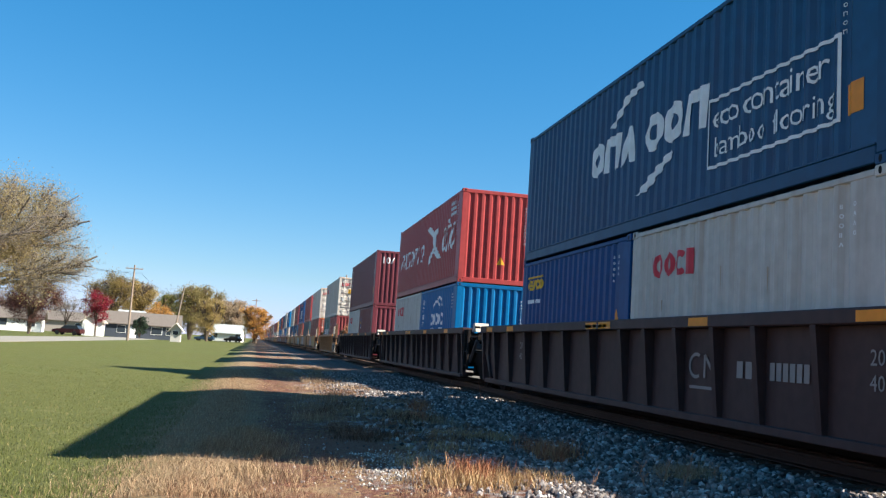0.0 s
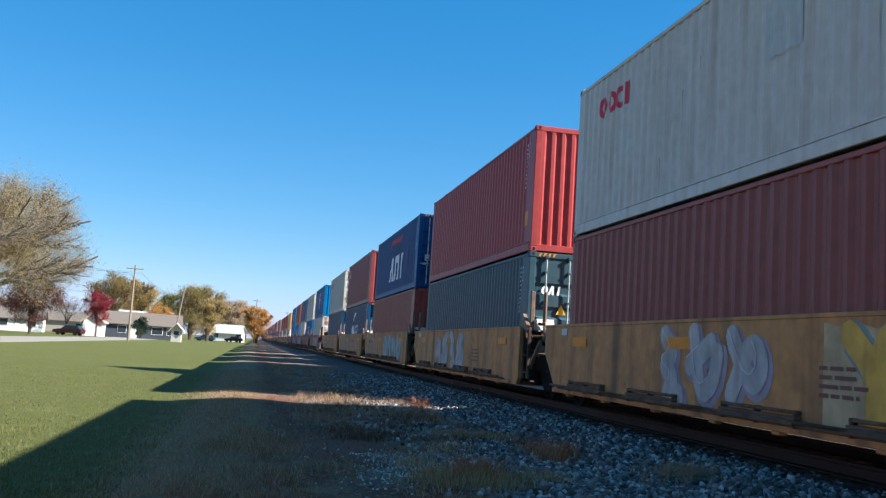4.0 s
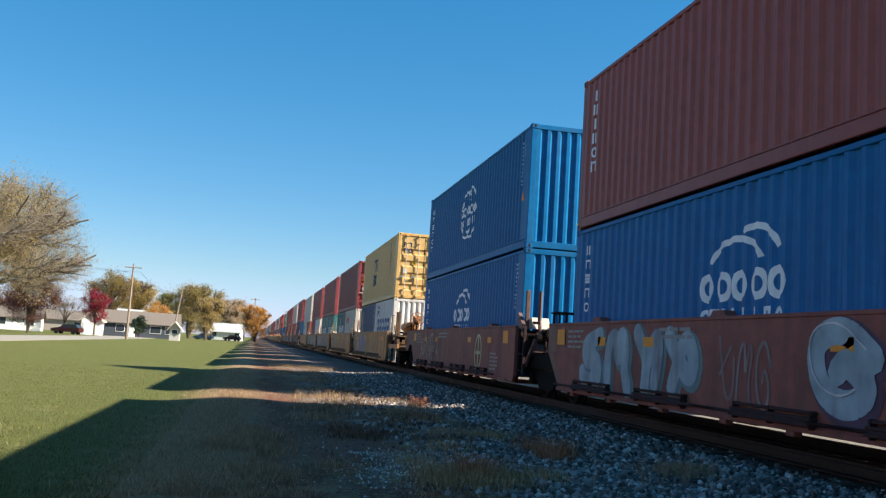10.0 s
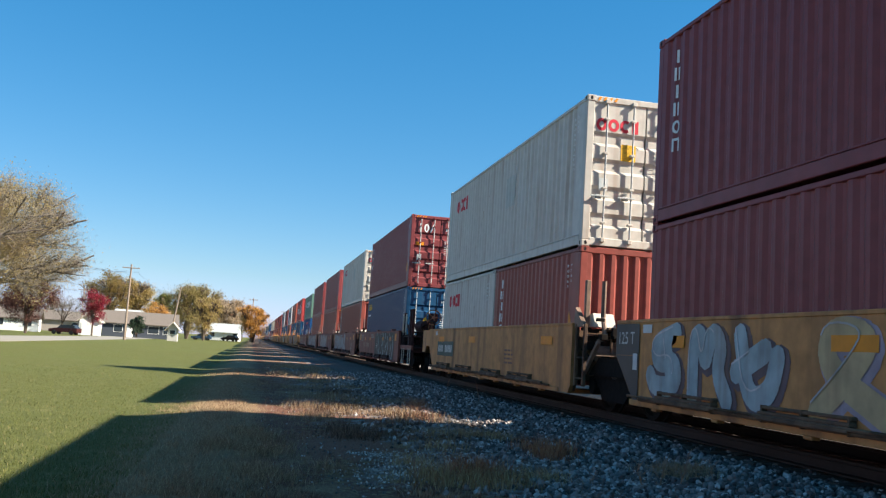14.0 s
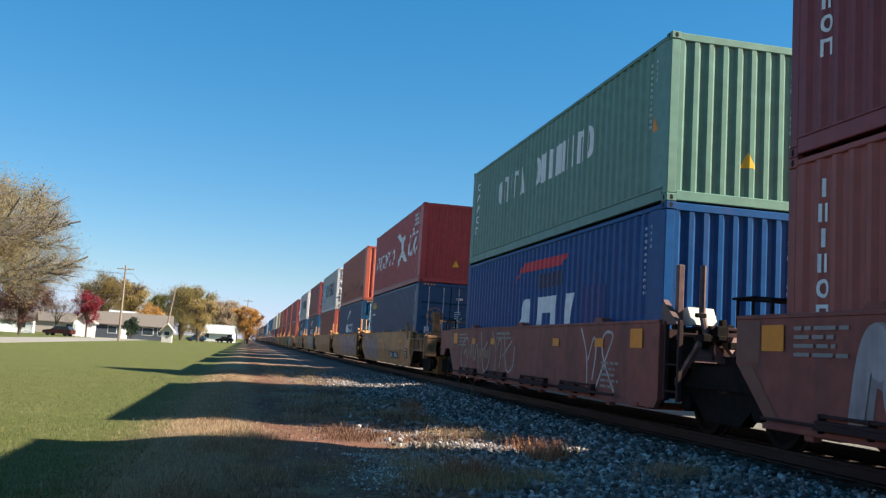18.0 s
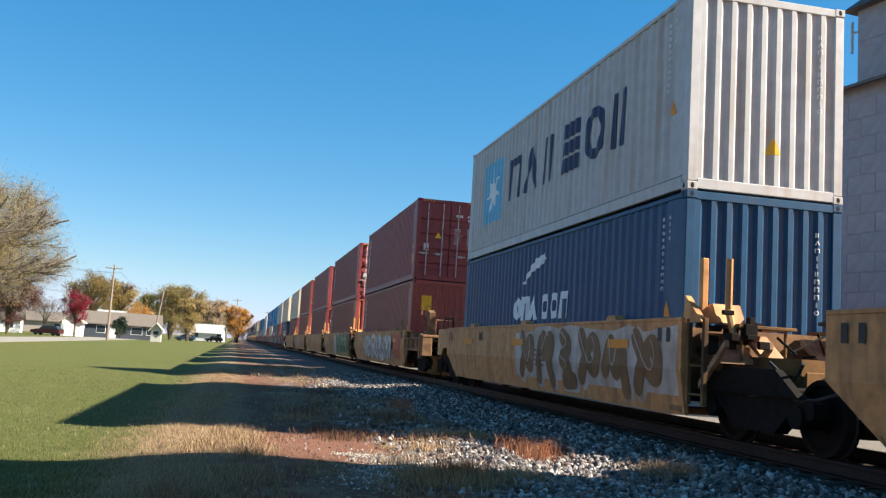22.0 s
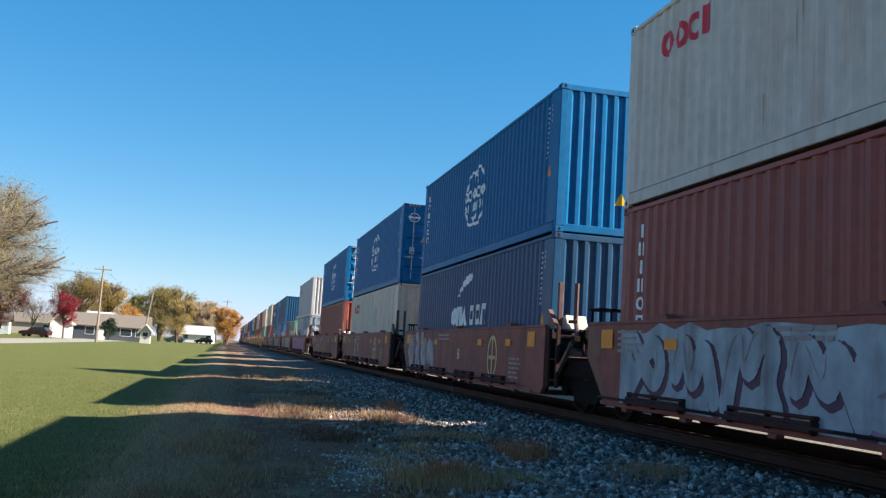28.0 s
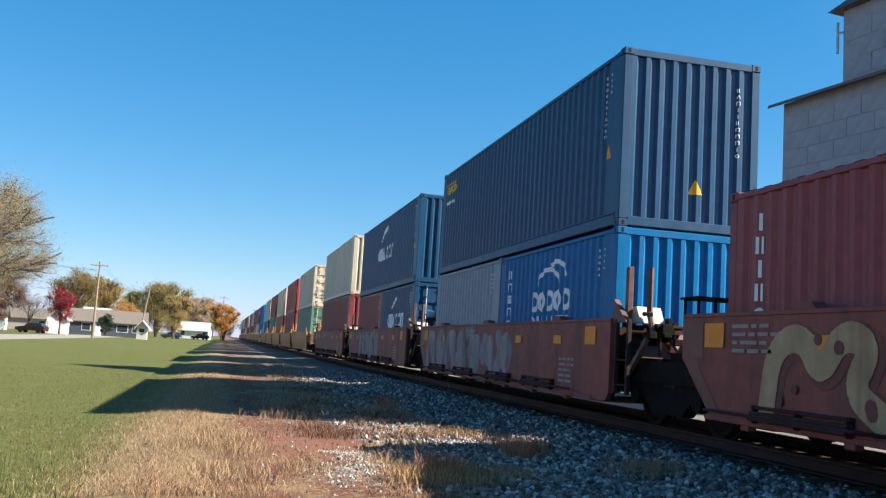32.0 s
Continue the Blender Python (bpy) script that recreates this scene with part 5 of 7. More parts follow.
        add("notice", "silver", [rect(1.0, 1.32, 0.3, 0.12)])
    elif kind == "yellow":
        for u in (1.9, 5.9, 10.9):
            add("reflector", "amber", [rect(u, 1.10, 0.75, 0.13)])
        if "plate" in marks:
            add("number_plate", "black", [rect(8.75, 0.50, 2.1, 0.26)])
            add("number_bar", "silver", [rect(8.9 + 0.14 * i, 0.55, 0.10, 0.16) for i in range(4)], 0.018)
            add("number_bar", "silver", [rect(9.85 + 0.15 * i, 0.55, 0.11, 0.16) for i in range(5)], 0.018)
            add("notice", "black", [rect(12.3, 0.55, 0.5, 0.36)])
            add("fine_print", "silver", bars(12.36, 0.82, 0.36, 3, 0.1, 0.05, seed), 0.018)
        if "forty" in marks:
            add("length_lettering", "black", moved(words("40", 0.42), 0.75, 0.50))
        add("fine_print", "brown", bars(7.4, 1.0, 0.7, 4, 0.09, 0.04, seed))
        for a in (0.25, 0.5, 3.3, 3.5, 12.6, 12.85):
            add("slot", "black", [rect(a, 1.2, 0.09, 0.19)], 0.02)
    if "tons" in marks:
        add("axle_plate", "soil", [rect(0.03, 0.99, 0.85, 0.47)])
        add("axle_plate", "soil", [[(0.05, 0.97), (0.74, 0.32), (0.88, 0.32), (0.88, 0.985), (0.05, 0.985)]])
        add("axle_lettering", "silver", moved(words("125 T", 0.26), 0.10, 1.16), 0.018)
        add("notice", "silver", [rect(0.68, 0.78, 0.15, 0.24)], 0.018)


NAMES = {"ribbed": "black-brown ribbed", "tanrib": "faded tan ribbed", "tan": "weathered tan", "brown": "rust-brown", "yellow": "dirty yellow"}


def wagon(kind, outer, marks, seed, paints=()):
    """One well unit. outer: which ends (-1 toward the camera side, 1 away) carry a full platform and truck."""
    root = new("well_wagon")
    sprayed = " with spray-painted graffiti" if paints else ""
    tagged(root, f"{NAMES[kind]} steel double-stack well wagon on the rails{sprayed}", "railway wagon", "wagons of the train")
    m = STEEL[kind]
    for s in (-1, 1):
        again(proto(("sill", kind), lambda: side_sill(kind)), root, Matrix.Rotation(0 if s > 0 else math.pi, 4, "Z"))
    again(proto(("floor", kind), lambda: well_floor(kind)), root)
    if kind in ("ribbed", "tanrib"):
        half = BODY_HALF[kind]
        for u in (0.1, 1.2, 2.4, 3.7, 4.9, 6.15, 7.5, 8.85, 9.75, 10.75, 11.78, 12.75, 13.9, 15.1, 16.3, 16.9) if kind == "ribbed" else [0.15 + i * (2 * half - 0.3) / 9 for i in range(10)]:
            y = half - u
            again(proto(("rib", kind), lambda: rib(kind)), root, pose(0, y, 0))
            again(proto(("rib", kind), lambda: rib(kind)), root, pose(0, y, 0, 0, 0, 180))
    elif kind in ("brown", "tan"):
        if kind == "tan":
            again(proto(("pipe", kind), lambda: foot_pipe(kind)), root)
        for y in (-3.6, -1.2, 1.6, 4.2):
            again(proto(("step", kind), lambda: step_rail(kind)), root, pose(0, y, 0))
    if kind in ("yellow", "brown"):
        for y in (-4.2, 0.2, 4.3):
            again(proto(("bracket", kind), lambda: lifting_bracket(kind)), root, pose(0, y, 0))
    for s in (-1, 1):
        again(proto(("bulkhead", kind, s), lambda: bulkhead(kind, s)), root)
        if s in outer and s < 0 and kind == "yellow":
            for key, make in (("girder", end_girder), ("platform", platform), ("bolster", end_bolster), ("corner", corner_step), ("stand", brake_stand), ("standwheel", stand_wheel), ("coupler", coupler), ("gear", brake_gear)):
                again(proto((key, kind, s), lambda: make(kind, s)), root)
            again(proto(("girder", kind, s), lambda: end_girder(kind, s)), root, Matrix.Scale(-1, 4, (1, 0, 0)))
            truck(root, s * (BODY_HALF[kind] + 1.15))
        elif s in outer:
            if ("deck", kind, s) not in PROTO:
                PROTO[("deck", kind, s)] = deck_pieces(kind, s)
            for piece in PROTO[("deck", kind, s)]:
                again(piece, root)
            again(proto(("coupler", kind, s), lambda: coupler(kind, s)), root)
            if s > 0:
                again(proto(("toprail", kind, s), lambda: top_rail(kind, s)), root)
            else:
                again(proto(("tank", kind, s), lambda: air_tank(kind, s)), root)
                again(proto(("posts", kind, s), lambda: end_posts(kind, s)), root)
                for q in range(4):
                    again(proto(("grab", kind, s, q), lambda: grab_iron(kind, s, q)), root)
                again(proto(("valves", kind, s), lambda: valve_gear(kind, s)), root)
                again(proto(("gear", kind, s), lambda: brake_gear(kind, s)), root)
                again(proto(("hand", kind, s), lambda: hand_wheel(kind, s)), root)
                again(proto(("wheelpost", kind, s), lambda: wheel_post(kind, s)), root)
            truck(root, s * (BODY_HALF[kind] + (0.75 if kind != "ribbed" else 0.2)))
        else:
            again(proto(("neck", kind, s), lambda: inner_neck(kind, s)), root)
            again(proto(("hose", kind, s), lambda: air_hose(kind, s)), root)
            if s > 0 and kind == "brown":
                again(proto(("bridge", kind, s), lambda: bridge_rail(kind, s)), root)
            if s < 0:
                for k in range(3) if kind != "ribbed" else ():
                    again(proto(("guide", kind, s, k), lambda: guide_post(kind, s, k)), root)
                again(proto(("slope", kind, s), lambda: slope_plate(kind, s)), root)
                again(proto(("jointgear", kind, s), lambda: joint_gear(kind, s)), root)
                again(proto(("wedge", kind), lambda: end_wedge(kind)), root)
                again(proto(("ladder", kind, s, 1.5), lambda: ladder(kind, s, 1.5)), root)
                truck(root, s * (BODY_HALF[kind] + 1.03))
    wagon_marks(root, kind, seed, marks)
    for g in paints:
        graffiti(root, kind, *g)
    return root


# ---- ground ----
def ground_material():
    m = bpy.data.materials.new("ground_cover")
    m.use_nodes = True
    t, L = m.node_tree, m.node_tree.links
    b = t.nodes["Principled BSDF"]
    geo = t.nodes.new("ShaderNodeNewGeometry")
    sep = t.nodes.new("ShaderNodeSeparateXYZ")
    L.new(geo.outputs["Position"], sep.inputs[0])

    def noise_(scale, detail=5, rough=0.6):
        n = t.nodes.new("ShaderNodeTexNoise")
        n.inputs["Scale"].default_value, n.inputs["Detail"].default_value, n.inputs["Roughness"].default_value = scale, detail, rough
        L.new(geo.outputs["Position"], n.inputs["Vector"])
        return n.outputs["Fac"]

    def ramp(src, stops):
        r = t.nodes.new("ShaderNodeValToRGB")
        e = r.color_ramp.elements
        while len(e) < len(stops):
            e.new(0.5)
        for q, (p, c) in zip(e, stops):
            q.position, q.color = p, (*c, 1)
        L.new(src, r.inputs[0])
        return r.outputs[0]

    def math_(op, a, b_=None):
        n = t.nodes.new("ShaderNodeMath")
        n.operation = op
        for i, v in enumerate((a, b_)):
            if v is None:
                continue
            if isinstance(v, (int, float)):
                n.inputs[i].default_value = v
            else:
                L.new(v, n.inputs[i])
        return n.outputs[0]

    def mix(f, a, b_):
        n = t.nodes.new("ShaderNodeMixRGB")
        L.new(f, n.inputs[0])
        L.new(a, n.inputs[1])
        L.new(b_, n.inputs[2])
        return n.outputs[0]

    def step(v, lo, hi):
        n = t.nodes.new("ShaderNodeMapRange")
        n.interpolation_type = "SMOOTHSTEP"
        n.inputs["From Min"].default_value, n.inputs["From Max"].default_value = lo, hi
        L.new(v, n.inputs["Value"])
        return n.outputs[0]
    big, med, fine = noise_(0.35), noise_(1.6), noise_(28, 8, 0.7)
    tuft = noise_(7.0, 6, 0.7)
    lawn = ramp(fine, [(0.2, (0.045, 0.052, 0.012)), (0.5, (0.083, 0.090, 0.022)), (0.8, (0.138, 0.130, 0.044))])
    lawn = mix(step(big, 0.56, 0.95), lawn, ramp(fine, [(0.25, (0.11, 0.115, 0.04)), (0.75, (0.22, 0.21, 0.085))]))
    lawn = mix(math_("MULTIPLY", step(noise_(2.6, 6, 0.7), 0.50, 0.72), 0.55), lawn, ramp(fine, [(0.25, (0.11, 0.10, 0.04)), (0.75, (0.24, 0.21, 0.10))]))
    lawn = mix(math_("MULTIPLY", step(noise_(0.09, 3, 0.5), 0.45, 0.65), 0.35), lawn, ramp(fine, [(0.25, (0.055, 0.075, 0.016)), (0.75, (0.12, 0.14, 0.04))]))
    dry = ramp(fine, [(0.25, (0.11, 0.07, 0.04)), (0.5, (0.225, 0.15, 0.085)), (0.78, (0.39, 0.285, 0.17))])
    soil = ramp(fine, [(0.25, (0.055, 0.022, 0.016)), (0.55, (0.15, 0.062, 0.042)), (0.8, (0.27, 0.14, 0.095))])
    grit = ramp(noise_(45, 6, 0.8), [(0.3, (0.08, 0.065, 0.06)), (0.5, (0.20, 0.175, 0.165)), (0.72, (0.52, 0.49, 0.46))])
    wav = math_("MULTIPLY", math_("SUBTRACT", med, 0.5), 1.6)
    x = math_("ADD", sep.outputs[0], wav)
    col = mix(step(x, -1.8, -0.4), lawn, dry)
    bare = math_("MULTIPLY", step(x, -0.1, 0.5), step(noise_(0.55), 0.36, 0.50))
    col = mix(bare, col, soil)
    # a worn patch of reddish soil between the lawn's edge and the gravel
    px = math_("DIVIDE", math_("SUBTRACT", math_("ADD", sep.outputs[0], math_("MULTIPLY", wav, 0.35)), 1.05), 0.85)
    py = math_("DIVIDE", math_("SUBTRACT", math_("ADD", sep.outputs[1], wav), 11.5), 1.7)
    far_ = math_("ADD", math_("MULTIPLY", px, px), math_("MULTIPLY", py, py))
    red = ramp(fine, [(0.25, (0.10, 0.042, 0.028)), (0.5, (0.18, 0.08, 0.052)), (0.8, (0.30, 0.165, 0.11))])
    col = mix(math_("MULTIPLY", step(x, 0.2, 1.0), step(tuft, 0.50, 0.60)), col, ramp(fine, [(0.25, (0.10, 0.055, 0.03)), (0.55, (0.24, 0.155, 0.075)), (0.8, (0.42, 0.31, 0.17))]))
    col = mix(math_("MULTIPLY", step(x, 0.6, 1.6), step(noise_(2.2), 0.52, 0.60)), col, grit)
    col = mix(step(x, 2.6, 4.0), col, grit)
    core = t.nodes.new("ShaderNodeMath")
    core.operation = "SUBTRACT"
    core.inputs[0].default_value = 1.0
    L.new(step(far_, 0.7, 1.3), core.inputs[1])
    col = mix(core.outputs[0], col, red)
    far = math_("MULTIPLY", step(x, 11.0, 14.0), 1.0)
    col = mix(far, col, dry)
    tone = t.nodes.new("ShaderNodeVectorMath")
    tone.operation = "SCALE"
    tone.inputs["Scale"].default_value = 1.08
    L.new(col, tone.inputs[0])
    L.new(tone.outputs[0], b.inputs["Base Color"])
    b.inputs["Roughness"].default_value = 0.95
    b.inputs["Specular IOR Level"].default_value = 0.2
    bp = t.nodes.new("ShaderNodeBump")
    bp.inputs["Strength"].default_value, bp.inputs["Distance"].default_value = 0.7, 0.05
    L.new(fine, bp.inputs["Height"])
    L.new(bp.outputs[0], b.inputs["Normal"])
    return m


def ease(a):
    a = min(1.0, max(0.0, a))
    return a * a * (3 - 2 * a)


def lay(x, y):
    """Height of the ground: flat lawn, then a low bank of soil and weeds up to the track bed."""
    z = 0.03 * noise.noise(Vector((x * 0.5, y * 0.5, 0))) + 0.018 * noise.noise(Vector((x * 2, y * 2, 3)))
    bank = 0.14 * ease((x + 1.9) / 1.6) + 0.05 * ease((x - 1.0) / 1.8) - 0.22 * ease((x - 3.3) / 1.2)
    hump = 0.035 * noise.noise(Vector((x * 0.9, y * 0.8, 7))) * ease(x + 0.6)
    return z * min(1.0, 60 / max(60, abs(y))) + bank + hump


def grid(name, xs, ys, height, material):
    bm = bmesh.new()
    rows = [[bm.verts.new((x, y, height(x, y))) for x in xs] for y in ys]
    for a, b_ in zip(rows, rows[1:]):
        for i in range(len(xs) - 1):
            bm.faces.new((a[i], a[i + 1], b_[i + 1], b_[i]))
    return part(name, bm, material, smooth=True)


def spaced(stops):
    out = []
    for (a, d), (b_, _) in zip(stops, stops[1:]):
        n = max(1, round((b_ - a) / d))
        out += [a + (b_ - a) * i / n for i in range(n)]
    return out + [stops[-1][0]]


GX = spaced([(-1500, 300), (-300, 60), (-60, 8), (-12, 1.0), (-4, 0.35), (5, 1.5), (20, 10), (60, 60), (300, 300), (1500, 1)])
GY = spaced([(-600, 150), (-60, 15), (0, 1.0), (6, 0.35), (26, 1.2), (60, 8), (200, 40), (600, 300), (2400, 1)])
tagged(grid("ground", GX, GY, lay, ground_material()), "mown green lawn turning to dry tan grass and bare soil", "ground", kind="structure")

BALLAST = mat("ballast_stone", (0.115, 0.075, 0.060), 0.85, 0, 26, 0.75, 0.8, stain=(0.13, 0.11, 0.10), stain_scale=5, amount=0.7)


def bed(x, y):
    d = abs(x - TRACK_X)
    top = RAIL_Z - 0.22
    z = top if d < 1.7 else top - (d - 1.7) * 0.062 - max(0.0, d - 3.7) * 0.10
    return z + 0.03 * noise.noise(Vector((x * 6, y * 6, 1))) + 0.02 * noise.noise(Vector((x * 14, y * 14, 2)))


BX = [TRACK_X + d for d in (-4.5, -4.2, -3.9, -3.6, -3.3, -3.0, -2.7, -2.4, -2.1, -1.8, -1.5, -0.8, 0, 0.8, 1.5, 1.8, 3.0, 4.5)]
ballast = tagged(grid("ballast", BX, spaced([(-900, 40), (-60, 10), (2, 0.3), (32, 1.5), (80, 20), (1300, 1)]), bed, BALLAST), "grey crushed-stone ballast bed of the railway line", "ballast", kind="structure")


def grit(x, y):
    return 0.235 + 0.05 * noise.noise(Vector((x * 2.2, y * 2.2, 4))) + 0.03 * noise.noise(Vector((x * 7, y * 7, 8)))


# Added strip that shows as sunlit ballast in the gaps under the wagons.
tagged(grid("service_track", [TRACK_X + 2.5 + 0.36 * i for i in range(14)], spaced([(-300, 40), (-20, 2), (4, 0.3), (34, 1.5), (80, 20), (700, 1)]), grit, mat("limestone_grit", (0.15, 0.135, 0.115), 0.9, 0, 30, 0.6, 1.0)), "pale grit strip added beyond the rails as the sunlit ballast", "track", kind="structure")


def rail():
    bm = bmesh.new()
    out = [(-0.07, -0.17), (0.07, -0.17), (0.07, -0.155), (0.012, -0.14), (0.012, -0.045), (0.036, -0.035), (0.036, -0.005), (0.03, 0.0), (-0.03, 0.0), (-0.036, -0.005), (-0.036, -0.035), (-0.012, -0.045), (-0.012, -0.14), (-0.07, -0.155)]
    prism(bm, out, "y", -900, 1300)
    return bm


RAILM = mat("rail_steel", (0.024, 0.014, 0.011), 0.7, 0.2, 10, 0.3, 0.1)
for s in (-1, 1):
    r_ = part("rail", rail(), RAILM)
    r_.location = (TRACK_X + s * 0.75, 0, RAIL_Z)
    tagged(r_, "rusty brown steel rail with a worn top", "rail", kind="structure")


def tie():
    bm = bmesh.new()
    box(bm, -1.3, 1.3, -0.115, 0.115, -0.36, -0.175, 0.015)
    return part("railway_tie", bm, mat("tie_wood", (0.06, 0.045, 0.035), 0.85, 0, 12, 0.4, 0.5))


for i in range(110):
    c = again(proto("tie", tie), None, pose(TRACK_X, 2 + 0.52 * i, RAIL_Z))
    tagged(c, "dark creosoted wooden tie in the ballast", "railway tie", "ties of the track")


def pebble(seed):
    r = random.Random(seed)
    bm = bmesh.new()
    bmesh.ops.create_icosphere(bm, subdivisions=1, radius=1)
    for v in bm.verts:
        v.co = Vector((v.co.x * r.uniform(.7, 1.25), v.co.y * r.uniform(.7, 1.25), v.co.z * r.uniform(.5, .95)))
    return bm


STONE = mat("stone", (0.20, 0.175, 0.165), 0.8, 0, 14, 0.35, 0.3, stain=(0.17, 0.14, 0.12), stain_scale=2.5, amount=0.7, rnd=0.5)


def loose_stones(name, n, seed, where, size, label, light=False):
    """Many loose stones as one object."""
    r = random.Random(seed)
    shapes = []
    for k in range(6):
        bm = pebble(seed + k)
        bm.verts.ensure_lookup_table()
        shapes.append(([tuple(v.co) for v in bm.verts], [tuple(v.index for v in f.verts) for f in bm.faces]))
        bm.free()
    V, Fc = [], []
    for _ in range(n):
        x, y, z = where(r)
        s = r.uniform(*size)
        vs, fs = r.choice(shapes)
        m = Euler((r.uniform(0, 6), r.uniform(0, 6), r.uniform(0, 6))).to_matrix() * s
        o = len(V)
        V += [tuple(m @ Vector(v) + Vector((x, y, z))) for v in vs]
        Fc += [tuple(i + o for i in f) for f in fs]
    me = bpy.data.meshes.new(name)
    me.from_pydata(V, [], Fc)
    me.materials.append(gravel_mix(light))
    return tagged(new(name, me), label, "gravel", kind="stuff")


def gravel_mix(light):
    name = "limestone_mix" if light else "gravel_mix"
    if name in MATS:
        return MATS[name]
    m = bpy.data.materials.new(name)
    m.use_nodes = True
    t, L = m.node_tree, m.node_tree.links
    g = t.nodes.new("ShaderNodeNewGeometry")
    r = t.nodes.new("ShaderNodeValToRGB")
    e = r.color_ramp.elements
    e[0].color, e[1].color = ((0.12, 0.095, 0.08, 1), (0.85, 0.78, 0.70, 1)) if light else ((0.045, 0.034, 0.032, 1), (0.68, 0.62, 0.58, 1))
    e.new(0.45).color = (0.33, 0.27, 0.235, 1) if light else (0.165, 0.13, 0.12, 1)
    e.new(0.78).color = (0.62, 0.56, 0.50, 1) if light else (0.35, 0.295, 0.27, 1)
    L.new(g.outputs["Random Per Island"], r.inputs[0])
    n = t.nodes.new("ShaderNodeTexNoise")
    n.inputs["Scale"].default_value = 60
    L.new(g.outputs["Position"], n.inputs["Vector"])
    mx = t.nodes.new("ShaderNodeMixRGB")
    mx.blend_type = "MULTIPLY"
    mx.inputs[0].default_value = 0.5
    L.new(r.outputs[0], mx.inputs[1])
    L.new(n.outputs["Fac"], mx.inputs[2])
    L.new(mx.outputs[0], t.nodes["Principled BSDF"].inputs["Base Color"])
    t.nodes["Principled BSDF"].inputs["Roughness"].default_value = 0.85
    MATS[name] = m
    return m


def on_bed(r):
    y = 6 + 32 * r.random() ** 1.6
    x = TRACK_X - 0.9 - 3.4 * r.random() ** 0.85 if r.random() < 0.93 else r.gauss(TRACK_X - 4.5, 0.4)
    return x, y, max(bed(x, y), lay(x, y)) + 0.012


def on_verge(r):
    y = 7 + 18 * r.random() ** 1.3
    k = r.choice(((0.9, 0.45), (2.1, 0.7), (2.7, 0.6)))
    x = r.gauss(*k) + 0.5 * noise.noise(Vector((y * 0.6, 3, 3)))
    return x, y, lay(x, y) + 0.005


loose_stones("ballast_gravel", 19000, 3, on_bed, (0.020, 0.046), "loose grey crushed stone beside the rails")
PATCHES = ((1.9, 9.8, 0.28, 3), (1.6, 10.5, 0.2, 2), (1.5, 8.9, 0.3, 2), (2.9, 10.5, 0.42, 4), (3.4, 11.6, 0.4, 4), (3.3, 9.5, 0.35, 4), (2.6, 9.4, 0.3, 2), (4.1, 9.2, 0.3, 3), (3.0, 14.5, 0.5, 2), (2.6, 19.0, 0.7, 2))


def on_patch(r):
    """Pale gravel spilled from the track bed."""
    a, b_, q, _ = r.choice([p_ for p_ in PATCHES for _ in range(p_[3])])
    x, y = r.gauss(a, q), r.gauss(b_, q * 1.2)
    return x, y, max(lay(x, y), bed(x, y) if x > 2.6 else -1) + 0.004


loose_stones("verge_gravel", 1200, 4, on_verge, (0.006, 0.018), "scattered pale gravel on the bare verge")
loose_stones("spilled_gravel", 8000, 9, on_patch, (0.006, 0.017), "pale crushed stone spilled in patches on the verge", True)

# single stones lying proud of the bed where it comes closest
SHAPES = []
for k_ in range(5):
    s_ = part("ballast_stone", pebble(900 + k_), STONE)
    SHAPES.append((s_.name.split(".")[0], s_.data, ""))
    bpy.data.objects.remove(s_)
rs = random.Random(77)
for _ in range(220):
    sx, sy = rs.uniform(2.6, 5.0), 7.6 + 5.5 * rs.random() ** 1.3
    sc = rs.uniform(0.028, 0.055)
    c = again(rs.choice(SHAPES), ballast, pose(sx, sy, max(bed(sx, sy), lay(sx, sy)) + sc * 0.45, rs.uniform(0, 360), rs.uniform(0, 360), rs.uniform(0, 360)) @ Matrix.Scale(sc, 4))


# ---- grass ----
def blade_material(name, stops):
    m = bpy.data.materials.new(name)
    m.use_nodes = True
    t, L = m.node_tree, m.node_tree.links
    g = t.nodes.new("ShaderNodeNewGeometry")
    r = t.nodes.new("ShaderNodeValToRGB")
    e = r.color_ramp.elements
    while len(e) < len(stops):
        e.new(0.5)
    for q, (p, c) in zip(e, stops):
        q.position, q.color = p, (*(1.15 * v for v in c), 1)
    L.new(g.outputs["Random Per Island"], r.inputs[0])
    L.new(r.outputs[0], t.nodes["Principled BSDF"].inputs["Base Color"])
    t.nodes["Principled BSDF"].inputs["Roughness"].default_value = 0.8
    t.nodes["Principled BSDF"].inputs["Specular IOR Level"].default_value = 0.2
    return m


def blades(name, n, seed, where, high, wide, material, label, bend=0.5, category="grass"):
    r = random.Random(seed)
    V, Fc = [], []
    for _ in range(n):
        x, y, z = where(r)
        h, w, a = r.uniform(*high), r.uniform(*wide), r.uniform(0, 6.28)
        dx, dy = math.cos(a), math.sin(a)
        lx, ly = bend * h * r.uniform(-1, 1), bend * h * r.uniform(-1, 1)
        o = len(V)
        V += [(x - dx * w, y - dy * w, z), (x + dx * w, y + dy * w, z), (x + lx * .35 + dx * w * .7, y + ly * .35 + dy * w * .7, z + h * .6), (x + lx * .35 - dx * w * .7, y + ly * .35 - dy * w * .7, z + h * .6), (x + lx, y + ly, z + h)]
        Fc += [(o, o + 1, o + 2, o + 3), (o + 3, o + 2, o + 4)]
    me = bpy.data.meshes.new(name)
    me.from_pydata(V, [], Fc)
    me.materials.append(material)
    return tagged(new(name, me), label, category, kind="stuff")


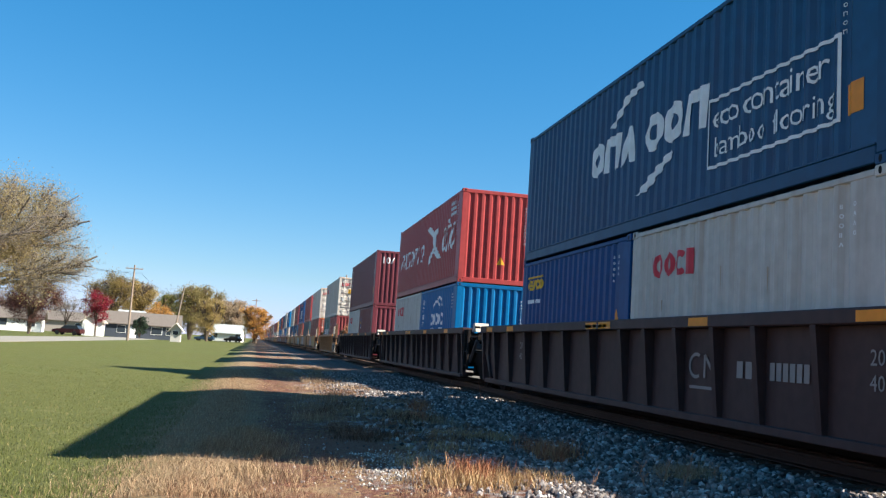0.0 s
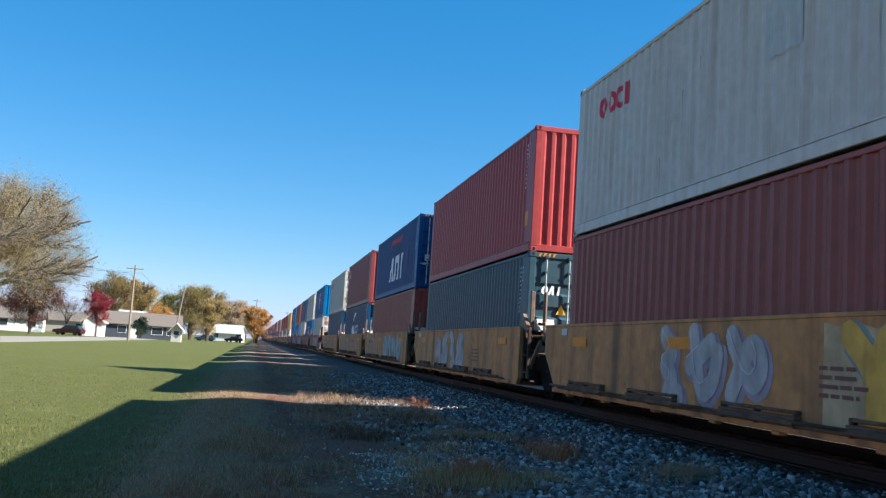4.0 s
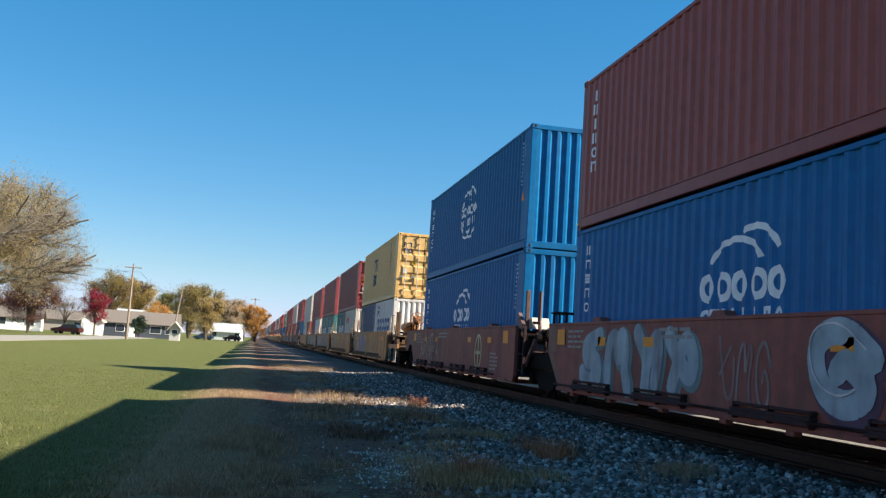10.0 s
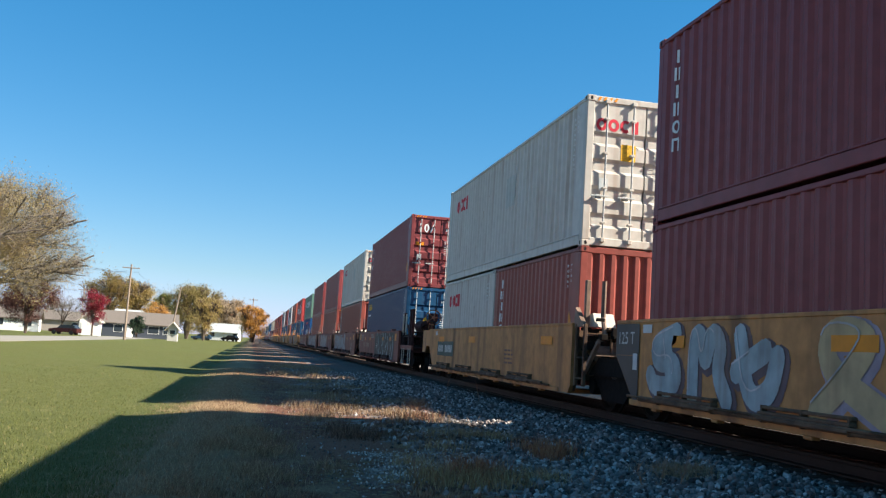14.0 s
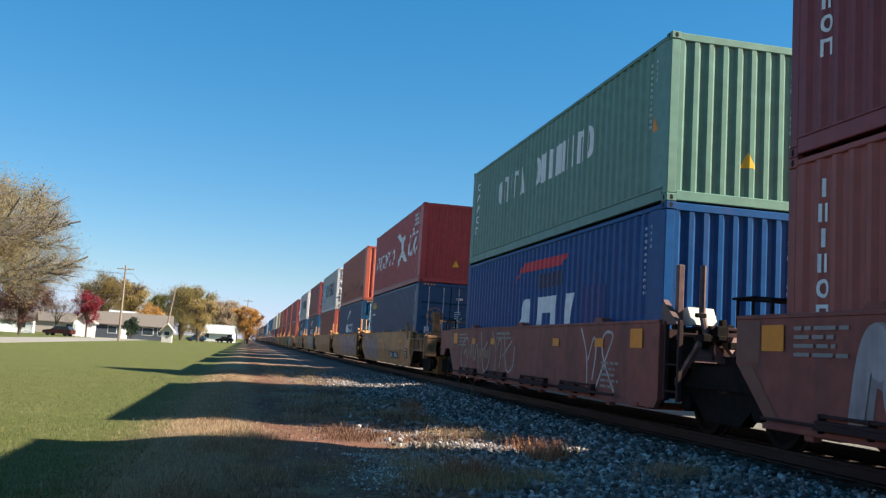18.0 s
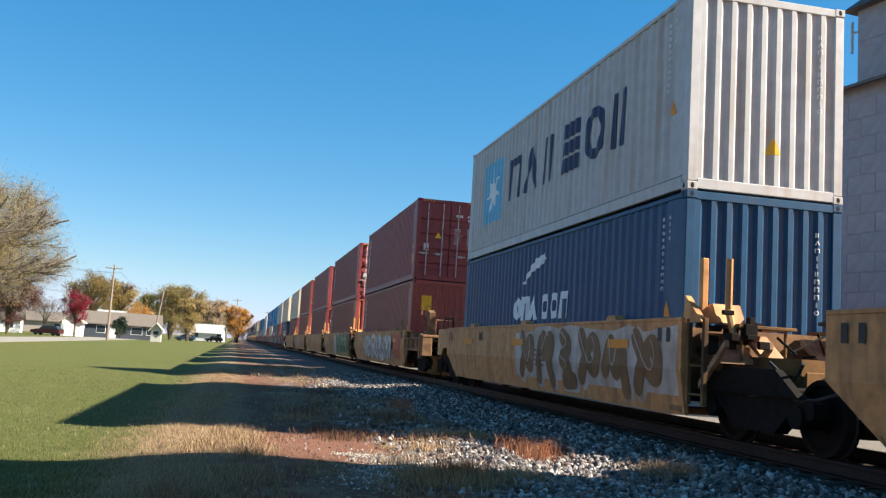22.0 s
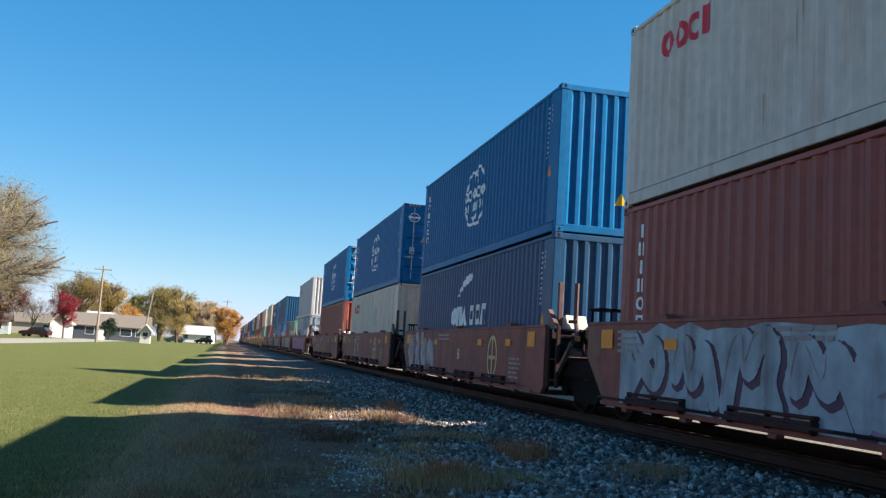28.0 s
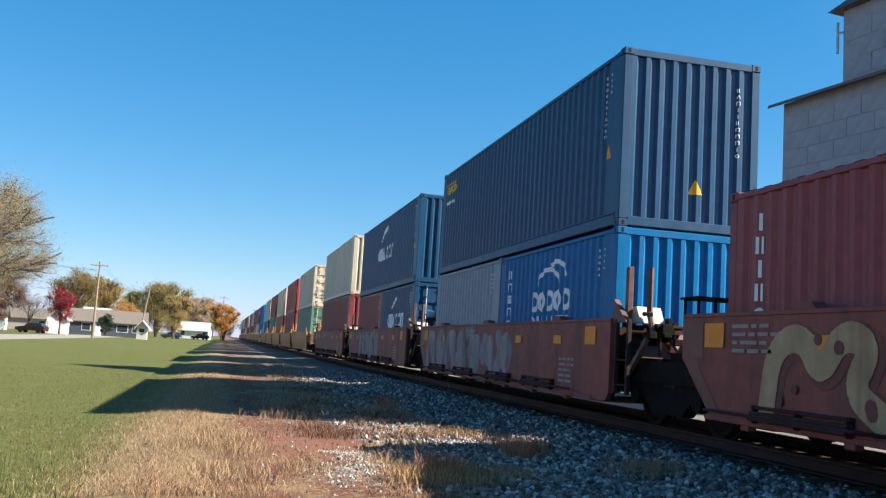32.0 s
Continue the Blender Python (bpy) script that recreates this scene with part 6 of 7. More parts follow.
GREEN = blade_material("lawn_blades", [(0.0, (0.048, 0.058, 0.012)), (0.55, (0.088, 0.098, 0.024)), (0.82, (0.145, 0.138, 0.05)), (1.0, (0.24, 0.19, 0.10))])
STRAW = blade_material("straw_blades", [(0.0, (0.13, 0.08, 0.045)), (0.5, (0.26, 0.172, 0.10)), (0.85, (0.42, 0.305, 0.185)), (1.0, (0.20, 0.10, 0.06))])
GOLDEN = blade_material("golden_blades", [(0.0, (0.17, 0.09, 0.045)), (0.5, (0.33, 0.20, 0.09)), (0.85, (0.50, 0.36, 0.19)), (1.0, (0.22, 0.09, 0.06))])
RUSTY = blade_material("rusty_blades", [(0.0, (0.16, 0.05, 0.03)), (0.6, (0.32, 0.12, 0.06)), (1.0, (0.45, 0.26, 0.12))])
DUSK = blade_material("dark_blades", [(0.0, (0.045, 0.020, 0.014)), (0.6, (0.11, 0.055, 0.034)), (1.0, (0.22, 0.12, 0.07))])
BROWNED = blade_material("browned_blades", [(0.0, (0.085, 0.036, 0.024)), (0.5, (0.20, 0.10, 0.055)), (0.9, (0.36, 0.22, 0.13)), (1.0, (0.5, 0.38, 0.24))])


def on_lawn(r):
    y = 7.5 + 26 * r.random() ** 1.7
    x = -1.0 - (0.32 * y + 1.0) * r.random()
    return x, y, lay(x, y)


def on_dry(r):
    y = 7.5 + 30 * r.random() ** 1.6
    x = r.gauss(-0.45, 0.5)
    return x, y, lay(x, y)


def clumps(seed, n, x_, y_, spread):
    q = random.Random(seed)
    spots = [(q.uniform(*x_), y_[0] + (y_[1] - y_[0]) * q.random() ** 1.5) for _ in range(n)]

    def f(r):
        a, b_ = r.choice(spots)
        x, y = r.gauss(a, spread), r.gauss(b_, spread)
        return x, y, max(lay(x, y), bed(x, y) if abs(x - TRACK_X) < 4.4 else -1)
    return f


def on_bank(r):
    """Thin dead grass scattered over the bank, denser in drifts."""
    while True:
        y = 7.4 + 30 * r.random() ** 1.6
        x = r.uniform(-0.6, 3.4)
        if noise.noise(Vector((x * 1.3, y * 0.7, 5))) > r.uniform(-0.1, 0.4):
            return x, y, max(lay(x, y), bed(x, y) if x > 2.6 else -1)


def tufts(spots, spread):
    """Places round given spots (x, y, weight)."""
    bag = [q for q in spots for _ in range(q[2])]

    def f(r):
        a, b_, _ = r.choice(bag)
        x, y = r.gauss(a, spread), r.gauss(b_, spread * 1.3)
        return x, y, max(lay(x, y), bed(x, y) if abs(x - TRACK_X) < 4.4 else -1)
    return f


GOLD_SPOTS = [(1.8, 8.5, 3), (2.1, 8.3, 3), (2.5, 8.5, 3), (2.9, 8.7, 2), (3.1, 12.7, 2), (3.45, 12.6, 2), (2.7, 12.8, 1), (1.75, 9.6, 1), (2.4, 11.0, 1)]
RUST_SPOTS = [(2.15, 8.75, 3), (2.4, 9.0, 2), (3.55, 11.0, 3), (3.75, 10.7, 3), (3.5, 10.3, 2), (3.9, 10.9, 1), (3.2, 17.5, 2), (3.5, 19.0, 2), (2.9, 15.0, 1)]
PALE_SPOTS = [(4.5, 9.05, 3), (4.7, 9.2, 2), (0.1, 9.0, 2), (0.25, 10.2, 2), (0.2, 11.6, 2), (0.05, 12.6, 2), (-0.2, 10.8, 2), (0.3, 8.5, 1), (0.9, 9.2, 1)]
blades("lawn_grass", 52000, 11, on_lawn, (0.015, 0.045), (0.0015, 0.004), GREEN, "short green mown grass of the lawn")
blades("dry_grass", 34000, 12, on_dry, (0.02, 0.065), (0.0012, 0.0028), STRAW, "dry tan grass along the lawn's edge", 1.1)
blades("bank_grass", 13000, 16, on_bank, (0.02, 0.08), (0.0012, 0.003), BROWNED, "thin dead brown grass on the low bank", 0.9)
blades("dry_tufts", 8000, 13, clumps(5, 46, (1.0, 3.2), (14.5, 44), 0.22), (0.06, 0.2), (0.002, 0.004), STRAW, "straw-coloured dead weeds on the gravel verge", 0.7, "weeds")
blades("edge_tufts", 5200, 18, tufts(PALE_SPOTS, 0.16), (0.05, 0.15), (0.0015, 0.003), STRAW, "longer pale straw in tufts at the lawn's edge", 0.8, "weeds")
blades("front_tufts", 3400, 17, tufts(GOLD_SPOTS, 0.15), (0.05, 0.18), (0.0015, 0.004), GOLDEN, "tangled golden dead weeds in the sun", 0.7, "weeds")
blades("rusty_weeds", 2600, 14, tufts(RUST_SPOTS, 0.12), (0.06, 0.26), (0.0015, 0.004), RUSTY, "rust-red withered weeds on the gravel verge", 0.55, "weeds")
blades("dark_weeds", 6000, 15, clumps(7, 22, (1.2, 3.9), (12, 26), 0.24), (0.03, 0.14), (0.002, 0.004), DUSK, "low dark withered weeds on bare soil", 0.9, "weeds")


def stalk(x, y, high, seed):
    """A dry upright stalk with side twigs."""
    r = random.Random(seed)
    bm = bmesh.new()
    p = Vector((0, 0, -0.02))
    for i in range(5):
        q = p + Vector((r.uniform(-.03, .03), r.uniform(-.03, .03), high / 5))
        rod(bm, p, q, 0.006 - 0.0008 * i, 5)
        for _ in range(2):
            rod(bm, q, q + Vector((r.uniform(-.07, .07), r.uniform(-.07, .07), r.uniform(.03, .10))), 0.0025, 4)
        p = q
    ob = part("weed_stalk", bm, mat("dry_stalk", (0.30, 0.16, 0.10), 0.9, 0, 20, 0.3))
    ob.location = (x, y, max(lay(x, y), bed(x, y)))
    tagged(ob, "dry reddish-brown upright weed stalk in the ballast", "weed", "stalks beside the track")


for i, (sx, sy, sh) in enumerate(((3.75, 8.25, 0.24), (3.95, 8.3, 0.3), (4.35, 8.7, 0.3), (4.2, 8.35, 0.2), (4.75, 8.75, 0.16), (3.3, 8.3, 0.15), (4.2, 19.3, 0.5), (5.2, 20.5, 0.4), (3.0, 18.0, 0.3), (1.9, 8.4, 0.22), (1.6, 8.3, 0.2))):
    stalk(sx, sy, sh, 400 + i)


# ---- road, houses, poles and trees beyond the lawn ----
def polar(az, dist):
    a = radians(az)
    return dist * math.sin(a), dist * math.cos(a)


bm = bmesh.new()
box(bm, -24.0, -17.2, -200, 205, -0.2, 0.02)
tagged(part("road", bm, mat("road_concrete", (0.25, 0.23, 0.20), 0.9, 0, 4, 0.2, 0.2, stain=(0.28, 0.26, 0.23), amount=0.6)), "pale concrete side road along the lawn", "road", kind="structure")
bm = bmesh.new()
box(bm, -24.0, 40, 236, 243, -0.2, 0.025)
tagged(part("crossing_road", bm, mat("road_asphalt", (0.10, 0.095, 0.09), 0.9, 0, 6, 0.3, 0.2)), "grey asphalt road crossing far down the line", "road", kind="structure")

SIDING_W = mat("white_siding", (0.74, 0.74, 0.72), 0.6, 0, 9, 0.08, 0.05)
# Bungalow walls: the shade on them is put into this dark grey.
SHADED_SIDING = mat("grey_siding", (0.055, 0.065, 0.085), 0.6, 0, 9, 0.12, 0.05)
SHINGLE = mat("brown_shingles", (0.145, 0.122, 0.105), 0.9, 0, 18, 0.4, 0.4)
SHINGLE_G = mat("grey_shingles", (0.36, 0.38, 0.38), 0.9, 0, 18, 0.3, 0.4)
PANE = mat("window_pane", (0.03, 0.04, 0.05), 0.1, 0, 3, 0.1)
TRIM = mat("white_trim", (0.75, 0.75, 0.73), 0.6, 0, 9, 0.05)
ROOFED = mat("metal_roof_tan", (0.45, 0.40, 0.34), 0.6, 0, 9, 0.15)


def house(x, y, turn, w, d, wall_h, roof_h, walls, roofing, label, openings, kind="house", ridge="x"):
    """A gabled house: walls, two roof planes, gables, windows and doors on the side toward -y."""
    root = new(kind)
    tagged(root, label, kind.replace("_", " "))
    root.matrix_basis = pose(x, y, 0, 0, 0, turn)
    bm = bmesh.new()
    box(bm, -w / 2, w / 2, -d / 2, d / 2, -0.2, wall_h)
    if ridge == "x":
        prism(bm, [(-d / 2, wall_h), (d / 2, wall_h), (0, wall_h + roof_h)], "x", -w / 2 + 0.02, w / 2 - 0.02)
    else:
        prism(bm, [(-w / 2, wall_h), (w / 2, wall_h), (0, wall_h + roof_h)], "y", -d / 2 + 0.02, d / 2 - 0.02)
    part("wall", bm, walls, root)
    o = 0.45
    for s in (-1, 1):
        bm = bmesh.new()
        if ridge == "x":
            k = roof_h / (d / 2)
            prism(bm, [(s * (d / 2 + o), wall_h - o * k), (s * (d / 2 + o), wall_h - o * k + 0.16), (0, wall_h + roof_h + 0.18), (0, wall_h + roof_h + 0.02)], "x", -w / 2 - o, w / 2 + o)
        else:
            k = roof_h / (w / 2)
            prism(bm, [(s * (w / 2 + o), wall_h - o * k), (s * (w / 2 + o), wall_h - o * k + 0.16), (0, wall_h + roof_h + 0.18), (0, wall_h + roof_h + 0.02)], "y", -d / 2 - o, d / 2 + o)
        part("roof", bm, roofing, root)
    for name, u, v, ww, hh in openings:
        bm = bmesh.new()
        box(bm, u - ww / 2 - 0.08, u + ww / 2 + 0.08, -d / 2 - 0.06, -d / 2 + 0.02, v - 0.08, v + hh + 0.08, 0.01)
        f = part(name, bm, TRIM, root)
        bm = bmesh.new()
        box(bm, u - ww / 2, u + ww / 2, -d / 2 - 0.075, -d / 2 - 0.055, v, v + hh)
        part("pane" if name == "window" else "door_leaf", bm, PANE if name == "window" else TRIM, f)
    return root


hx, hy = polar(-6.6, 176)
house(hx, hy, 6, 12.6, 9, 2.5, 2.0, SHADED_SIDING, SHINGLE, "bungalow with a brown shingle roof and shade-dark walls beside the road", [("window", -3.6, 0.9, 1.4, 1.2), ("door", -1.6, 0.0, 0.95, 2.05), ("window", 2.4, 0.9, 1.8, 1.2), ("window", 4.6, 0.9, 1.0, 1.2)])
hx, hy = polar(-9.35, 165)
house(hx, hy, 4, 3.0, 6, 2.5, 1.1, SIDING_W, ROOFED, "small white garage with a gabled roof", [("door", 0.0, 0.0, 2.3, 2.0)], "garage", "y")
hx, hy = polar(-6.5, 215)
house(hx, hy, 3, 11, 10, 2.4, 3.2, SIDING_W, SHINGLE_G, "white house with a pale grey roof behind the bungalow", [("window", -3, 1.0, 1.2, 1.2), ("window", 3, 1.0, 1.2, 1.2)])
hx, hy = polar(-4.68, 150)
house(hx, hy, 0, 1.5, 2.0, 2.0, 0.8, mat("pale_siding", (0.50, 0.47, 0.43), 0.7, 0, 9, 0.1), ROOFED, "small pale shelter hut with a tan roof by the road", [("window", 0, 1.1, 0.8, 0.6)], "hut", "y")
hx, hy = polar(-13.4, 175)
house(hx, hy, 8, 8, 8, 2.2, 1.6, SIDING_W, SHINGLE, "white house with a brown roof behind dark trees", [("window", -2, 0.9, 1.3, 1.2), ("window", 2.4, 0.9, 1.3, 1.2)])
hx, hy = polar(-1.6, 262)
house(hx, hy, -6, 7.5, 9, 2.3, 2.2, SIDING_W, SHINGLE_G, "white house with a grey roof beyond the crossing road", [("window", -3.0, 0.9, 1.3, 1.2), ("door", 0.2, 0.0, 1.0, 2.1), ("window", 3.2, 0.9, 1.3, 1.2)])
hx, hy = polar(-11.0, 225)
house(hx, hy, 0, 16, 9, 2.6, 1.9, mat("tan_siding", (0.36, 0.31, 0.27), 0.7, 0, 9, 0.1), SHINGLE, "tan house among bare trees", [("window", -4, 0.9, 1.3, 1.2), ("window", 4, 0.9, 1.3, 1.2)])

POLEW = mat("pole_wood", (0.26, 0.20, 0.155), 0.9, 0, 10, 0.3, 0.4, streak=True, stain=(0.16, 0.12, 0.09))


def pole(az, dist, high, lean=0.0, arms=1, label="weathered wooden utility pole with a crossarm"):
    x, y = polar(az, dist)
    root = new("utility_pole")
    tagged(root, label, "utility pole", "poles along the road")
    root.matrix_basis = pose(x, y, 0, 0, lean, 0)
    bm = bmesh.new()
    rod(bm, (0, 0, -0.3), (0, 0, high), 0.16, 10, 0.10)
    part("post", bm, POLEW, root)
    for i in range(arms):
        bm = bmesh.new()
        z = high - 0.5 - 0.55 * i
        box(bm, -1.1, 1.1, -0.16, -0.06, z - 0.06, z + 0.06, 0.01)
        arm = part("crossarm", bm, POLEW, root)
        for u in (-0.95, -0.4, 0.4, 0.95):
            bm = bmesh.new()
            rod(bm, (u, -0.11, z + 0.06), (u, -0.11, z + 0.22), 0.04, 8, 0.025)
            part("insulator", bm, mat("insulator_glass", (0.2, 0.24, 0.24), 0.2), arm)
    return root


pole(-7.42, 127, 10.0)
pole(-4.85, 165, 9.5, 7.0, 0, "bare leaning wooden pole beside the hut")
pole(-0.1, 235, 11.3)
pole(5.3, 130, 11.2)
pole(-9.9, 190, 9.0, 0, 1)
pole(-15.5, 92, 9.8)
pole(1.8, 330, 11.5)


def wire(a, b_, sag):
    cu = bpy.data.curves.new("power_line", "CURVE")
    cu.dimensions, cu.bevel_depth = "3D", 0.016
    sp = cu.splines.new("POLY")
    sp.points.add(16)
    for i in range(17):
        q = i / 16
        sp.points[i].co = (a[0] + (b_[0] - a[0]) * q, a[1] + (b_[1] - a[1]) * q, a[2] + (b_[2] - a[2]) * q - sag * 4 * q * (1 - q), 1)
    cu.materials.append(PIPE)
    tagged(new("power_line", cu), "thin black overhead power line between poles", "power line", "power lines")


p1, p2, p3 = polar(-15.5, 92), polar(-7.42, 127), polar(-4.75, 165)
for dx, z1, z2 in ((-0.9, 9.5, 9.0), (0.9, 9.5, 9.0), (0.0, 7.4, 6.9), (0, 6.6, 6.2)):
    wire((p1[0] + dx, p1[1], z1), (p2[0] + dx, p2[1], z2), 1.0)
    wire((p2[0] + dx, p2[1], z2), (p3[0] + dx * 0.2, p3[1], z2 - 1.0), 0.8)

BARK = mat("bark", (0.12, 0.09, 0.07), 0.95, 0, 14, 0.4, 0.6)


def leaves(name, stops):
    m = blade_material("leaf_" + name, [(p, tuple(1.12 * v for v in c)) for p, c in stops])
    t, L = m.node_tree, m.node_tree.links
    b = t.nodes["Principled BSDF"]
    thin = t.nodes.new("ShaderNodeBsdfTranslucent")
    both = t.nodes.new("ShaderNodeMixShader")
    both.inputs[0].default_value = 0.45
    L.new(b.inputs["Base Color"].links[0].from_socket, thin.inputs["Color"])
    L.new(b.outputs[0], both.inputs[1])
    L.new(thin.outputs[0], both.inputs[2])
    L.new(both.outputs[0], t.nodes["Material Output"].inputs["Surface"])
    return m


LEAF = {
    "gold": leaves("gold", [(0, (0.165, 0.125, 0.05)), (0.5, (0.26, 0.195, 0.075)), (1, (0.36, 0.27, 0.115))]),
    "olive": leaves("olive", [(0, (0.13, 0.115, 0.05)), (0.5, (0.20, 0.165, 0.065)), (1, (0.29, 0.23, 0.10))]),
    "tan": leaves("tan", [(0, (0.20, 0.14, 0.06)), (0.5, (0.34, 0.24, 0.10)), (1, (0.44, 0.33, 0.16))]),
    "maroon": leaves("maroon", [(0, (0.045, 0.022, 0.02)), (0.6, (0.09, 0.04, 0.033)), (1, (0.14, 0.07, 0.05))]),
    "crimson": leaves("crimson", [(0, (0.16, 0.015, 0.03)), (0.6, (0.30, 0.03, 0.06)), (1, (0.36, 0.10, 0.10))]),
    "orange": leaves("orange", [(0, (0.22, 0.11, 0.03)), (0.5, (0.36, 0.18, 0.05)), (1, (0.44, 0.26, 0.08))]),
    "green": leaves("green", [(0, (0.05, 0.06, 0.02)), (0.6, (0.11, 0.115, 0.035)), (1, (0.2, 0.17, 0.05))]),
    "spruce": leaves("spruce", [(0, (0.015, 0.03, 0.02)), (1, (0.04, 0.06, 0.035))]),
    "wheat": leaves("wheat", [(0, (0.15, 0.118, 0.052)), (0.5, (0.20, 0.155, 0.068)), (1, (0.255, 0.20, 0.092))]),
    "haze": leaves("haze", [(0, (0.18, 0.14, 0.10)), (0.6, (0.26, 0.205, 0.145)), (1, (0.36, 0.27, 0.16))]),
    "twig": leaves("twig", [(0, (0.10, 0.09, 0.08)), (1, (0.22, 0.195, 0.165))]),
}


def tree(az, dist, high, wide, leaf, n, label, seed, size=0.28, bare=0.35, low=0.22, dy=0.0, kind="tree"):
    """A tapered trunk, forking limbs and a crown of many small leaves round the twigs."""
    r = random.Random(seed)
    x, y = polar(az, dist)
    root = new(kind)
    tagged(root, label, "tree")
    root.matrix_basis = pose(x, y + dy, 0, 0, 0, r.uniform(0, 360))
    bm = bmesh.new()
    tips = []

    def grow(p, d, length, rad, depth):
        q = p + d * length
        rod(bm, p, q, rad, 6 if depth < 2 else 4, rad * 0.66)
        if depth >= 4 or rad < 0.012:
            tips.append(q)
            return
        if depth >= 2:
            tips.append(q)
        for k in range(r.choice((2, 3, 3)) if depth else 5):
            e = (d + Vector((r.uniform(-1, 1), r.uniform(-1, 1), r.uniform(-0.25, 0.75))) * 0.75).normalized()
            grow(q, e, length * r.uniform(0.6, 0.85), rad * 0.6, depth + 1)
    grow(Vector((0, 0, -0.2)), Vector((r.uniform(-.05, .05), r.uniform(-.05, .05), 1)).normalized(), high * low, 0.022 * high, 0)
    # fit the limbs to the height and width of the tree
    top = max(t_.z for t_ in tips)
    rad = sorted(math.hypot(t_.x, t_.y) for t_ in tips)[int(len(tips) * 0.92)]
    kz, kx = high * 0.95 / top, wide * 0.46 / rad

    def fit(v):
        a = min(1.0, max(0.0, v.z) / (high * low + 0.01))
        return Vector((v.x * (1 + (kx - 1) * a), v.y * (1 + (kx - 1) * a), v.z * (1 + (kz - 1) * a)))
    for v in bm.verts:
        v.co = fit(v.co)
    tips = [fit(t_) for t_ in tips]
    part("trunk", bm, BARK, root)
    V, Fc = [], []
    thin = leaf == "twig"
    mid, ry = high * (1 + low) / 2, high * (1 - low) / 2
    heads = []
    while len(heads) < 46:
        q = Vector((r.uniform(-1, 1), r.uniform(-1, 1), r.uniform(-1, 1)))
        if 0.25 < q.length < 1.0:
            k = 0.86 - 0.18 * max(0.0, q.z) * q.z
            heads.append((Vector((q.x * wide / 2 * k, q.y * wide / 2 * k, mid + q.z * ry * 0.88)), wide * r.uniform(0.05, 0.11)))
    heads += [(t_, wide * 0.06) for t_ in r.sample(tips, min(len(tips), 20))]
    for i in range(n):
        c, spread = r.choice(heads)
        p = c + Vector((r.gauss(0, spread), r.gauss(0, spread), r.gauss(0, spread * 0.75)))
        s = size * r.uniform(0.6, 1.4)
        a = Vector((r.uniform(-1, 1), r.uniform(-1, 1), r.uniform(-1, 1) + (0.8 if thin else 0))).normalized()
        b_ = a.orthogonal().normalized()
        wd = 0.035 if thin else 0.34
        o = len(V)
        V += [tuple(p - a * s * 0.5), tuple(p + b_ * s * wd), tuple(p + a * s * 0.5), tuple(p - b_ * s * wd)]
        Fc.append((o, o + 1, o + 2, o + 3))
    me = bpy.data.meshes.new("crown")
    me.from_pydata(V, [], Fc)
    me.materials.append(LEAF[leaf])
    c = new("crown", me)
    c.parent = root
    return root


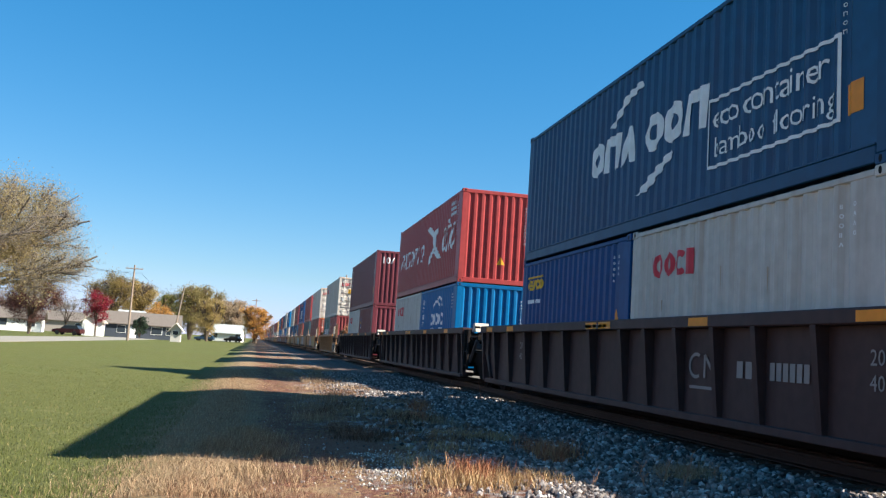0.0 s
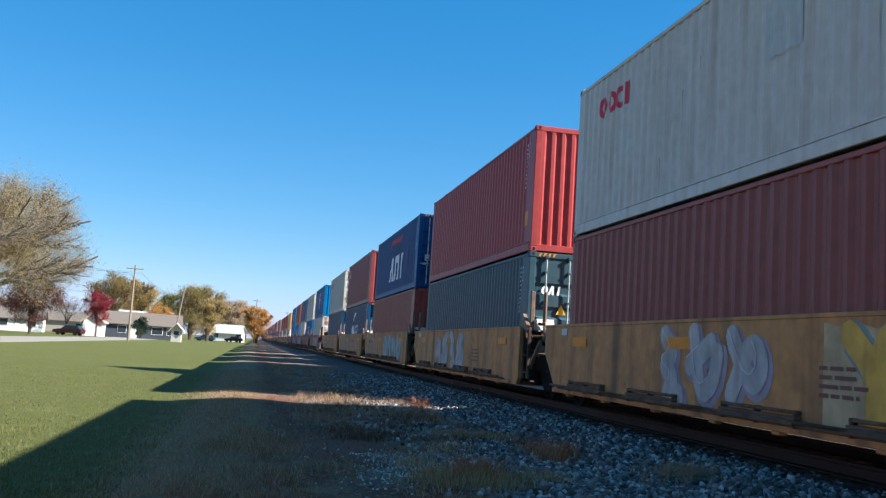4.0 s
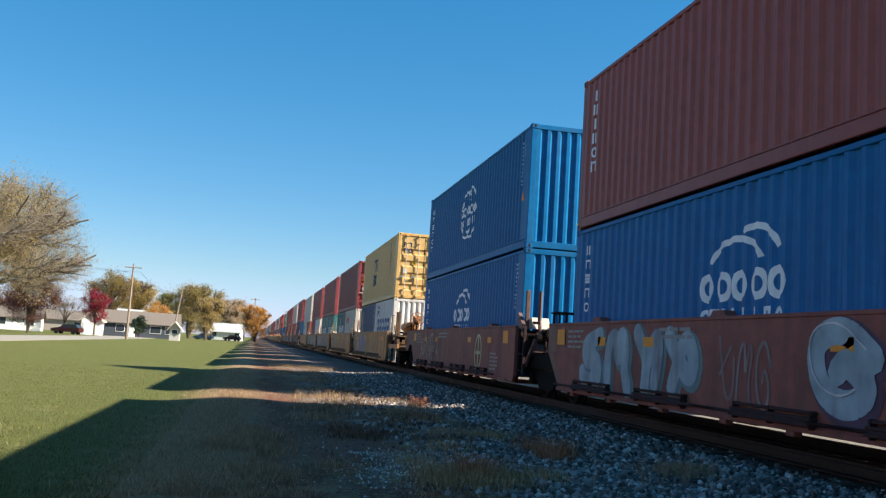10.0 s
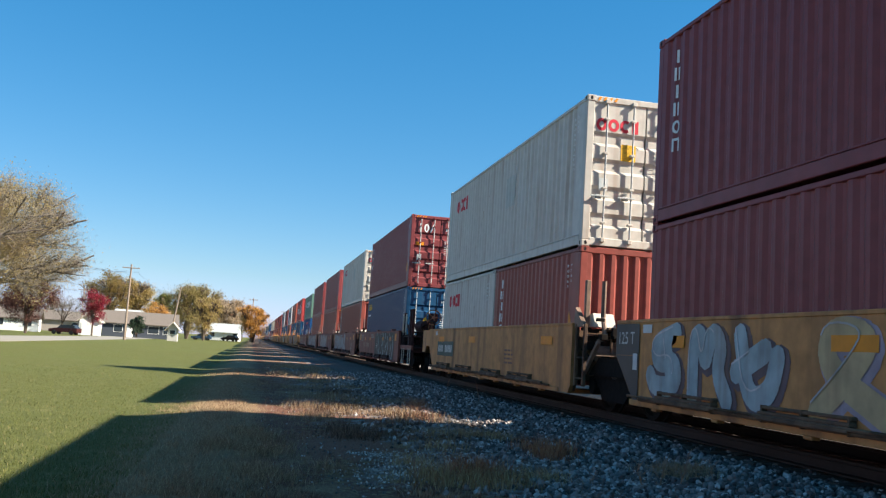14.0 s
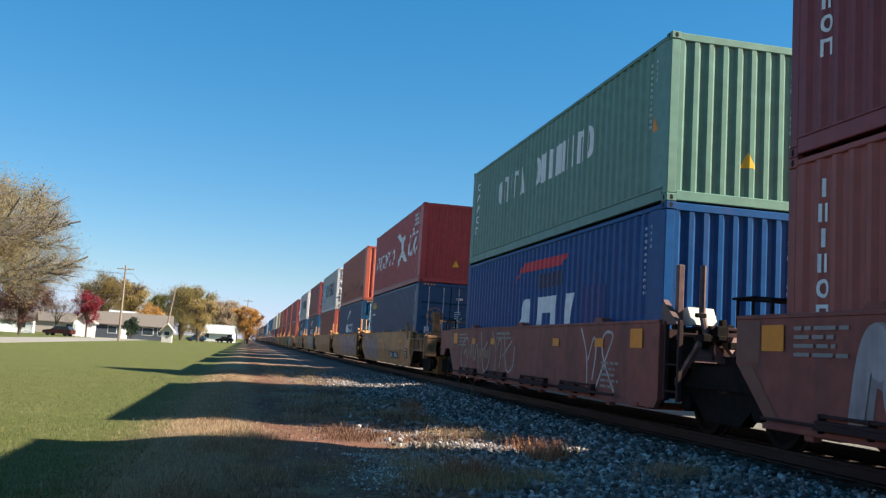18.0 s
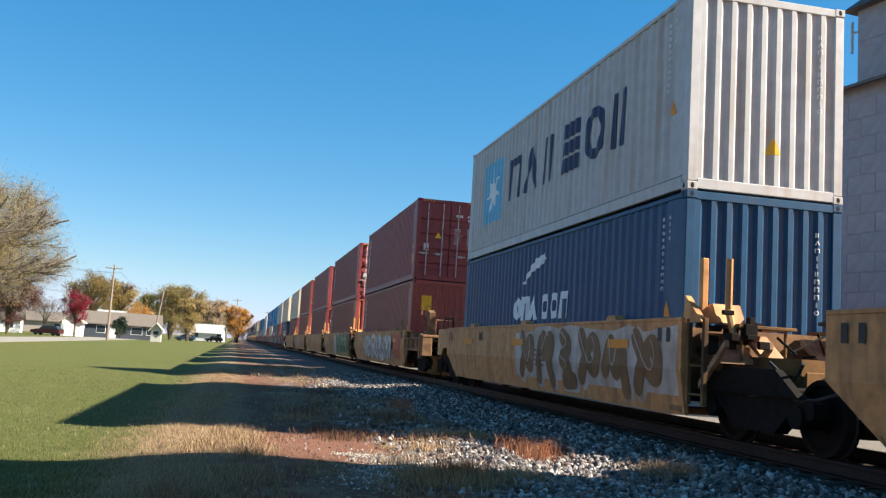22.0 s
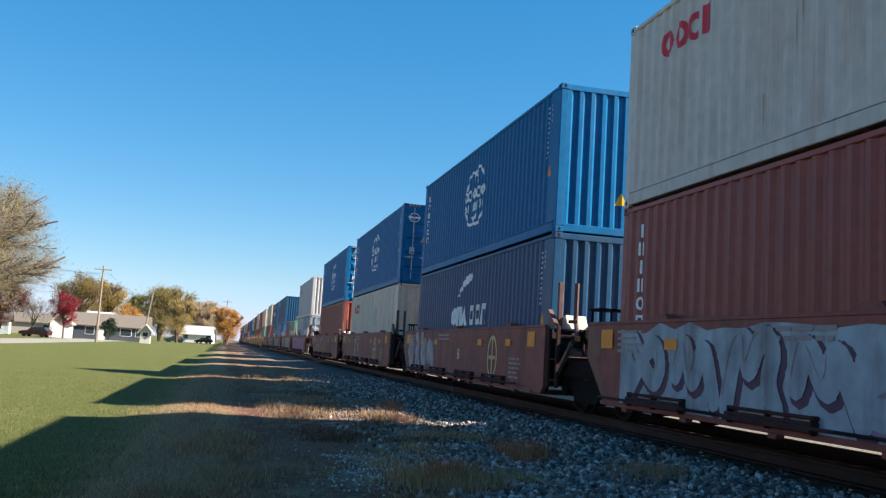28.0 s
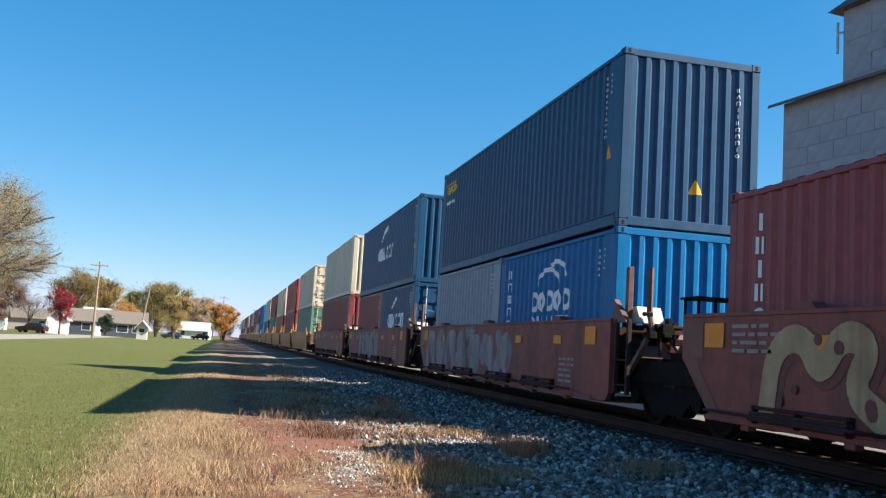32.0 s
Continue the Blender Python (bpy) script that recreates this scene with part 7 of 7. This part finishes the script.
def spreading_tree(az, dist, high, wide, label, seed):
    """A big old tree: long limbs arching outward, tan leaves inside and grey bare twigs at the rim."""
    r = random.Random(seed)
    x, y = polar(az, dist)
    root = new("tree")
    tagged(root, label, "tree")
    root.location = (x, y, 0)
    bm = bmesh.new()
    inner, rim = [], []

    def limb(p, d, length, rad, depth):
        n = 4
        for i in range(n):
            q = p + d * (length / n)
            e_ = Vector((q.x / (wide * 0.5), q.y / (wide * 0.5), (q.z - high * 0.50) / (high * 0.50)))
            if e_.length > r.uniform(0.9, 1.08) or (depth and q.z < 3.0 + r.uniform(-0.6, 0.6)):
                return
            rod(bm, p, q, rad * (1 - 0.6 * i / n), 5, rad * (1 - 0.6 * (i + 1) / n))
            far = math.hypot(q.x, q.y) / (wide / 2)
            if depth:
                (rim if far > r.uniform(0.5, 0.85) or q.z > high * r.uniform(.8, .95) else inner).append(q)
            if depth < 4 and (i or depth):
                for _ in range(2 if depth < 3 else 1):
                    e = (d + Vector((r.uniform(-1, 1), r.uniform(-1, 1), r.uniform(-0.6, 0.7))) * 0.75).normalized()
                    limb(q, e, length * r.uniform(0.32, 0.48), rad * 0.5, depth + 1 + (depth > 1 and r.random() < .3))
            d = (d + Vector((r.uniform(-.12, .12), r.uniform(-.12, .12), -0.03 if d.z > 0.15 else 0.08))).normalized()
            p = q
    rod(bm, (0, 0, -0.3), (0.1, 0, high * 0.2), 0.42, 10, 0.34)
    for k in range(26):
        a, up = k * 2.39996 + r.uniform(-.2, .2), 0.02 + 0.92 * (k + 0.5) / 26
        flat = math.sqrt(max(0.02, 1 - up * up))
        d0 = Vector((math.cos(a) * flat, math.sin(a) * flat, up)).normalized()
        reach = 1 / math.sqrt((math.hypot(d0.x, d0.y) / (wide * 0.5)) ** 2 + (d0.z / (high * 0.70)) ** 2)
        limb(Vector((0.1, 0, high * r.uniform(.22, .38))), d0, reach * r.uniform(.8, 1.0), 0.15, 0)
    for v in bm.verts:
        v.co.z = min(v.co.z, high)
    part("trunk", bm, mat("grey_bark", (0.15, 0.125, 0.105), 0.95, 0, 14, 0.4, 0.6), root)
    for name, spots, n, leaf, size, wd, spread in (("crown", inner, 95000, "wheat", 0.095, 0.42, 0.55), ("twig_crown", rim, 42000, "twig", 0.45, 0.020, 0.5), ("outer_crown", rim, 16000, "wheat", 0.085, 0.42, 0.6)):
        V, Fc = [], []
        for _ in range(n):
            p = r.choice(spots) + Vector((r.gauss(0, spread), r.gauss(0, spread), r.gauss(0, spread)))
            s = size * r.uniform(.6, 1.4)
            a = Vector((r.uniform(-1, 1), r.uniform(-1, 1), r.uniform(-1, 1))).normalized()
            b_ = a.orthogonal().normalized()
            o = len(V)
            V += [tuple(p - a * s * .5), tuple(p + b_ * s * wd), tuple(p + a * s * .5), tuple(p - b_ * s * wd)]
            Fc.append((o, o + 1, o + 2, o + 3))
        me = bpy.data.meshes.new(name)
        me.from_pydata(V, [], Fc)
        me.materials.append(LEAF[leaf])
        c = new(name, me)
        c.parent = root


spreading_tree(-16.7, 76, 13.7, 18.6, "big spreading tree with thinning tan leaves and bare twig tips", 5)
tree(-12.8, 135, 7.9, 7.4, "maroon", 22800, "small dark maroon-leaved tree on the roadside lawn", 3, 0.15, low=0.12)
tree(-10.9, 170, 6.8, 6.2, "twig", 1800, "bare grey shrub-like tree", 4, 0.6)
tree(-9.25, 158, 7.6, 4.4, "crimson", 12350, "crimson-leaved ornamental tree in front of the garage", 5, 0.15)
tree(-8.5, 240, 15.4, 12.0, "gold", 22800, "golden autumn maple behind the houses", 6, 0.24, low=0.10)
tree(-6.9, 246, 14.6, 11.0, "gold", 20900, "golden autumn maple behind the houses", 7, 0.24, low=0.10)
tree(-5.4, 262, 12.8, 8.0, "green", 10640, "dull green tree behind the houses", 8, 0.24, low=0.10)
tree(-5.7, 190, 7.2, 5.6, "orange", 7980, "orange-leaved tree beside the bungalow", 9, 0.18, low=0.08)
tree(-3.9, 225, 13.4, 12.0, "olive", 26600, "olive-green tree turning yellow", 10, 0.23, low=0.06)
tree(-2.9, 205, 9.8, 6.0, "gold", 11400, "golden-olive tree by the road", 11, 0.2, low=0.05)
tree(-1.55, 280, 12.8, 11.5, "haze", 22800, "thin grey-brown tree beyond the road", 12, 0.27, low=0.06)
tree(0.05, 230, 9.6, 7.4, "orange", 15200, "bright orange autumn tree close to the track", 13, 0.19, low=0.06)
tree(1.3, 330, 8.0, 6.0, "twig", 1800, "bare tree far down the line", 14, 0.8)
tree(-6.75, 168, 4.2, 2.8, "spruce", 2600, "small dark green conifer in front of the bungalow", 15, 0.22, 0, 0.06)
tree(-13.9, 190, 7.0, 7.0, "maroon", 4940, "dark shrubby tree beside the white house", 16, 0.2)
for i, (az, d, h, w, k) in enumerate(((-11.6, 330, 11, 13, "twig"), (-14.2, 320, 13, 15, "twig"), (-4.9, 340, 13, 14, "green"), (-2.6, 360, 12, 14, "twig"), (-0.6, 420, 12, 14, "olive"), (19.0, 150, 12.5, 8, "twig"), (23.0, 150, 12.8, 9, "gold"), (26.5, 170, 11, 10, "olive"), (15.0, 260, 13, 14, "twig"), (10.5, 320, 13, 16, "olive"), (6.5, 380, 12, 16, "twig"))):
    tree(az, d, h, w, k, 2600, "autumn tree in the distance", 40 + i, 0.45)


# ---- far side of the track: grain elevator and sheds ----
TIN = mat("tin_cladding", (0.25, 0.275, 0.305), 0.55, 0.2, 3, 0.14, 0.1, stain=(0.30, 0.30, 0.31), stain_scale=0.7, amount=0.6, streak=True, rnd=0.05)
TINR = mat("tin_roof", (0.10, 0.10, 0.105), 0.6, 0.3, 5, 0.2)


def elevator():
    """A tin-clad grain elevator: main house with a low roof and a head house on top."""
    root = new("grain_elevator")
    tagged(root, "tall grain elevator clad in weathered grey tin sheets beyond the track", "grain elevator")
    ex, ey = polar(33.76, 37.5)
    root.matrix_basis = pose(ex, ey, 0, 0, 0, 8.4)
    w, d, h = 12.0, 16.0, 11.9
    bm = bmesh.new()
    box(bm, 0, w, -d, 0, -0.2, h)
    prism(bm, [(0, h), (w, h), (w / 2, h + 2.4)], "y", -d + 0.02, -0.02)
    part("wall", bm, TIN, root)
    for s in (0, 1):
        bm = bmesh.new()
        k = 2.4 / (w / 2)
        a = -0.45 if s == 0 else w + 0.45
        prism(bm, [(a, h - 0.45 * k + 0.02), (a, h - 0.45 * k + 0.14), (w / 2, h + 2.56), (w / 2, h + 2.42)], "y", -d - 0.4, 0.4)
        part("roof", bm, TINR, root)
    bm = bmesh.new()
    x0, x1, y0, y1, z1 = 0.5, 5.6, -9.0, -2.5, 15.0
    box(bm, x0, x1, y0, y1, h - 0.5, z1)
    head = part("head_house", bm, TIN, root)
    bm = bmesh.new()
    lo = [bm.verts.new(p) for p in ((x0 - 0.4, y0 - 0.4, z1), (x1 + 0.4, y0 - 0.4, z1), (x1 + 0.4, y1 + 0.4, z1), (x0 - 0.4, y1 + 0.4, z1))]
    up = [bm.verts.new((x * 0.5 + 1.5, y * 0.5 - 2.9, z1 + 1.5)) for x, y, _ in (v.co for v in lo)]
    for i in range(4):
        bm.faces.new((lo[i], lo[(i + 1) % 4], up[(i + 1) % 4], up[i]))
    bm.faces.new(lo[::-1])
    bm.faces.new(up)
    part("roof", bm, TINR, head)
    # Out of view; height and gable are set by the shadow thrown on the lawn.
    bm = bmesh.new()
    box(bm, 1.6, 4.2, -8.0, -3.6, z1 + 0.4, 20.4)
    prism(bm, [(-8.2, 20.4), (-3.4, 20.4), (-5.8, 23.0)], "x", 1.4, 4.4)
    part("cupola", bm, TIN, head)
    bm = bmesh.new()
    box(bm, -0.012, -0.004, -0.62, 0.62, -0.34, 0.34, 0.003)
    for e in bm.verts:
        if abs(e.co.z) > 0.3:
            e.co.x -= 0.006 if e.co.z < 0 else 0
    sheet_ = part("tin_sheet", bm, TIN)
    src = ("tin_sheet", sheet_.data, "")
    bpy.data.objects.remove(sheet_)
    r = random.Random(2)
    for j in range(15):
        for i in range(9):
            y = -0.7 - 1.27 * i - (0.6 if j % 2 else 0)
            again(src, root, pose(-0.002 - r.uniform(0, 0.003), y, 1.2 + 0.70 * j, 0, 0, 0))
    for j in range(8):
        for i in range(5):
            y = -3.2 - 1.27 * i - (0.6 if j % 2 else 0)
            if j < 3:
                again(src, head, pose(0.498 - r.uniform(0, 0.003), y, 12.7 + 0.70 * j))
    bm = bmesh.new()
    rod(bm, (0.42, -2.3, 13.4), (0.42, -2.3, 14.6), 0.05, 8)
    rod(bm, (0.42, -2.3, 14.2), (0.6, -2.6, 14.2), 0.04, 6)
    part("vent_pipe", bm, GALV, head)
    return root


elevator()
hx, hy = polar(30.2, 56)
house(hx, hy, 20, 12, 9, 3.4, 1.9, mat("dark_siding", (0.16, 0.17, 0.19), 0.7, 0, 9, 0.15), TINR, "low dark shed with a black roof beyond the track", [("window", 0, 1.2, 1.2, 0.9)], "shed")
hx, hy = polar(26.0, 66)
house(hx, hy, 10, 9, 8, 3.6, 2.1, mat("dark_siding", (0.16, 0.17, 0.19)), SHINGLE, "low house with a dark shingle roof beyond the track", [("window", 0, 1.2, 1.2, 0.9)])
pole(32.0, 62, 7.7, 0, 1, "wooden utility pole with a crossarm beside the sheds")


def chimney_stack(az, dist):
    """Square brick chimney with a corbelled head and a pale cap."""
    x, y = polar(az, dist)
    root = new("chimney_stack")
    tagged(root, "red-brown brick chimney with a small white cap", "chimney")
    root.matrix_basis = pose(x, y, 0, 0, 0, 14)
    brick = mat("chimney_brick", (0.12, 0.055, 0.045), 0.9, 0, 16, 0.35, 0.3, stain=(0.09, 0.05, 0.04), amount=0.6)
    bm = bmesh.new()
    box(bm, -0.36, 0.36, -0.36, 0.36, -0.2, 8.3, 0.02)
    part("shaft", bm, brick, root)
    bm = bmesh.new()
    box(bm, -0.42, 0.42, -0.42, 0.42, 8.3, 8.75, 0.02)
    part("head", bm, brick, root)
    bm = bmesh.new()
    rod(bm, (0, 0, 8.75), (0, 0, 9.1), 0.13, 10, 0.11)
    part("cap", bm, TRIM, root)


chimney_stack(31.42, 66)


# ---- parked cars on the side road ----
def parked_car(az, dist, turn, body, label):
    x, y = polar(az, dist)
    root = new("parked_car")
    tagged(root, label, "car", "parked cars")
    root.matrix_basis = pose(x, y, 0.02, 0, 0, turn)
    bm = bmesh.new()
    prism(bm, [(-2.2, 0.35), (2.2, 0.35), (2.25, 0.75), (1.2, 0.95), (-2.2, 1.0)], "x", -0.88, 0.88)
    bmesh.ops.bevel(bm, geom=bm.edges[:], offset=0.06, segments=2, affect="EDGES")
    part("body", bm, body, root)
    bm = bmesh.new()
    prism(bm, [(-2.0, 0.97), (1.0, 0.93), (0.4, 1.45), (-1.6, 1.5)], "x", -0.78, 0.78)
    bmesh.ops.bevel(bm, geom=bm.edges[:], offset=0.05, segments=2, affect="EDGES")
    part("cabin", bm, PANE, root)
    for sx in (-0.8, 0.8):
        for sy in (-1.35, 1.35):
            bm = bmesh.new()
            rod(bm, (sx - 0.1, sy, 0.33), (sx + 0.1, sy, 0.33), 0.33, 14)
            part("wheel", bm, PIPE, root)
    return root


parked_car(-10.7, 150, 75, mat("car_dark_red", (0.07, 0.02, 0.02), 0.25, 0.2, 3, 0.05), "dark red car parked beside the road")
parked_car(-3.0, 215, 80, mat("car_blue", (0.04, 0.08, 0.14), 0.25, 0.2, 3, 0.05), "dull blue car parked near the crossing")
parked_car(-1.3, 236, 60, mat("car_black", (0.02, 0.02, 0.022), 0.25, 0.2, 3, 0.05), "black car on the crossing road")


# ---- the train: centre of each unit along the line at the start, wagon, upper box, lower boxes from the far end ----
H2 = 2.591
F, T20, T45 = 12.192, 6.058, 13.716
# box: (paint, side marks, end marks, door toward the camera side)
OO, OD = ("oocl", "oocl", "oocl", False), ("oocl", "oocl", "oocl", True)
O2 = ("oocl", "oocl20", "oocl", False)
CO, CD = ("cosco", "cosco", "cosco", False), ("cosco", "cosco", "cosco", True)
LOWBLUE = ("cosco", "cosco20", "cosco", True)
CM, CMD = ("navy", "cma", "", False), ("navy", "cma", "", True)
TR, TRM, TRD = ("redbrown", "triton", "", False), ("maroon", "triton", "", False), ("maroon", "triton", "", True)
SE = ("navy", "seaco", "", True)
CH2 = ("teal", "china20", "", False)
RB, RBD = ("redbrown", "plain", "", False), ("redbrown", "plain", "yellowplate", True)
MA = ("maroon", "plain", "", False)
HS = ("red", "hamburg", "", False)
PB = "paleblue"
TRAIN = [
    (13.73, "ribbed", "cn", [], ("navy", "cma_eco", "", True), [("blue", "seaco", "", False), O2]),
    (32.89, "ribbed", "", [], HS, [O2, ("cosco", "cosco20", "", False)]),
    (52.98, "ribbed", "", [], ("plumred", "igx", "tex", False), [O2, ("plumred", "florens", "", False)]),
    (74.39, "tanrib", "", [], OD, [CH2, ("maroon", "florens", "", False)]),
    (94.24, "tan", "", [(5.0, 3.0, 3, "silver", "lilac", "white", 3), (9.2, 3.2, 3, "yellow", "teal", "", 5, .34, 1.47, False, "sand")], OD, [("redbrown", "plain", "", True)]),
    (109.26, "tan", "", [(4, 4, 4, "silver", "gray", "", 6)], ("red", "plain", "", False), [("darkteal", "plain", "cai", True)]),
    (124.27, "tan", "ttxa", [(7.0, 5.0, 4, PB, "teal", "white", 7)], ("blue", "apl", "", True), [RB]),
    (139.29, "tan", "ttxb", [(3.2, 3.4, 4, "tan", "lilac", "", 61), (7.0, 1.0, 3, "brown", "brown", "", 62, 1.0, 1.4, True)], ("maroon", "beacon", "", False), [CMD]),
    (154.30, "tan", "plate", [(6.0, 3.0, 5, "dim", "dim", "", 9, .5, 1.4, True)], OD, [("navy", "flaff", "yellowplate", True)]),
    (173.60, "brown", "num", [(5.6, 6.0, 5, "silver", "lilac", "", 10)], CO, [OD]),
    (189.15, "brown", "emblem", [(9.6, 2.0, 3, "white", "dim", "", 11, .4, 1.3, True)], OD, [LOWBLUE]),
    (204.70, "brown", "", [(0.8, 3.8, 4, PB, "navy", "silver", 12), (5.2, 5.8, 5, PB, "lilac", "silver", 13, .34, 1.47, False, "gray")], SE, [OD]),
    (220.25, "brown", "", [(1.8, 4.4, 4, PB, "teal", "", 14), (6.6, 1.2, 3, "dim", "dim", "", 69, .4, 1.3, True), (8.3, 4.2, 3, PB, "navy", "white", 15)], ("redbrown", "triton", "", False), [LOWBLUE]),
    (235.80, "brown", "num emblem", [(1.8, 3.2, 4, "silver", "dim", "", 16, .4, 1.4, True)], CO, [("cosco", "cosco20", "", False)]),
    (255.42, "tan", "tons forty", [(2.6, 3.2, 4, "lilac", "tan", "", 71)], ("yellow", "msc", "msc", True), [("navy", "flaff", "", False), ("white", "cosco_white", "", False)]),
    (270.70, "tan", "ttxa", [], ("maroon", "igx", "tex", True), [CH2, O2]),
    (285.98, "tan", "", [(1.1, 3.6, 5, "silver", "lilac", "", 17, .5, 1.4, False, "lilac"), (5.4, 6.6, 5, "weep", "soil", "", 18, .34, 1.47, False, "weep")], TRM, [CH2, CH2]),
    (301.26, "tan", "tons", [(1.2, 3.4, 3, PB, "navy", "white", 19), (5.0, 5.4, 4, "sand", "lilac", "silver", 63), (10.8, 1.6, 2, PB, "sky", "", 64)], TRM, [MA, ("white", "plain", "", True)]),
    (316.54, "tan", "plate", [], OD, [O2, TR]),
    (336.08, "brown", "num A", [(6.6, 5.2, 4, "forest", "paleblue", "silver", 20, .34, 1.47, False, "forest")], ("maroon", "igx", "tex", True), [SE]),
    (351.36, "brown", "", [(1.0, 7.0, 6, "silver", "gray", "", 21)], OD, [TR]),
    (366.64, "brown", "", [(3.0, 6.0, 5, "silver", "gray", "", 22)], ("maroon", "plain", "", False), [RBD]),
    (381.92, "brown", "", [(2.1, 4.6, 6, "silver", "gray", "", 23), (7.2, 4.9, 4, "silver", "gray", "white", 24)], TRM, [TR]),
    (397.20, "brown", "num", [(1.4, 5.0, 5, "silver", "dim", "", 25, .4, 1.4, True), (10.2, 1.6, 2, "white", "dim", "", 26, .4, 1.4, True)], ("green", "china", "", False), [("blue", "apl", "", False)]),
    (416.90, "yellow", "plate", [(1.0, 4.4, 6, "lilac", "gray", "", 27)], HS, [SE]),
    (432.74, "yellow", "", [(4.0, 2.6, 3, "pink", "lilac", "", 65), (7.6, 5.0, 4, "lilac", "navy", "white", 28, .34, 1.47, False, "pink")], ("orange", "plain", "", False), [CMD]),
    (448.58, "yellow", "forty", [], ("maersk", "maersk", "maersk", True), [TR]),
    (464.42, "yellow", "", [(7.2, 5.8, 5, "silver", "teal", "green", 29, .34, 1.47, False, "paleblue")], TRD, [CM]),
    (480.60, "yellow", "", [(6.4, 6.4, 6, "black", "silver", "silver", 30, .34, 1.47, False, "silver")], ("maersk", "maersk", "", False), [CM]),
    (500.41, "yellow", "", [(3.9, 6.8, 4, "white", "rust", "spots", 31, .34, 1.40, False, "silver"), (11.0, 1.3, 1, "red", "rust", "", 36, .42, 1.42, False, "red")], TRD, [("redbrown", "triton", "yellowplate", False)]),
    (516.00, "yellow", "forty", [(7.4, 5.6, 3, "green", "forest", "white", 33, .34, 1.47, False, "forest"), (6.2, 1.0, 1, "white", "sky", "", 66), (3.1, 2.6, 5, "black", "black", "", 34, .45, 1.4, True)], TRD, [TR]),
    (531.60, "yellow", "forty", [(2.0, 3.4, 5, "black", "black", "", 35, .4, 1.4, True)], ("maroon", "plain", "tex", False), [("maroon", "plain", "cai", True)]),
    (547.19, "yellow", "", [(4.2, 3.0, 3, "silver", "gray", "", 36)], RBD, [("redbrown", "plain", "yellowplate", False)]),
    (562.30, "yellow", "forty plate", [], ("cream", "", "", False), [TRM]),
    (581.42, "brown", "num B", [(0.9, 3.0, 3, PB, "teal", "", 37), (8.2, 3.4, 8, "white", "dim", "", 38, 1.2, 1.44, True)], ("cream", "fifteen", "fifteen", False), [CM]),
    (596.85, "brown", "emblem", [(1.5, 5.0, 4, PB, "navy", "silver", 39, .34, 1.47, False, "paleblue"), (6.2, 3.0, 3, PB, "lilac", "", 40)], ("oocl", "oocl", "oocl", True), [("redbrown", "triton", "", False)]),
    (612.10, "brown", "emblem B", [(0.8, 3.6, 4, "silver", "lilac", "", 41)], CO, [CM]),
    (628.00, "brown", "emblem", [(4.2, 1.6, 2, "white", "dim", "", 42, .5, 1.3, True)], CD, [("cream", "oocl", "", False)]),
    (643.38, "brown", "A num", [(8.2, 3.2, 5, "black", "black", "", 70, .42, 1.4, True)], CD, [TR]),
    (662.86, "brown", "", [(1.2, 5.6, 8, "purple", "plum", "", 43, .34, 1.47, False, "purple"), (7.4, 4.6, 4, "purple", "plum", "silver", 67, .34, 1.47, False, "purple")], ("maersk", "oocl", "oocl", False), [("maersk", "maersk20", "", False), ("steel", "china20", "", True)]),
    (678.30, "brown", "", [(1.7, 4.0, 2, "sand", "brown", "spots", 44), (6.4, 4.4, 4, PB, "navy", "white", 68, .34, 1.47, False, "sand")], None, [TRM, ("green", "china20", "", False)]),
    (693.73, "brown", "", [(0.9, 7.6, 7, "gray", "lilac", "", 45)], ("navy", "seaco", "", False), [("steel", "plain", "", False), ("cosco", "cosco20", "", False)]),
    (709.17, "brown", "", [(3.0, 5.0, 5, "gray", "dim", "", 46)], ("navy", "cma", "", False), [MA, ("navy", "cma20", "", True)]),
    (724.60, "brown", "", [], ("cream", "", "", False), [("maroon", "plain", "", False)]),
]
# the rest of the train, far down the line
REST = ("cream green", "red maroon", "cream redbrown", "maroon teal", "oocl navy", "cosco cosco", "redbrown oocl", "navy redbrown", "oocl blue", "maroon redbrown", "cream navy", "red oocl", "cosco redbrown", "maersk maroon", "orange navy", "oocl redbrown")
spot = 724.60
for i, pair in enumerate(REST):
    spot += 19.6 if i % 5 == 0 else 15.4
    up_, low_ = pair.split()
    TRAIN.append((spot, ("yellow", "tan", "brown", "brown")[(i // 5) % 4], "", [], (up_, "plain", "", i % 3 == 0), [(low_, "plain", "", i % 2 == 0)]))
FIRST = {i for i in (3, 4, 9, 14, 19, 24, 29, 34, 39, 44, 49, 54, 59)}
MOVERS = []


def aboard(ob, along, z):
    ob.location = (TRACK_X, along, RAIL_Z + z)
    MOVERS.append((ob, along, RAIL_Z + z))


for i, (at, kind, marks, sprays, upper, lowers) in enumerate(TRAIN):
    outer = [s for s, ok in ((-1, i in FIRST), (1, i + 1 in FIRST or i + 1 == len(TRAIN))) if ok]
    away = i > 44
    aboard(wagon(kind, outer, marks, i, sprays), at, 0.0)
    top = SEAT[kind] + (0.06 if kind == "tan" and len(lowers) == 2 else 0.0)
    if len(lowers) == 2:
        for s, bx in ((1, lowers[0]), (-1, lowers[1])):
            aboard(container(*bx, T20, H2, "", away), at + s * 3.067, top)
        top += H2
    else:
        aboard(container(*lowers[0], F, 2.896, "", away), at, top)
        top += 2.896
    if upper:
        aboard(container(*upper, T45 if upper[1] == "fifteen" else F, H2 if upper[1] == "china" else 2.896, "", away), at, top)


def motions():
    """The train runs past, toward the camera's side, at an almost even pace."""
    for ob, along, z in MOVERS:
        walk(ob, [(t, pose(TRACK_X, along - gone, z)) for t, gone in PASS])


motions()
